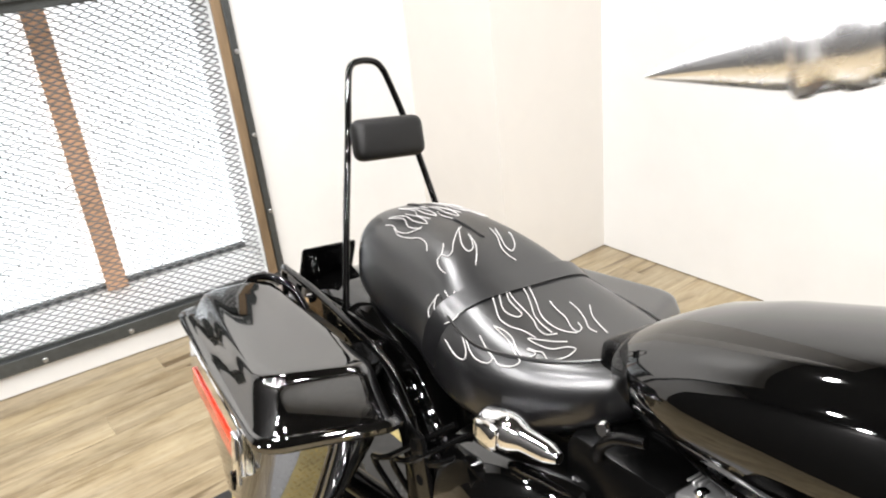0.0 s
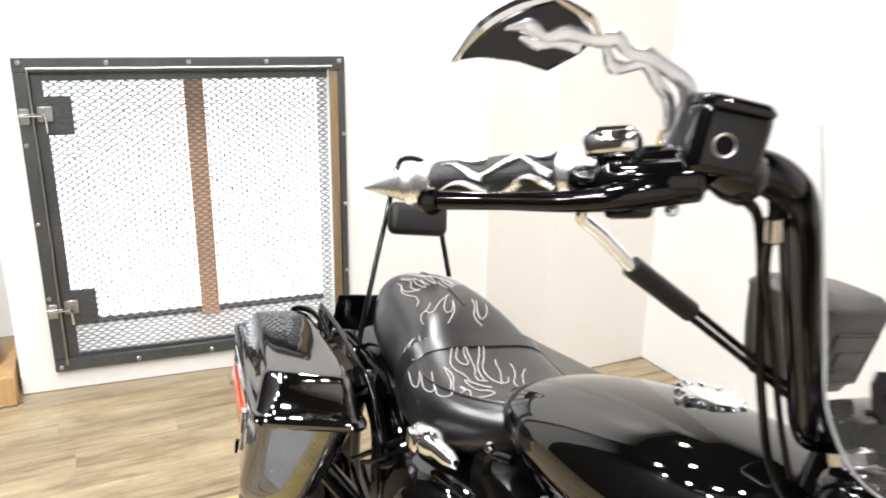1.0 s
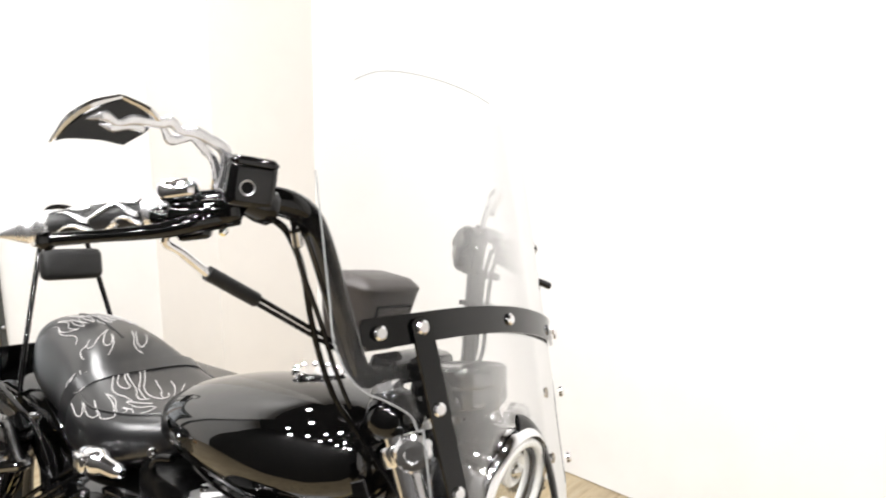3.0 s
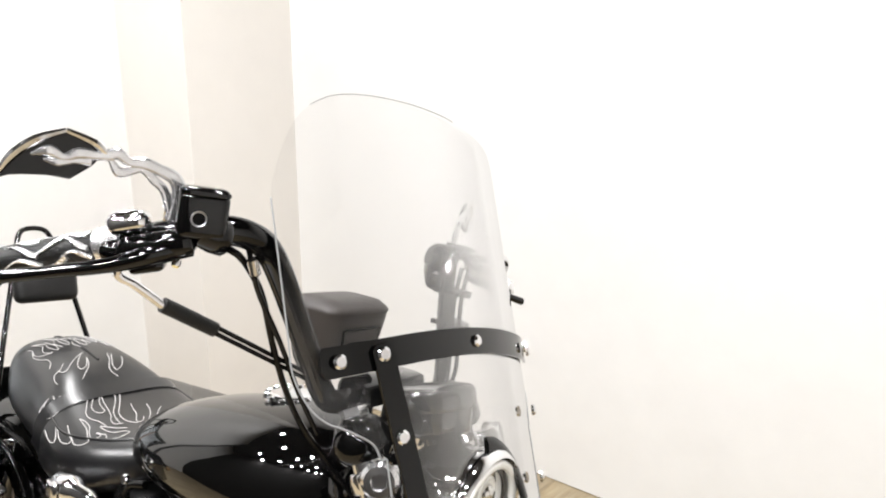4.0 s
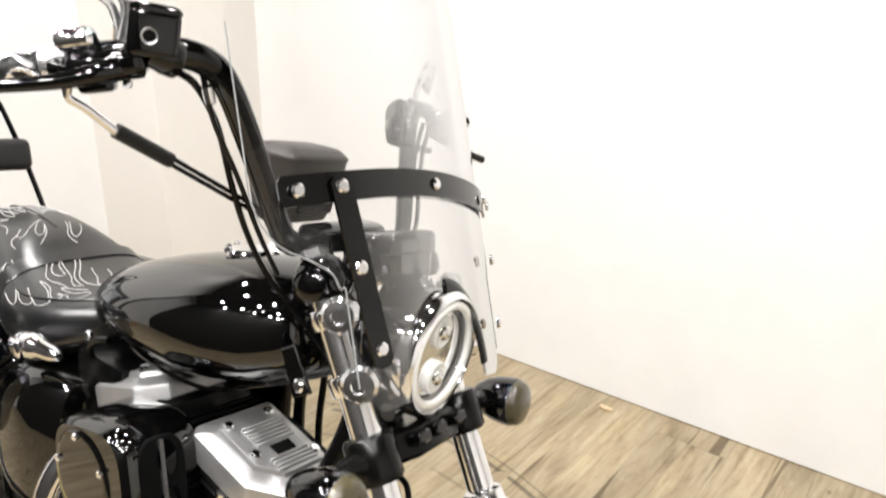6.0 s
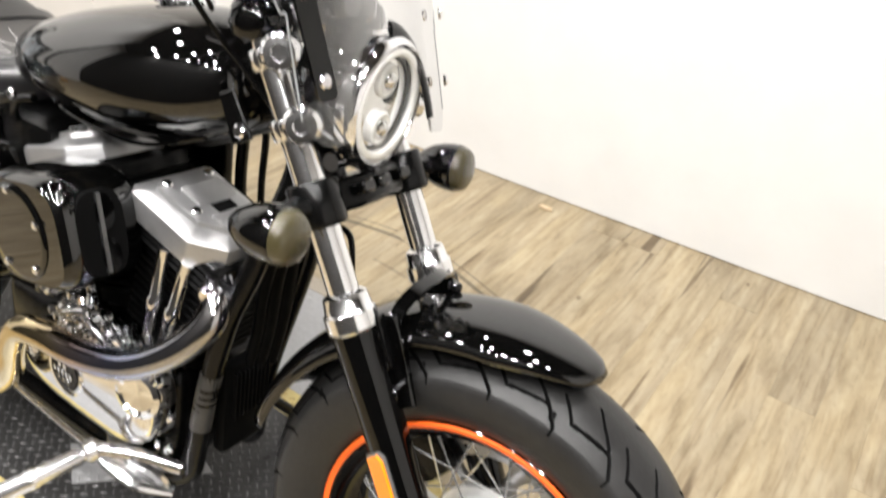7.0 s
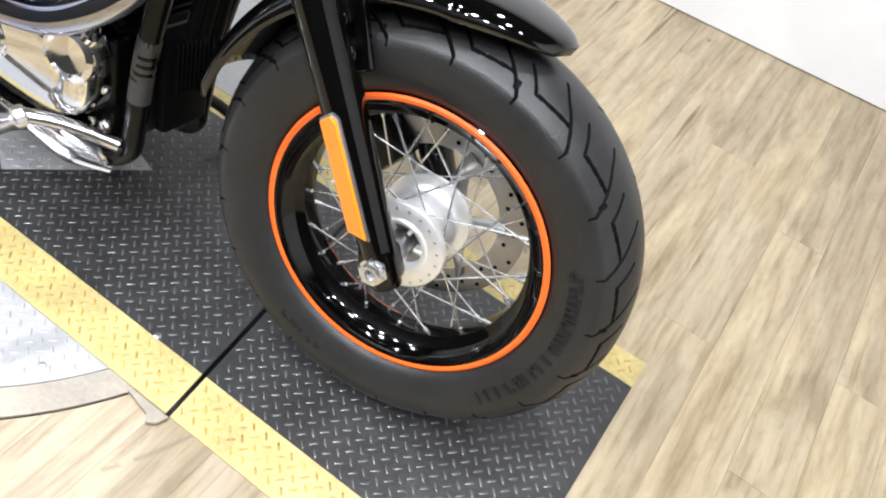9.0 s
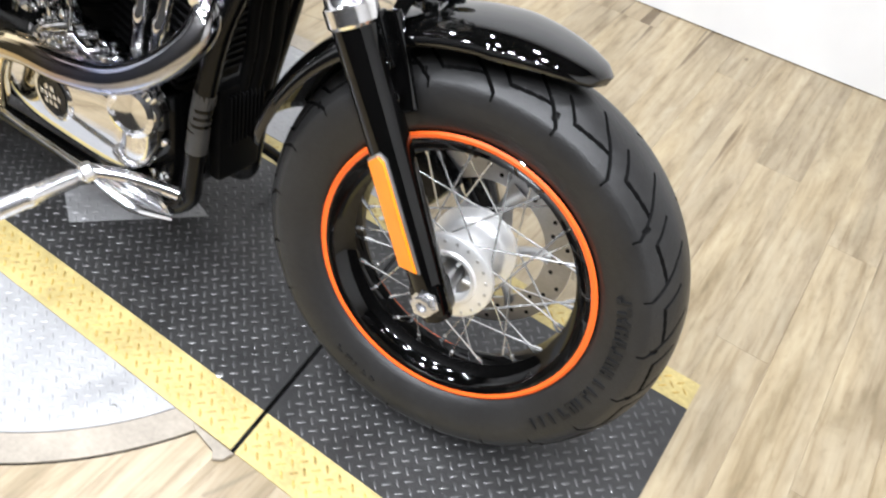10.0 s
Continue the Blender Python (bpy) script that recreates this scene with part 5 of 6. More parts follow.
pipe(bm, [(-0.490, -0.378, 1.165), (-0.494, -0.376, 1.150), (-0.486, -0.360, 1.140), (-0.474, -0.336, 1.122)], 0.0047, 10, 5)
elbow = part("cable_elbow", bm, CHROME, bike, "chrome throttle cable elbow")
bm = B()
rod(bm, (-0.474, -0.337, 1.123), (-0.460, -0.279, 1.0965), 0.0080, n=14)
part("cable_sleeve", bm, VINYL, bike, "black rubber cable sleeve")
for d in (-0.0034, 0.0034):
    bm = B()
    pipe(bm, [(-0.461, -0.282, 1.098 + d), (-0.446, -0.215, 1.066 + d), (-0.432, -0.15, 1.034 + d), (-0.41, -0.09, 0.995 + d), (-0.40, -0.04, 0.95), (-0.44, -0.03, 0.88)], 0.0026, 8, 5)
    part("throttle_cable", bm, BLACK_SATIN, bike)
bm = B()
pipe(bm, [(-0.450, -0.318, 1.192), (-0.437, -0.303, 1.188), (-0.426, -0.290, 1.180), (-0.434, -0.262, 1.160), (-0.443, -0.233, 1.131), (-0.442, -0.209, 1.076), (-0.438, -0.182, 1.021), (-0.440, -0.142, 0.970), (-0.426, -0.11, 0.930), (-0.385, -0.085, 0.88), (-0.34, -0.06, 0.82)], 0.0038, 8, 6)
part("brake_hose", bm, BLACK_SATIN, bike)
bm = B()
pipe(bm, [(-0.426, -0.300, 1.205), (-0.419, -0.287, 1.190), (-0.418, -0.278, 1.168), (-0.428, -0.252, 1.136), (-0.432, -0.206, 1.078), (-0.430, -0.170, 1.020), (-0.428, -0.130, 0.965)], 0.0030, 8, 5)
part("front_brake_hose", bm, BLACK_SATIN, bike)
bm = B()
stack(bm, (-0.4175, -0.281, 1.180), (0.03, 0.3, -0.75), [(0, 0.004), (0.002, 0.0060), (0.018, 0.0060), (0.020, 0.004)], 10)
part("hose_ferrule", bm, CHROME, bike)
bm = B()
slab(bm, [(-0.016, -0.032), (0.016, -0.032), (0.012, 0.032), (-0.012, 0.032)], (-0.396, -0.112, 0.846), FN, FD, 0.006, 0.002)
pl = part("side_bracket", bm, BLACK_SATIN, bike)
bolt(pl, (-0.384, -0.115, 0.832), (0, -1, 0), 0.009, 0.006)
bm = B()
pipe(bm, [(-0.33, -0.03, 0.735), (-0.288, -0.03, 0.723), (-0.266, -0.03, 0.720), (-0.254, -0.03, 0.703), (-0.245, -0.03, 0.646), (-0.25, -0.02, 0.58)], 0.0042, 8, 6)
part("front_brake_line", bm, BLACK_SATIN, bike)
TURNED[0] = False

rear = wheel("rear_wheel", (-1.52, 0, 0.318), 0.318, 0.15, "black rear wheel", False)
# fuel tank
bm = B()
TANK = [(-0.930, 0.790, 0.040, 0.012, 0.014), (-0.92, 0.792, 0.066, 0.024, 0.032), (-0.895, 0.797, 0.092, 0.040, 0.050), (-0.85, 0.806, 0.117, 0.057, 0.070), (-0.78, 0.814, 0.133, 0.075, 0.080), (-0.70, 0.824, 0.140, 0.088, 0.090),
        (-0.62, 0.832, 0.142, 0.098, 0.094), (-0.55, 0.840, 0.136, 0.100, 0.082), (-0.49, 0.848, 0.118, 0.092, 0.070), (-0.45, 0.855, 0.092, 0.074, 0.054), (-0.43, 0.858, 0.065, 0.055, 0.04), (-0.42, 0.860, 0.035, 0.03, 0.02)]
loft(bm, [(x, 0, z, w, a, b) for x, z, w, a, b in TANK], 48, 2.25)
tank = part("fuel_tank", bm, PAINT, bike, "gloss black fuel tank", sharp=60)
bm = B()
stack(bm, (-0.632, 0.018, 0.918), (-0.08, 0.04, 1), [(0, 0.040), (0.005, 0.041), (0.007, 0.036), (0.010, 0.035), (0.012, 0.036), (0.016, 0.035), (0.019, 0.028), (0.020, 0.0)], 16)
cap = part("fuel_cap", bm, CHROME, tank, "chrome fuel cap with a knurled edge")
for k in range(12):
    a = 2 * math.pi * k / 12
    bm = B()
    p = Vector((-0.635 + 0.038 * math.cos(a), 0.019 + 0.038 * math.sin(a), 0.926))
    stack(bm, p, (-0.08, 0.04, 1), [(0, 0.0055), (0.007, 0.0055), (0.009, 0.003)], 8)
    part("cap_knob", bm, CHROME, tank)
bm = B()
pipe(bm, [(-0.89, -0.050, 0.760), (-0.80, -0.084, 0.744), (-0.70, -0.096, 0.741), (-0.58, -0.094, 0.750), (-0.48, -0.072, 0.788)], 0.0035, 8, 5)
part("tank_seam", bm, BLACK, tank)
bm = B()
box(bm, (-0.955, -0.05, 0.755), (-0.905, 0.05, 0.80), 0.014, 3)
part("tank_mount", bm, BLACK_SATIN, tank)

# seat
SEAT = [(-0.890, 0.045, 0.775, 0.715), (-0.915, 0.080, 0.775, 0.698), (-0.95, 0.112, 0.773, 0.676), (-1.0, 0.140, 0.770, 0.655), (-1.06, 0.155, 0.772, 0.642), (-1.12, 0.155, 0.782, 0.637), (-1.17, 0.146, 0.796, 0.637), (-1.21, 0.134, 0.812, 0.640),
        (-1.26, 0.122, 0.826, 0.646), (-1.33, 0.114, 0.833, 0.652), (-1.40, 0.106, 0.832, 0.662), (-1.45, 0.094, 0.823, 0.675), (-1.475, 0.080, 0.808, 0.69), (-1.487, 0.058, 0.785, 0.71)]
SP, SC = 3.0, 0.02


def seat_z(x, y):
    y -= SC
    for a, b in zip(SEAT, SEAT[1:]):
        if a[0] >= x >= b[0]:
            t = (a[0] - x) / (a[0] - b[0])
            hw, top, bot = (a[i] + (b[i] - a[i]) * t for i in (1, 2, 3))
            cz = bot + (top - bot) * 0.35
            return cz + (top - cz) * max(0.0, 1 - (abs(y) / hw) ** SP) ** (1 / SP)
    return 0.8


def smooth_sections(rows, per=3):
    out = []
    pts = [Vector((r[0], r[1], r[2])) for r in rows]
    ptb = [Vector((r[0], r[1], r[3])) for r in rows]
    for a, b in zip(smooth_path(pts, per), smooth_path(ptb, per)):
        out.append((a.x, a.y, a.z, b.z))
    return out


SEAT = smooth_sections(SEAT)
bm = B()
loft(bm, [(x, SC, bot + (top - bot) * 0.35, hw, (top - bot) * 0.65, (top - bot) * 0.35) for x, hw, top, bot in SEAT], 56, SP)
seat = part("seat", bm, LEATHER, bike, "black leather two-up seat with stitched flames", sharp=70)
bm = B()
lp = []
for k in range(33):
    a = math.pi * (1 - k / 32)
    y = SC + 0.1445 * math.cos(a)
    x = -1.180 + 0.030 * math.sin(a)
    z = seat_z(x, y)
    dy = 0.002
    slope = (seat_z(x, y + dy) - seat_z(x, y - dy)) / (2 * dy) if abs(y - SC) < 0.136 else (-6.0 if y > SC else 6.0)
    nrm = Vector((0.25, -slope, 1)).normalized()
    along = Vector((0.95, 0, -0.30)).normalized()
    p = Vector((x, y, z))
    lp.append([p + along * 0.016 + nrm * 0.004, p - along * 0.016 + nrm * 0.005, p - along * 0.016 - nrm * 0.006, p + along * 0.016 - nrm * 0.006])
rings(bm, lp)
part("strap", bm, LEATHER, seat, "leather strap across the seat")


def on_seat(x, y):
    dy = 0.003
    sl = (seat_z(x, y + dy) - seat_z(x, y - dy)) / (2 * dy)
    sx = (seat_z(x + dy, y) - seat_z(x - dy, y)) / (2 * dy)
    return Vector((x, y, seat_z(x, y))) + Vector((-sx, -sl, 1)).normalized() * 0.0012


def flame(points, r=0.0009):
    """A stitched line through tips and hollows given on the seat's plan."""
    pts = smooth_path([Vector((x, y, 0)) for x, y in points], 7)
    g = B()
    pipe(g, [on_seat(p.x, SC + p.y) for p in pts], r, 6, curved=False)
    part("stitched_flame", g, THREAD, seat, "pale stitched flame line")


FLAMES = [
    [(-1.198, -0.117), (-1.201, -0.125), (-1.204, -0.13), (-1.19, -0.135), (-1.165, -0.137), (-1.151, -0.132), (-1.148, -0.123), (-1.155, -0.113), (-1.167, -0.107), (-1.175, -0.097)],
    [(-1.194, -0.111), (-1.18, -0.115), (-1.168, -0.125), (-1.17, -0.131), (-1.185, -0.131), (-1.195, -0.127), (-1.2, -0.119)],
    [(-1.181, -0.104), (-1.174, -0.114), (-1.163, -0.116), (-1.171, -0.104)],
    [(-1.164, -0.06), (-1.147, -0.068), (-1.123, -0.081), (-1.101, -0.092), (-1.081, -0.092), (-1.063, -0.085), (-1.042, -0.083)],
    [(-1.161, -0.053), (-1.14, -0.061), (-1.116, -0.075), (-1.101, -0.077), (-1.089, -0.071), (-1.092, -0.062), (-1.108, -0.06), (-1.126, -0.056), (-1.144, -0.045)],
    [(-1.144, -0.044), (-1.121, -0.05), (-1.095, -0.054), (-1.073, -0.059), (-1.054, -0.068), (-1.038, -0.069), (-1.031, -0.057)],
    [(-1.155, -0.02), (-1.133, -0.022), (-1.109, -0.033), (-1.081, -0.05), (-1.059, -0.057), (-1.037, -0.06)],
    [(-1.153, -0.015), (-1.135, -0.012), (-1.106, -0.025), (-1.077, -0.042), (-1.054, -0.048), (-1.032, -0.046), (-1.017, -0.036)],
    [(-1.145, -0.145), (-1.118, -0.15), (-1.099, -0.15), (-1.101, -0.145), (-1.124, -0.135), (-1.11, -0.138), (-1.095, -0.143), (-1.079, -0.145), (-1.062, -0.142), (-1.06, -0.136), (-1.075, -0.133), (-1.098, -0.126)],
    [(-1.095, -0.127), (-1.077, -0.132), (-1.059, -0.135), (-1.046, -0.137), (-1.031, -0.131), (-1.026, -0.122), (-1.039, -0.118), (-1.056, -0.111), (-1.073, -0.108), (-1.096, -0.106)],
    [(-1.095, -0.105), (-1.079, -0.102), (-1.061, -0.104), (-1.045, -0.112), (-1.029, -0.116), (-1.02, -0.111), (-1.02, -0.103), (-1.033, -0.105)],
    [(-1.033, -0.103), (-1.021, -0.1), (-1.014, -0.097), (-1.001, -0.101), (-0.991, -0.094), (-0.986, -0.081), (-0.99, -0.066), (-1.001, -0.07), (-1.009, -0.084), (-1.024, -0.09), (-1.047, -0.091), (-1.032, -0.081), (-1.019, -0.072), (-1.009, -0.061)],
    [(-1.096, -0.008), (-1.076, -0.014), (-1.056, -0.018), (-1.032, -0.031), (-1.019, -0.032), (-1.024, -0.021), (-1.037, -0.014)],
    [(-1.083, 0.017), (-1.063, 0.013), (-1.041, 0.002), (-1.019, -0.013), (-1.005, -0.014)],
    [(-1.065, 0.037), (-1.041, 0.017), (-1.015, 0.004), (-0.996, -0.004)],
    [(-1.264, -0.063), (-1.249, -0.076), (-1.242, -0.089), (-1.227, -0.095), (-1.214, -0.095)],
    [(-1.248, -0.079), (-1.237, -0.076), (-1.24, -0.065), (-1.254, -0.053), (-1.279, -0.027), (-1.289, -0.012)],
    [(-1.29, -0.016), (-1.264, -0.033), (-1.242, -0.045), (-1.228, -0.045), (-1.233, -0.033), (-1.254, -0.021), (-1.264, -0.017), (-1.238, -0.025), (-1.218, -0.038), (-1.2, -0.054)],
    [(-1.269, 0.028), (-1.244, 0.021), (-1.218, 0.008), (-1.2, 0.007), (-1.189, 0.012)],
    [(-1.265, 0.035), (-1.243, 0.026), (-1.22, 0.017), (-1.207, 0.019), (-1.218, 0.034), (-1.238, 0.046), (-1.252, 0.051)],
    [(-1.395, -0.078), (-1.377, -0.076), (-1.356, -0.081), (-1.336, -0.078), (-1.327, -0.066), (-1.327, -0.057)],
    [(-1.37, -0.079), (-1.348, -0.085), (-1.324, -0.083), (-1.304, -0.076), (-1.286, -0.078), (-1.272, -0.086)],
]
for pts in FLAMES:
    flame(pts)
for k in range(5):      # short tongues on the crown of the passenger's part
    x0, y0 = -1.335 - 0.018 * (k % 2), -0.062 + 0.030 * k
    flame([(x0 + 0.012, y0), (x0 - 0.012, y0 - 0.006), (x0 - 0.040, y0 + 0.004), (x0 - 0.070, y0 - 0.004), (x0 - 0.046, y0 + 0.011), (x0 - 0.018, y0 + 0.008), (x0 + 0.006, y0 + 0.016), (x0 - 0.020, y0 + 0.022), (x0 - 0.055, y0 + 0.016)])
for sg in (-1, 1):
    g = B()
    pipe(g, [on_seat(x, SC - sg * y) for x, y in ((-1.195, -0.118), (-1.15, -0.132), (-1.09, -0.136), (-1.03, -0.118), (-0.98, -0.090), (-0.945, -0.052), (-0.93, 0.0))], 0.0022, 6, 6)
    part("seam", g, LEATHER, seat)
g = B()
pipe(g, [on_seat(x, SC) for x in (-1.25, -1.30, -1.36, -1.42, -1.45)], 0.002, 6, 4)
part("seam", g, LEATHER, seat)


# saddlebags
def saddlebag(sg):
    """A hard bag that narrows to the rear; its lid slopes in from a rolled flange to a flat top that falls a little backwards."""
    drop, ahead, wide = (0.0, 0.0, 0.0) if sg < 0 else (0.018, 0.083, 0.02)      # the far bag hangs further forward
    FO, FI, RI, RO = (-1.188, 0.374), (-1.138, 0.182), (-1.640, 0.150), (-1.645, 0.318)

    def loop(front, outer, rear, inner, r, z, fall=0.0):
        cs = ((FO[0] - front, FO[1] - outer), (FI[0] - front, FI[1] + inner), (RI[0] + rear, RI[1] + inner), (RO[0] + rear, RO[1] - outer))
        lp = rounded_quad(cs, r, z)
        return [Vector((p.x + ahead, p.y * sg + wide, p.z - drop - fall * max(0.0, -1.18 - p.x) - 5.0 * fall * max(0.0, -1.40 - p.x) ** 2)) for p in lp]
    bm = B()
    rings(bm, [loop(*q) for q in ((0.020, 0.012, 0.02, 0.014, 0.04, 0.634), (0.044, 0.014, 0.024, 0.016, 0.04, 0.585), (0.092, 0.018, 0.03, 0.020, 0.04, 0.50), (0.145, 0.026, 0.045, 0.026, 0.035, 0.42), (0.180, 0.036, 0.07, 0.034, 0.03, 0.375), (0.20, 0.046, 0.10, 0.044, 0.025, 0.362))])
    bag = part("saddlebag", bm, LACQUER, bike, "gloss black hard saddlebag")
    bm = B()
    rows = []
    for z, f, o, r in ((0.625, 0.006, 0.006, 0.036), (0.627, 0.001, 0.001, 0.036), (0.632, -0.003, -0.003, 0.036), (0.638, -0.003, -0.003, 0.036), (0.642, 0.001, 0.001, 0.036), (0.644, 0.007, 0.006, 0.036),
                       (0.648, 0.010, 0.008, 0.036), (0.672, 0.024, 0.013, 0.036), (0.690, 0.033, 0.017, 0.034), (0.700, 0.037, 0.020, 0.034), (0.706, 0.040, 0.0235, 0.034), (0.7096, 0.0440, 0.0285, 0.033), (0.7116, 0.0500, 0.0345, 0.032), (0.7122, 0.056, 0.042, 0.030), (0.7123, 0.066, 0.054, 0.026), (0.7123, 0.078, 0.066, 0.018), (0.7123, 0.088, 0.076, 0.008)):
        rows.append(loop(f, o, f * 1.3, min(o + 0.004, 0.077), r, z, 0.035 if z > 0.65 else 0.0))
    rings(bm, rows)
    part("lid", bm, LACQUER, bag, "gloss black lid with a rolled flange", sharp=28)

    def side(x, out, z):
        t = (x - RO[0]) / (FO[0] - RO[0])
        return Vector((x + ahead, sg * (RO[1] + (FO[1] - RO[1]) * t + out) + wide, z - drop))

    def plate(x0, x1, z0, z1, out0, out1, material, name, parent, label=""):
        bm = B()
        rings(bm, [[side(x0, o, z0), side(x1, o, z0), side(x1, o, z1), side(x0, o, z1)] for o in (out0, out1)])
        bmesh.ops.bevel(bm, geom=bm.edges[:], offset=0.002, segments=1, affect="EDGES")
        return part(name, bm, material, parent, label)
    hasp = plate(-1.545, -1.250, 0.560, 0.628, -0.014, 0.004, CHROME, "latch", bag, "chrome latch plate")
    plate(-1.52, -1.285, 0.566, 0.596, 0.0042, 0.008, RED, "side_reflector", bag, "red reflector strip")
    plate(-1.275, -1.252, 0.548, 0.622, 0.0042, 0.012, CHROME, "latch_tongue", hasp)
    plate(-1.270, -1.258, 0.540, 0.566, 0.0122, 0.018, BLACK, "latch_lever", hasp)


saddlebag(-1)
saddlebag(1)
# saddlebag guard loop, rear fender, struts, licence bracket
bm = B()
pipe(bm, [(-1.20, -0.135, 0.60), (-1.24, -0.15, 0.665), (-1.34, -0.155, 0.690), (-1.45, -0.15, 0.70), (-1.56, -0.15, 0.705), (-1.60, -0.14, 0.69), (-1.62, -0.13, 0.62)], 0.006, 10, 6)
part("bag_rail", bm, BLACK, bike)
bm = B()
pipe(bm, [(-1.50, -0.150, 0.655), (-1.525, -0.160, 0.685), (-1.56, -0.178, 0.698), (-1.60, -0.200, 0.688), (-1.62, -0.21, 0.65)], 0.007, 10, 6)
part("bag_guard", bm, BLACK, bike, "black guard loop behind the saddlebag")
bm = B()
loops = []
for k in range(30):
    a = radians(20 + 130 * k / 29)
    lp = []
    for j in range(11):
        q = math.pi * (j / 10 - 0.5)
        rr = 0.365 - 0.05 * (1 - math.cos(q)) ** 1.3
        lp.append(Vector((-1.50 + rr * math.cos(a), 0.095 * math.sin(q), 0.318 + rr * math.sin(a))))
    loops.append(lp)
rings(bm, loops, closed=False, cap=False)
rf = part("rear_fender", bm, PAINT, bike)
sol = rf.modifiers.new("thick", "SOLIDIFY")
sol.thickness = 0.003
for sg in (-1, 1):
    bm = B()
    slab(bm, [(-0.22, -0.022), (0.15, -0.028), (0.20, 0.0), (0.15, 0.020), (-0.22, 0.014)], (-1.42, sg * 0.115, 0.655), (1, 0, 0.02), (0, 0, 1), 0.010, 0.003)
    st = part("fender_strut", bm, BLACK, bike)
    for k in range(3):
        bolt(st, (-1.54 + k * 0.11, sg * 0.121, 0.655), (0, sg, 0), 0.009, 0.007)
    bm = B()
    rod(bm, (-1.30, sg * 0.150, 0.66), (-1.50, sg * 0.135, 0.34), 0.020, n=16)
    for k in range(9):
        p = Vector((-1.31, sg * 0.15, 0.645)).lerp(Vector((-1.45, sg * 0.138, 0.42)), k / 8)
        stack(bm, p, (-0.53, 0, -0.85), [(0, 0.030), (0.010, 0.031), (0.012, 0.026)], 14)
    part("shock_absorber", bm, BLACK_SATIN, bike)
    bm = B()
    slab(bm, [(-0.020, -0.15), (0.018, -0.15), (0.024, 0.10), (-0.012, 0.12)], (-1.13, sg * 0.160, 0.50), (1, 0, 0.45), (-0.35, 0, 1), 0.008, 0.003)
    pl = part("drilled_bracket", bm, BLACK_SATIN, bike)
    # black dots stand for the shade in the bracket's holes
    for k in range(5):
        bolt(pl, Vector((-1.13, sg * 0.164, 0.50)) + Vector((-0.33, 0, 0.94)) * (-0.11 + 0.05 * k), (0, sg, 0), 0.008, 0.001, HOLE, "bracket_hole")
bm = B()
box(bm, (-0.005, -0.055, -0.045), (0.005, 0.055, 0.045), 0.006, 2, m=pose(-1.62, -0.045, 0.675, 0, 15, 0))
lp = part("licence_bracket", bm, BLACK, bike, "black licence plate bracket, no plate")
for sg in (-1, 1):
    bolt(lp, (-1.612, -0.045 + sg * 0.04, 0.70), (1, 0, 0.2), 0.005, 0.004)

# sissy bar
sy = 0.028
bm = B()
half = [(-1.455, 0.124, 0.60), (-1.465, 0.121, 0.66), (-1.51, 0.092, 0.80), (-1.55, 0.064, 0.92), (-1.585, 0.042, 1.005), (-1.598, 0.031, 1.034), (-1.602, 0.014, 1.044)]
pipe(bm, [(x, sy - y, z) for x, y, z in half] + [(x, sy + y, z) for x, y, z in reversed(half)], 0.0058, 12, 5)
sissy = part("sissy_bar", bm, BLACK, bike, "tall black sissy bar with a padded back")
bm = B()
pm = pose(-1.525, sy, 0.925, 0, -17, 0)
box(bm, (-0.019, -0.069, -0.037), (0.019, 0.069, 0.034), 0.017, 4, m=pm)
part("back_pad", bm, VINYL, sissy, "black padded backrest")

# frame
for sg in (-1, 1):
    far = 0.046 if sg > 0 else 0.0          # the far tube stands closer in
    bm = B()
    pipe(bm, [(-0.355, sg * 0.015, 0.80), (-0.362, sg * 0.03, 0.74), (-0.378, sg * 0.045, 0.68), (-0.393, sg * 0.060, 0.61), (-0.418, sg * 0.078 - far * 0.3, 0.52), (-0.445, sg * 0.086 - far * 0.8, 0.38), (-0.458, sg * 0.09 - far, 0.27), (-0.470, sg * 0.092 - far, 0.215), (-0.52, sg * 0.098 - far * 0.8, 0.180), (-0.60, sg * 0.10 - far * 0.4, 0.165), (-0.80, sg * 0.105, 0.16), (-1.10, sg * 0.11, 0.18), (-1.2, sg * 0.11, 0.3), (-1.25, sg * 0.11, 0.55), (-1.45, sg * 0.10, 0.64)], 0.0168, 16, 6)
    part("frame_tube", bm, BLACK_SATIN, bike)
# added black box that fills the dark gap under the tank
bm = B()
box(bm, (-0.95, 0.098, 0.56), (-0.628, 0.122, 0.745), 0.010, 2)
part("gap_filler", bm, BLACK_SATIN, bike, "black filler box under the tank")
# added tubes that darken the rest of this gap
for dx, r in ((0.0, 0.010), (0.048, 0.006)):
    bm = B()
    pipe(bm, [(-0.560 + dx, 0.07, 0.79), (-0.582 + dx, 0.095, 0.73), (-0.590 + dx, 0.10, 0.64), (-0.572 + dx, 0.095, 0.52)], r, 10, 5)
    part("filler_tube", bm, BLACK_SATIN, bike)
LABEL_GREY = mat("faded_frame_label", (0.034, 0.033, 0.032), 0.45, var=0.4)
bm = B()
pipe(bm, [(-0.4365, -0.0835, 0.430), (-0.4445, -0.086, 0.385), (-0.4525, -0.0885, 0.320)], 0.0172, 16, 5)
lab = part("frame_label", bm, LABEL_GREY, bike, "faded grey label round the frame tube")
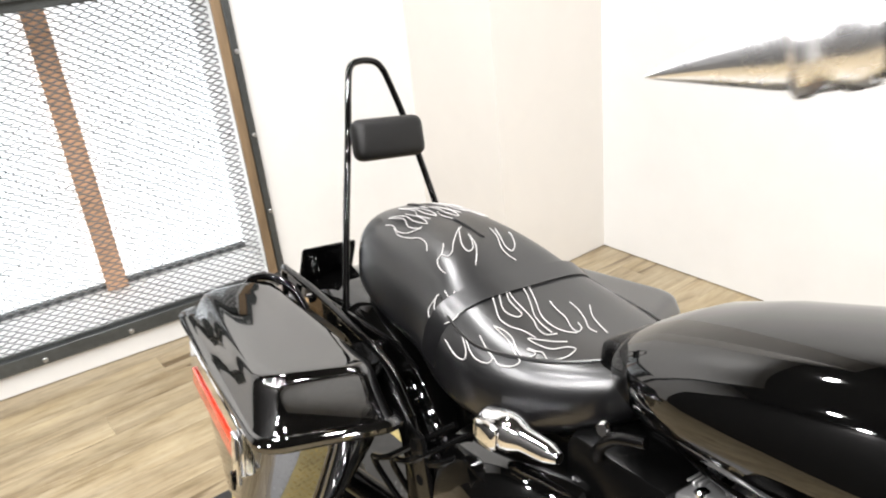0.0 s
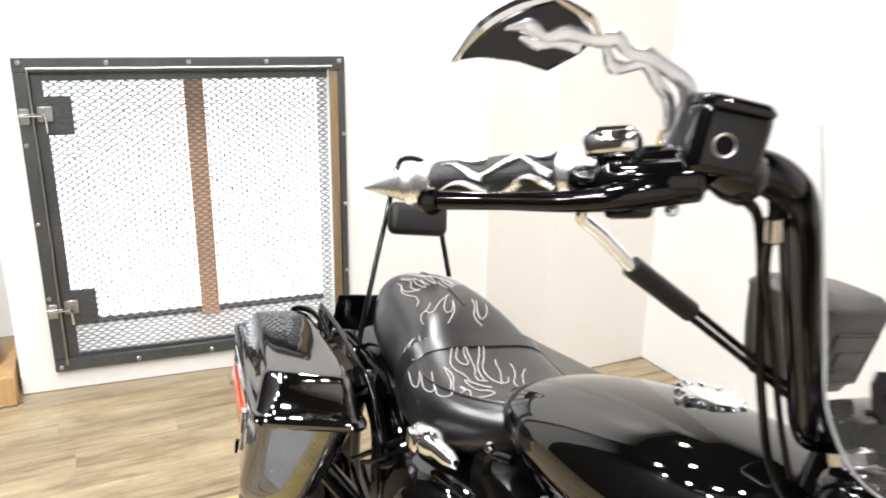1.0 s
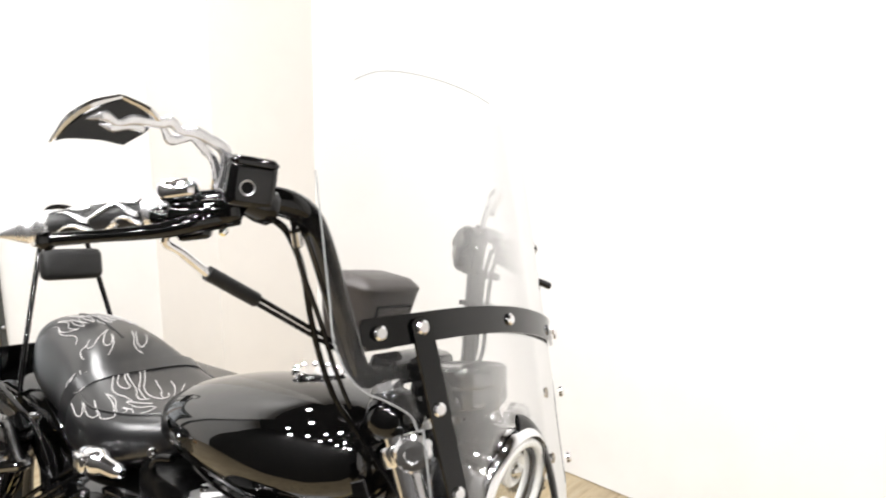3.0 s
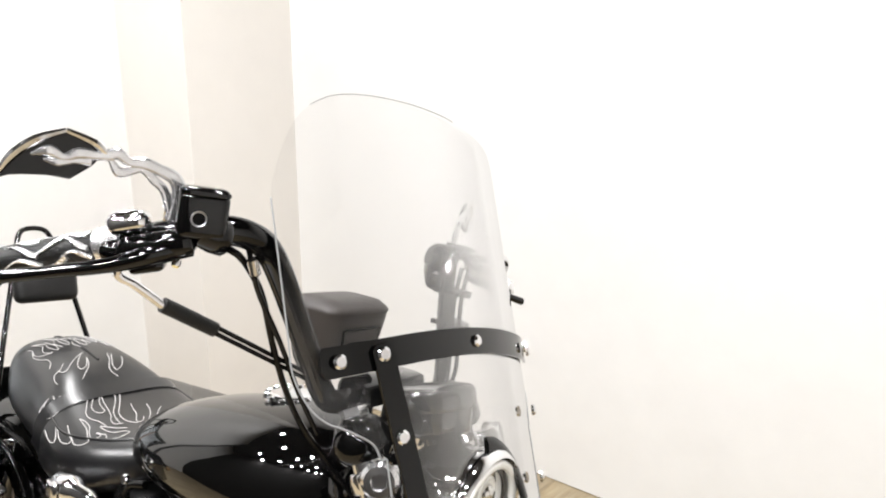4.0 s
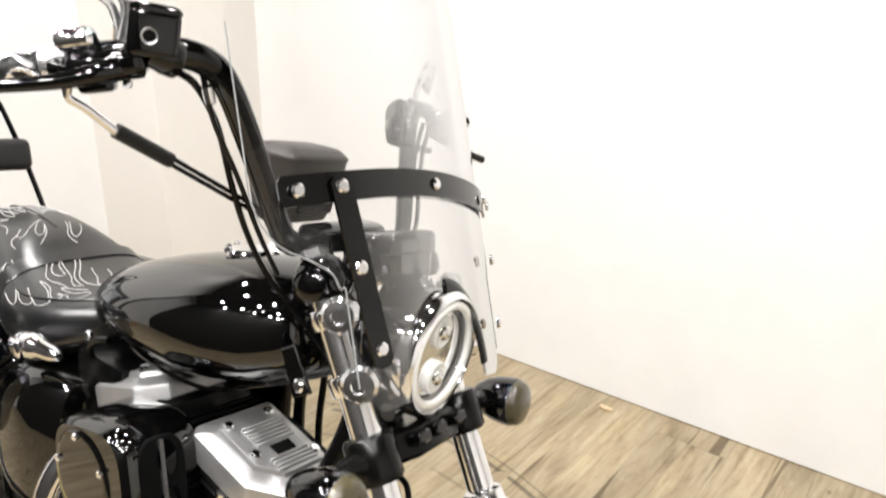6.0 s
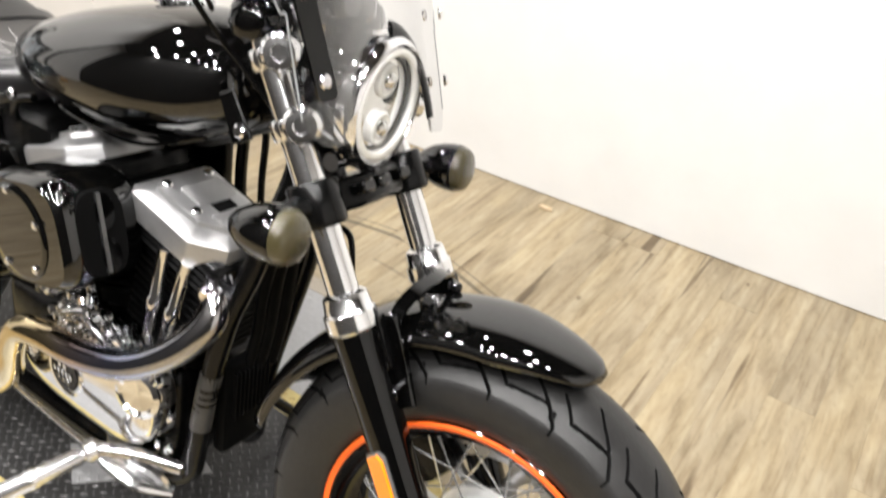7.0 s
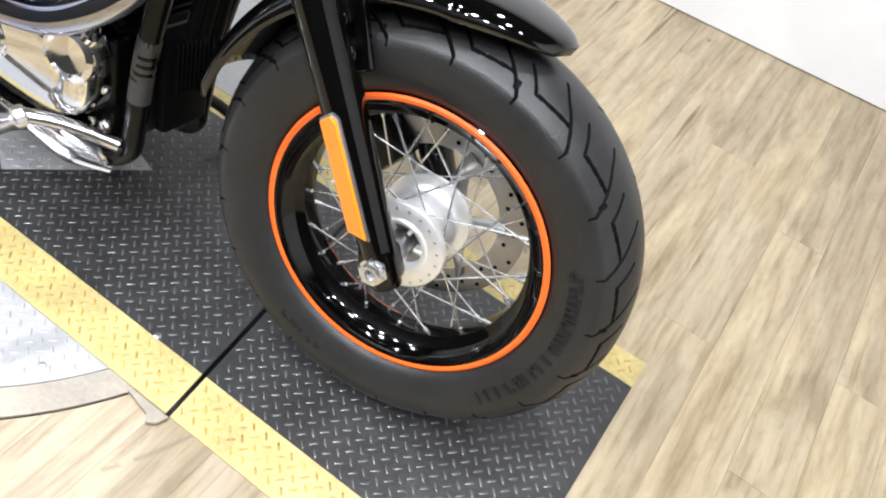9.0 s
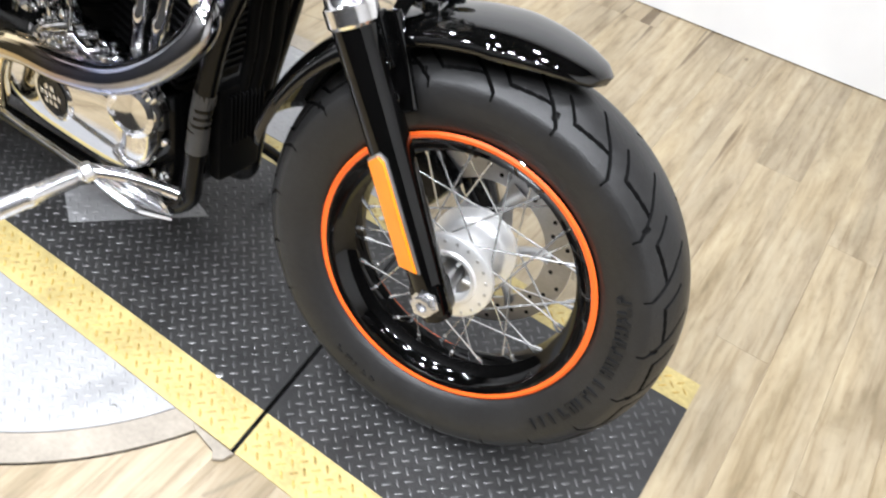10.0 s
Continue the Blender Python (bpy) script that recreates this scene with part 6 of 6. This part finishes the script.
for k in range(4):
    bm = B()
    z = 0.405 - 0.014 * k
    rod(bm, (-0.4405 - 0.0025 * k, -0.0848 - 0.0007 * k, z), (-0.4410 - 0.0025 * k, -0.0850 - 0.0007 * k, z - (0.006 if k < 3 else 0.003)), 0.0174, n=16)
    part("label_bar", bm, BLACK_SATIN, lab)
bm = B()
rod(bm, PIVOT + FD * -0.07, PIVOT + FD * 0.13, 0.034, n=24)
pipe(bm, [PIVOT + FD * 0.06, (-0.6, 0, 0.745), (-0.9, 0, 0.70), (-1.2, 0, 0.62)], 0.022, 14, 6)
part("backbone", bm, BLACK_SATIN, bike)

# engine
bm = B()
box(bm, (-0.98, -0.105, 0.18), (-0.50, 0.13, 0.40), 0.045, 4)
case = part("crankcase", bm, BLACK_SATIN, bike, "black crankcase")
for k, (x, z) in enumerate(((-0.53, 0.245), (-0.50, 0.32), (-0.50, 0.255), (-0.62, 0.21))):
    bolt(case, (x, -0.106, z), (0, -1, 0), 0.009, 0.010)


def cylinder_set(bx, bz, tilt, front):
    m = pose(bx, 0, bz, 0, tilt, 0)
    bm = B()
    box(bm, (-0.062, -0.066, -0.03), (0.062, 0.066, 0.18), 0.01, 1, m=m)
    cyl = part("cylinder", bm, FIN_BLACK, bike, "black finned cylinder")
    for k in range(11):
        bm = B()
        box(bm, (-0.078, -0.086, 0.012 + k * 0.0155), (0.070, 0.080, 0.0185 + k * 0.0155), 0.002, 1, m=m)
        part("fin", bm, FIN_BLACK, cyl)
    bm = B()
    box(bm, (-0.090, -0.090, 0.180), (0.085, 0.08, 0.228), 0.01, 1, m=m)
    ch = part("cylinder_head", bm, BLACK_SATIN, bike, "black cylinder head with edge fins")
    for k in range(4):
        bm = B()
        g = 0.004 * k
        box(bm, (-0.100 + g, -0.100 + g * 0.5, 0.180 + k * 0.0100), (0.092 - g, 0.09, 0.1870 + k * 0.0100), 0.004, 1, m=m)
        part("fin", bm, FIN_BLACK, ch)
    # cast cover: chamfered at its outer corners, with a ledge round the ribbed top
    def cover_loop(inset, z):
        q = [(-0.106 + inset, 0.045 - inset), (front - inset, 0.045 - inset), (front - inset, -0.066 + inset * 0.6), (front - 0.044 - inset * 0.6, -0.106 + inset), (-0.094 + inset, -0.106 + inset), (-0.106 + inset, -0.092 + inset)]
        out = []
        for k, (x, y) in enumerate(q):
            (xa, ya), (xb, yb) = q[k - 1], q[(k + 1) % len(q)]
            for f in (0.08, 0.03):
                out.append((x + (xa - x) * f, y + (ya - y) * f))
            for f in (0.03, 0.08):
                out.append((x + (xb - x) * f, y + (yb - y) * f))
        return [m @ Vector((x, y, z)) for x, y in out]
    bm = B()
    rings(bm, [cover_loop(g, z) for g, z in ((0.003, 0.210), (0.0, 0.213), (0.0, 0.246), (0.0012, 0.2505), (0.0045, 0.2535), (0.020, 0.2610), (0.023, 0.2620), (0.025, 0.2690), (0.028, 0.2705))])
    rb = part("rocker_box", bm, ALU, bike, "silver rocker box with ribbed top", sharp=28)
    for x0, n in ((-0.050, 6), (0.020, 4)):
        for k in range(n):
            bm = B()
            box(bm, (x0 + k * 0.0075, -0.058, 0.269), (x0 + 0.0038 + k * 0.0075, 0.012, 0.2755), 0.0012, 1, m=m)
            part("rib", bm, ALU, rb)
    # thin black plate in place of a recess and its shade
    bm = B()
    box(bm, (-0.004, -0.040, 0.2706), (0.017, -0.004, 0.2716), m=m)
    part("recess_shade", bm, HOLE, rb)
    for x, y in ((-0.066, -0.068), (-0.068, 0.008), (0.034, 0.016), (0.002, -0.070)):
        p = m @ Vector((x, y, 0.2695))
        d = m.to_3x3() @ Vector((0, 0, 1))
        bolt(rb, p, d, 0.0085, 0.007)
    p = m @ Vector((0.085, -0.100, 0.195))
    bolt(rb, p, m.to_3x3() @ Vector((0.4, -1, 0)), 0.011, 0.010)


cylinder_set(-0.568, 0.410, 15, 0.076)
cylinder_set(-0.700, 0.442, -18, 0.066)
# pushrod tubes and chrome tappet blocks
for x0, x1, z1 in ((-0.560, -0.525, 0.60), (-0.530, -0.478, 0.595), (-0.665, -0.74, 0.60), (-0.70, -0.80, 0.60)):
    bm = B()
    stack(bm, (x0, -0.112, 0.40), Vector((x1 - x0, 0.01, z1 - 0.40)), [(0, 0.014), (0.02, 0.014), (0.022, 0.0105), (0.10, 0.0105), (0.105, 0.0125), (0.125, 0.0125), (0.13, 0.0095), (0.215, 0.0095)], 16)
    part("pushrod_tube", bm, CHROME, bike)
for x in (-0.535, -0.60, -0.665, -0.72):
    bm = B()
    box(bm, (x - 0.028, -0.135, 0.385), (x + 0.028, -0.10, 0.44), 0.012, 3)
    stack(bm, (x, -0.118, 0.435), (0, 0, 1), [(0, 0.022), (0.008, 0.022), (0.012, 0.016), (0.022, 0.016)], 14)
    tb = part("tappet_block", bm, CHROME, bike)
    for dx in (-0.018, 0.018):
        bolt(tb, (x + dx, -0.135, 0.42), (0, -1, 0.2), 0.007, 0.008)
    bolt(tb, (x, -0.135, 0.398), (0, -1, 0.2), 0.007, 0.008)
rng = random.Random(8)
for k in range(22):
    x, z = -0.78 + 0.30 * rng.random(), 0.405 + 0.075 * rng.random()
    y = -0.128 - 0.022 * rng.random()
    bm = B()
    d = Vector((rng.uniform(-0.4, 0.4), -1, rng.uniform(0.1, 0.9)))
    r = rng.uniform(0.008, 0.015)
    stack(bm, (x, y, z), d, [(-0.010, r), (0.004, r), (0.006, r * 0.8), (0.012, r * 0.75), (0.016, r * 0.55), (0.017, 0.0)], 6 if k % 2 else 12)
    part("chrome_nut", bm, CHROME, bike)
for x0, z0, x1, z1 in ((-0.80, 0.43, -0.69, 0.50), (-0.76, 0.40, -0.62, 0.47), (-0.66, 0.47, -0.57, 0.41)):
    bm = B()
    pipe(bm, [(x0, -0.135, z0), ((x0 + x1) / 2, -0.158, (z0 + z1) / 2 + 0.012), (x1, -0.140, z1)], 0.0065, 10, 5)
    part("oil_line", bm, CHROME, bike, "chrome oil line")
# cam cover with a round medallion
bm = B()
secs = []
for y, ins in ((-0.100, 0.0), (-0.138, 0.0), (-0.147, 0.004), (-0.153, 0.010), (-0.1575, 0.020), (-0.1605, 0.034), (-0.162, 0.050)):
    lp = []
    for k in range(48):
        a = 2 * math.pi * k / 48
        c, s = math.cos(a), math.sin(a)
        hx, hz = 0.172 - ins, (0.082 + 0.016 * c) - ins
        lp.append(Vector((-0.668 + hx * math.copysign(abs(c) ** 0.55, c), y, 0.325 + 0.11 * (hx * c) + hz * math.copysign(abs(s) ** 0.75, s))))
    secs.append(lp)
rings(bm, secs)
cam_cover = part("cam_cover", bm, CHROME, bike, "chrome cam cover")
bm = B()
stack(bm, (-0.690, -0.158, 0.334), (0, -1, 0), [(0, 0.044), (0.006, 0.044), (0.008, 0.041), (0.007, 0.037), (0.007, 0.0)], 36)
md = part("medallion", bm, CHROME, cam_cover, "round chrome cover with illegible dark marks")
bm = B()
stack(bm, (-0.690, -0.1652, 0.334), (0, -1, 0), [(0, 0.035), (0.001, 0.035)], 32)
part("medallion_face", bm, BLACK_SATIN, md)
for dz, w in ((0.013, 0.026), (0.000, 0.052), (-0.013, 0.034)):
    k = int(w / 0.009)
    for i in range(k):
        bm = B()
        x = -0.690 - w / 2 + w * i / k
        box(bm, (x, -0.168, 0.334 + dz - 0.005), (x + w / k * 0.6, -0.1663, 0.334 + dz + 0.005), 0.0008, 1)
        part("medallion_bar", bm, CHROME, md)
bm = B()
stack(bm, (-0.515, -0.140, 0.385), (0.25, -1, 0.1), [(0, 0.040), (0.010, 0.042), (0.022, 0.040), (0.026, 0.032), (0.022, 0.028), (0.02, 0.0)], 28)
part("nose_cover", bm, CHROME, bike, "chrome round nose cover")
for x, z in ((-0.80, 0.30), (-0.56, 0.27), (-0.60, 0.40), (-0.50, 0.35)):
    bolt(cam_cover, (x, -0.142, z), (0, -1, 0), 0.006, 0.006)

# air cleaner
am = pose(-0.672, 0, 0.612, 0, -13, 0)
bm = B()
secs = []
for y, s in ((-0.10, 0.9), (-0.115, 1.0), (-0.200, 1.0), (-0.214, 0.96), (-0.222, 0.88)):
    lp = []
    for k in range(44):
        a = 2 * math.pi * k / 44
        c, q = math.cos(a), math.sin(a)
        lp.append(am @ Vector((0.100 * s * math.copysign(abs(c) ** 0.55, c), y, 0.086 * s * math.copysign(abs(q) ** 0.55, q))))
    secs.append(lp)
rings(bm, secs)
air = part("air_cleaner", bm, PAINT, bike, "black air cleaner with a round cover")
bm = B()
secs = []
for y, r in ((-0.218, 0.072), (-0.2235, 0.072), (-0.2250, 0.070), (-0.2250, 0.060), (-0.2250, 0.001)):
    secs.append([am @ Vector((-0.015 + r * math.cos(a), y, r * math.sin(a))) for a in [2 * math.pi * i / 40 for i in range(40)]])
rings(bm, secs)
part("round_cover", bm, PAINT, air)
for k in range(5):
    a = 2 * math.pi * k / 5 + 0.3
    bolt(air, am @ Vector((-0.015 + 0.062 * math.cos(a), -0.225, 0.062 * math.sin(a))), (0, -1, 0), 0.006, 0.005)
# solid plug; the opening's shade is in its black colour
bm = B()
lp2 = []
for x in (0.086, 0.101):
    lp2.append([am @ Vector((x, -0.165 + 0.036 * math.copysign(abs(math.cos(a)) ** 0.6, math.cos(a)), 0.062 * math.copysign(abs(math.sin(a)) ** 0.6, math.sin(a)))) for a in [2 * math.pi * i / 28 for i in range(28)]])
rings(bm, lp2)
part("intake_mouth", bm, HOLE, air, "black plug with the shade of the intake opening")
bm = B()
box(bm, (0.100, -0.169, -0.058), (0.106, -0.163, 0.058), m=am)
part("intake_blade", bm, STEEL, air)
for dz in (-0.035, 0.03):
    bm = B()
    secs = [[am @ Vector((x, -0.158 + 0.014 * math.cos(a), dz + 0.026 * math.sin(a))) for a in [2 * math.pi * i / 16 for i in range(16)]] for x in (0.100, 0.104)]
    rings(bm, secs)
    part("intake_disc", bm, BLACK, air)

# exhaust
bm = B()
pipe(bm, [(-0.455, -0.065, 0.585), (-0.425, -0.09, 0.560), (-0.425, -0.115, 0.525), (-0.465, -0.145, 0.475), (-0.530, -0.168, 0.435), (-0.610, -0.185, 0.420), (-0.690, -0.195, 0.420), (-0.740, -0.200, 0.408), (-0.775, -0.200, 0.360), (-0.80, -0.200, 0.290), (-0.86, -0.20, 0.245), (-1.0, -0.20, 0.235), (-1.75, -0.21, 0.27)], 0.0235, 18, 6)
part("exhaust_pipe", bm, HEADER, bike, "heat-tinted chrome exhaust header")
bm = B()
pipe(bm, [(-0.84, -0.07, 0.57), (-0.86, -0.14, 0.55), (-0.87, -0.18, 0.48), (-0.875, -0.19, 0.38), (-0.95, -0.195, 0.31), (-1.2, -0.20, 0.31), (-1.75, -0.21, 0.34)], 0.0235, 18, 6)
part("rear_exhaust_pipe", bm, CHROME, bike)
# regulator between the front tubes
bm = B()
box(bm, (-0.455, -0.062, 0.255), (-0.430, 0.030, 0.425), 0.008, 2)
reg = part("regulator", bm, FIN_BLACK, bike, "black finned regulator")
for k in range(9):
    bm = B()
    y = -0.046 + k * 0.0085
    box(bm, (-0.430, y - 0.0014, 0.325), (-0.420, y + 0.0014, 0.412), 0.001, 1)
    part("fin", bm, FIN_BLACK, reg)
# made-up black tubes that fill the dark space between the frame tubes
bm = B()
for dy, r in ((-0.018, 0.009), (0.004, 0.013), (0.030, 0.015)):
    pipe(bm, [(-0.435, dy + 0.004, 0.40), (-0.425, dy + 0.012, 0.48), (-0.412, dy + 0.006, 0.56), (-0.385, dy * 0.5, 0.68)], r, 10, 5)
part("filler_tube", bm, FIN_BLACK, bike)
# footrest and brake pedal
bm = B()
pipe(bm, [(-0.47, -0.11, 0.235), (-0.53, -0.155, 0.256), (-0.578, -0.195, 0.262)], 0.012, 12, 5)
part("peg_bracket", bm, POLISHED, bike)
bm = B()
stack(bm, (-0.572, -0.188, 0.263), Vector((-0.050, -0.13, -0.040)), [(0, 0.015), (0.003, 0.018), (0.016, 0.018), (0.020, 0.012), (0.026, 0.012), (0.030, 0.0145), (0.090, 0.0150), (0.094, 0.0165), (0.104, 0.0165), (0.108, 0.0150), (0.150, 0.0158), (0.156, 0.013), (0.158, 0.006)], 18)
part("footrest", bm, SILVER, bike, "chrome footrest")
bm = B()
pipe(bm, [(-0.580, -0.196, 0.262), (-0.62, -0.197, 0.264), (-0.68, -0.198, 0.267), (-0.74, -0.199, 0.271), (-0.80, -0.200, 0.276)], [0.008, 0.0065, 0.0055, 0.0055, 0.006], 12, 6, flat=0.6)
part("brake_pedal", bm, POLISHED, bike, "chrome brake pedal lever")
bm = B()
pipe(bm, [(-0.585, -0.190, 0.264), (-0.555, -0.180, 0.246), (-0.512, -0.160, 0.222), (-0.468, -0.126, 0.200)], [0.010, 0.020, 0.026, 0.012], 14, 5, flat=0.42)
part("pedal_arm", bm, POLISHED, bike, "polished pedal arm")
bm = B()
slab(bm, [(-0.034, 0.006), (-0.026, 0.018), (0.026, 0.014), (0.040, -0.004), (0.030, -0.018), (-0.010, -0.010)], (-0.506, -0.150, 0.234), Vector((0.86, 0.42, -0.30)), Vector((0.22, -0.10, 0.97)), 0.010, 0.003)
part("pedal_plate", bm, POLISHED, bike, "chrome plate that carries the footrest")
bm = B()
box(bm, (-0.62, -0.145, 0.205), (-0.535, -0.10, 0.245), 0.010, 2)
part("pedal_mount", bm, BLACK, bike)
# chrome switch cover, oil tank and side panel below the seat
bm = B()
stack(bm, (-1.035, -0.150, 0.688), Vector((0.20, 0.01, 0.015)), [(0, 0.005), (0.005, 0.016), (0.015, 0.022), (0.05, 0.024), (0.062, 0.021), (0.075, 0.015), (0.11, 0.013), (0.125, 0.007)], 24)
ig = part("ignition_cover", bm, CHROME, bike, "chrome ignition switch cover")
bm = B()
box(bm, (-1.022, -0.178, 0.674), (-0.982, -0.165, 0.706), 0.009, 3)
part("cover_cap", bm, CHROME, ig)
bm = B()
loft(bm, [(-1.13, -0.06, 0.48, 0.06, 0.10, 0.10), (-1.11, -0.08, 0.49, 0.085, 0.135, 0.13), (-1.03, -0.09, 0.50, 0.09, 0.145, 0.14), (-0.95, -0.09, 0.51, 0.085, 0.145, 0.14), (-0.90, -0.08, 0.52, 0.07, 0.13, 0.12), (-0.885, -0.06, 0.53, 0.05, 0.10, 0.09)], 40, 3.2)
part("oil_tank", bm, PAINT, bike, "gloss black side oil tank")
bm = B()
pipe(bm, [(-0.905, -0.08, 0.66), (-0.895, -0.10, 0.70), (-0.870, -0.105, 0.730), (-0.835, -0.10, 0.742)], 0.007, 10, 5)
part("seat_bracket", bm, BLACK_SATIN, bike)
bolt(bike, (-0.885, -0.105, 0.735), (0.2, -1, 0.2), 0.009, 0.008)
bm = B()
box(bm, (-0.95, -0.10, 0.56), (-0.80, 0.10, 0.70), 0.02, 2)
part("battery_box", bm, BLACK_SATIN, bike)
for k in range(4):
    bm = B()
    pipe(bm, [(-1.02 - 0.03 * k, -0.13, 0.63), (-1.06 - 0.05 * k, -0.155 - 0.005 * k, 0.60 - 0.02 * k), (-1.15 - 0.05 * k, -0.14, 0.56 - 0.03 * k), (-1.22, -0.12, 0.52 - 0.04 * k)], 0.005, 8, 5)
    part("hose", bm, BLACK_SATIN, bike)
bm = B()
rod(bm, (-1.00, 0.0, 0.30), (-1.52, -0.10, 0.318), 0.024, n=14)
rod(bm, (-1.00, 0.06, 0.30), (-1.52, 0.10, 0.318), 0.024, n=14)
part("swingarm", bm, BLACK_SATIN, bike)
# stand on the far side
bm = B()
pipe(bm, [(-0.62, 0.11, 0.20), (-0.60, 0.22, 0.12), (-0.59, 0.285, 0.055)], 0.012, 10, 5)
part("side_stand", bm, BLACK_SATIN, bike)

# floor planks, each its own board, laid wall to wall
PW, PL = 0.112, 1.22
Y0_FLOOR, Y1_FLOOR = -2.0, 1.56
lengths = {}


def plank_mesh(ln):
    key = round(ln, 2)
    if key not in lengths:
        bm = B()
        box(bm, (-PW / 2 + 0.00025, 0.00025, -0.012), (PW / 2 - 0.00025, key - 0.00025, -0.0035))
        me = bpy.data.meshes.new("plank")
        bm.to_mesh(me)
        bm.free()
        me.materials.append(PLANK)
        lengths[key] = me
    return lengths[key]


rng = random.Random(5)
for c in range(59):
    x = 0.353 + (c - 34.5) * PW
    y = Y0_FLOOR - round(rng.random() * PL, 2) if c != 35 else 0.42 - 2 * PL
    while y < Y1_FLOOR:
        a, b = max(y, Y0_FLOOR), min(y + PL, Y1_FLOOR)
        if b - a > 0.04:
            ob = new("plank", plank_mesh(b - a))
            ob.location = (x, a, 0)
            ob.parent = floor
        y += PL
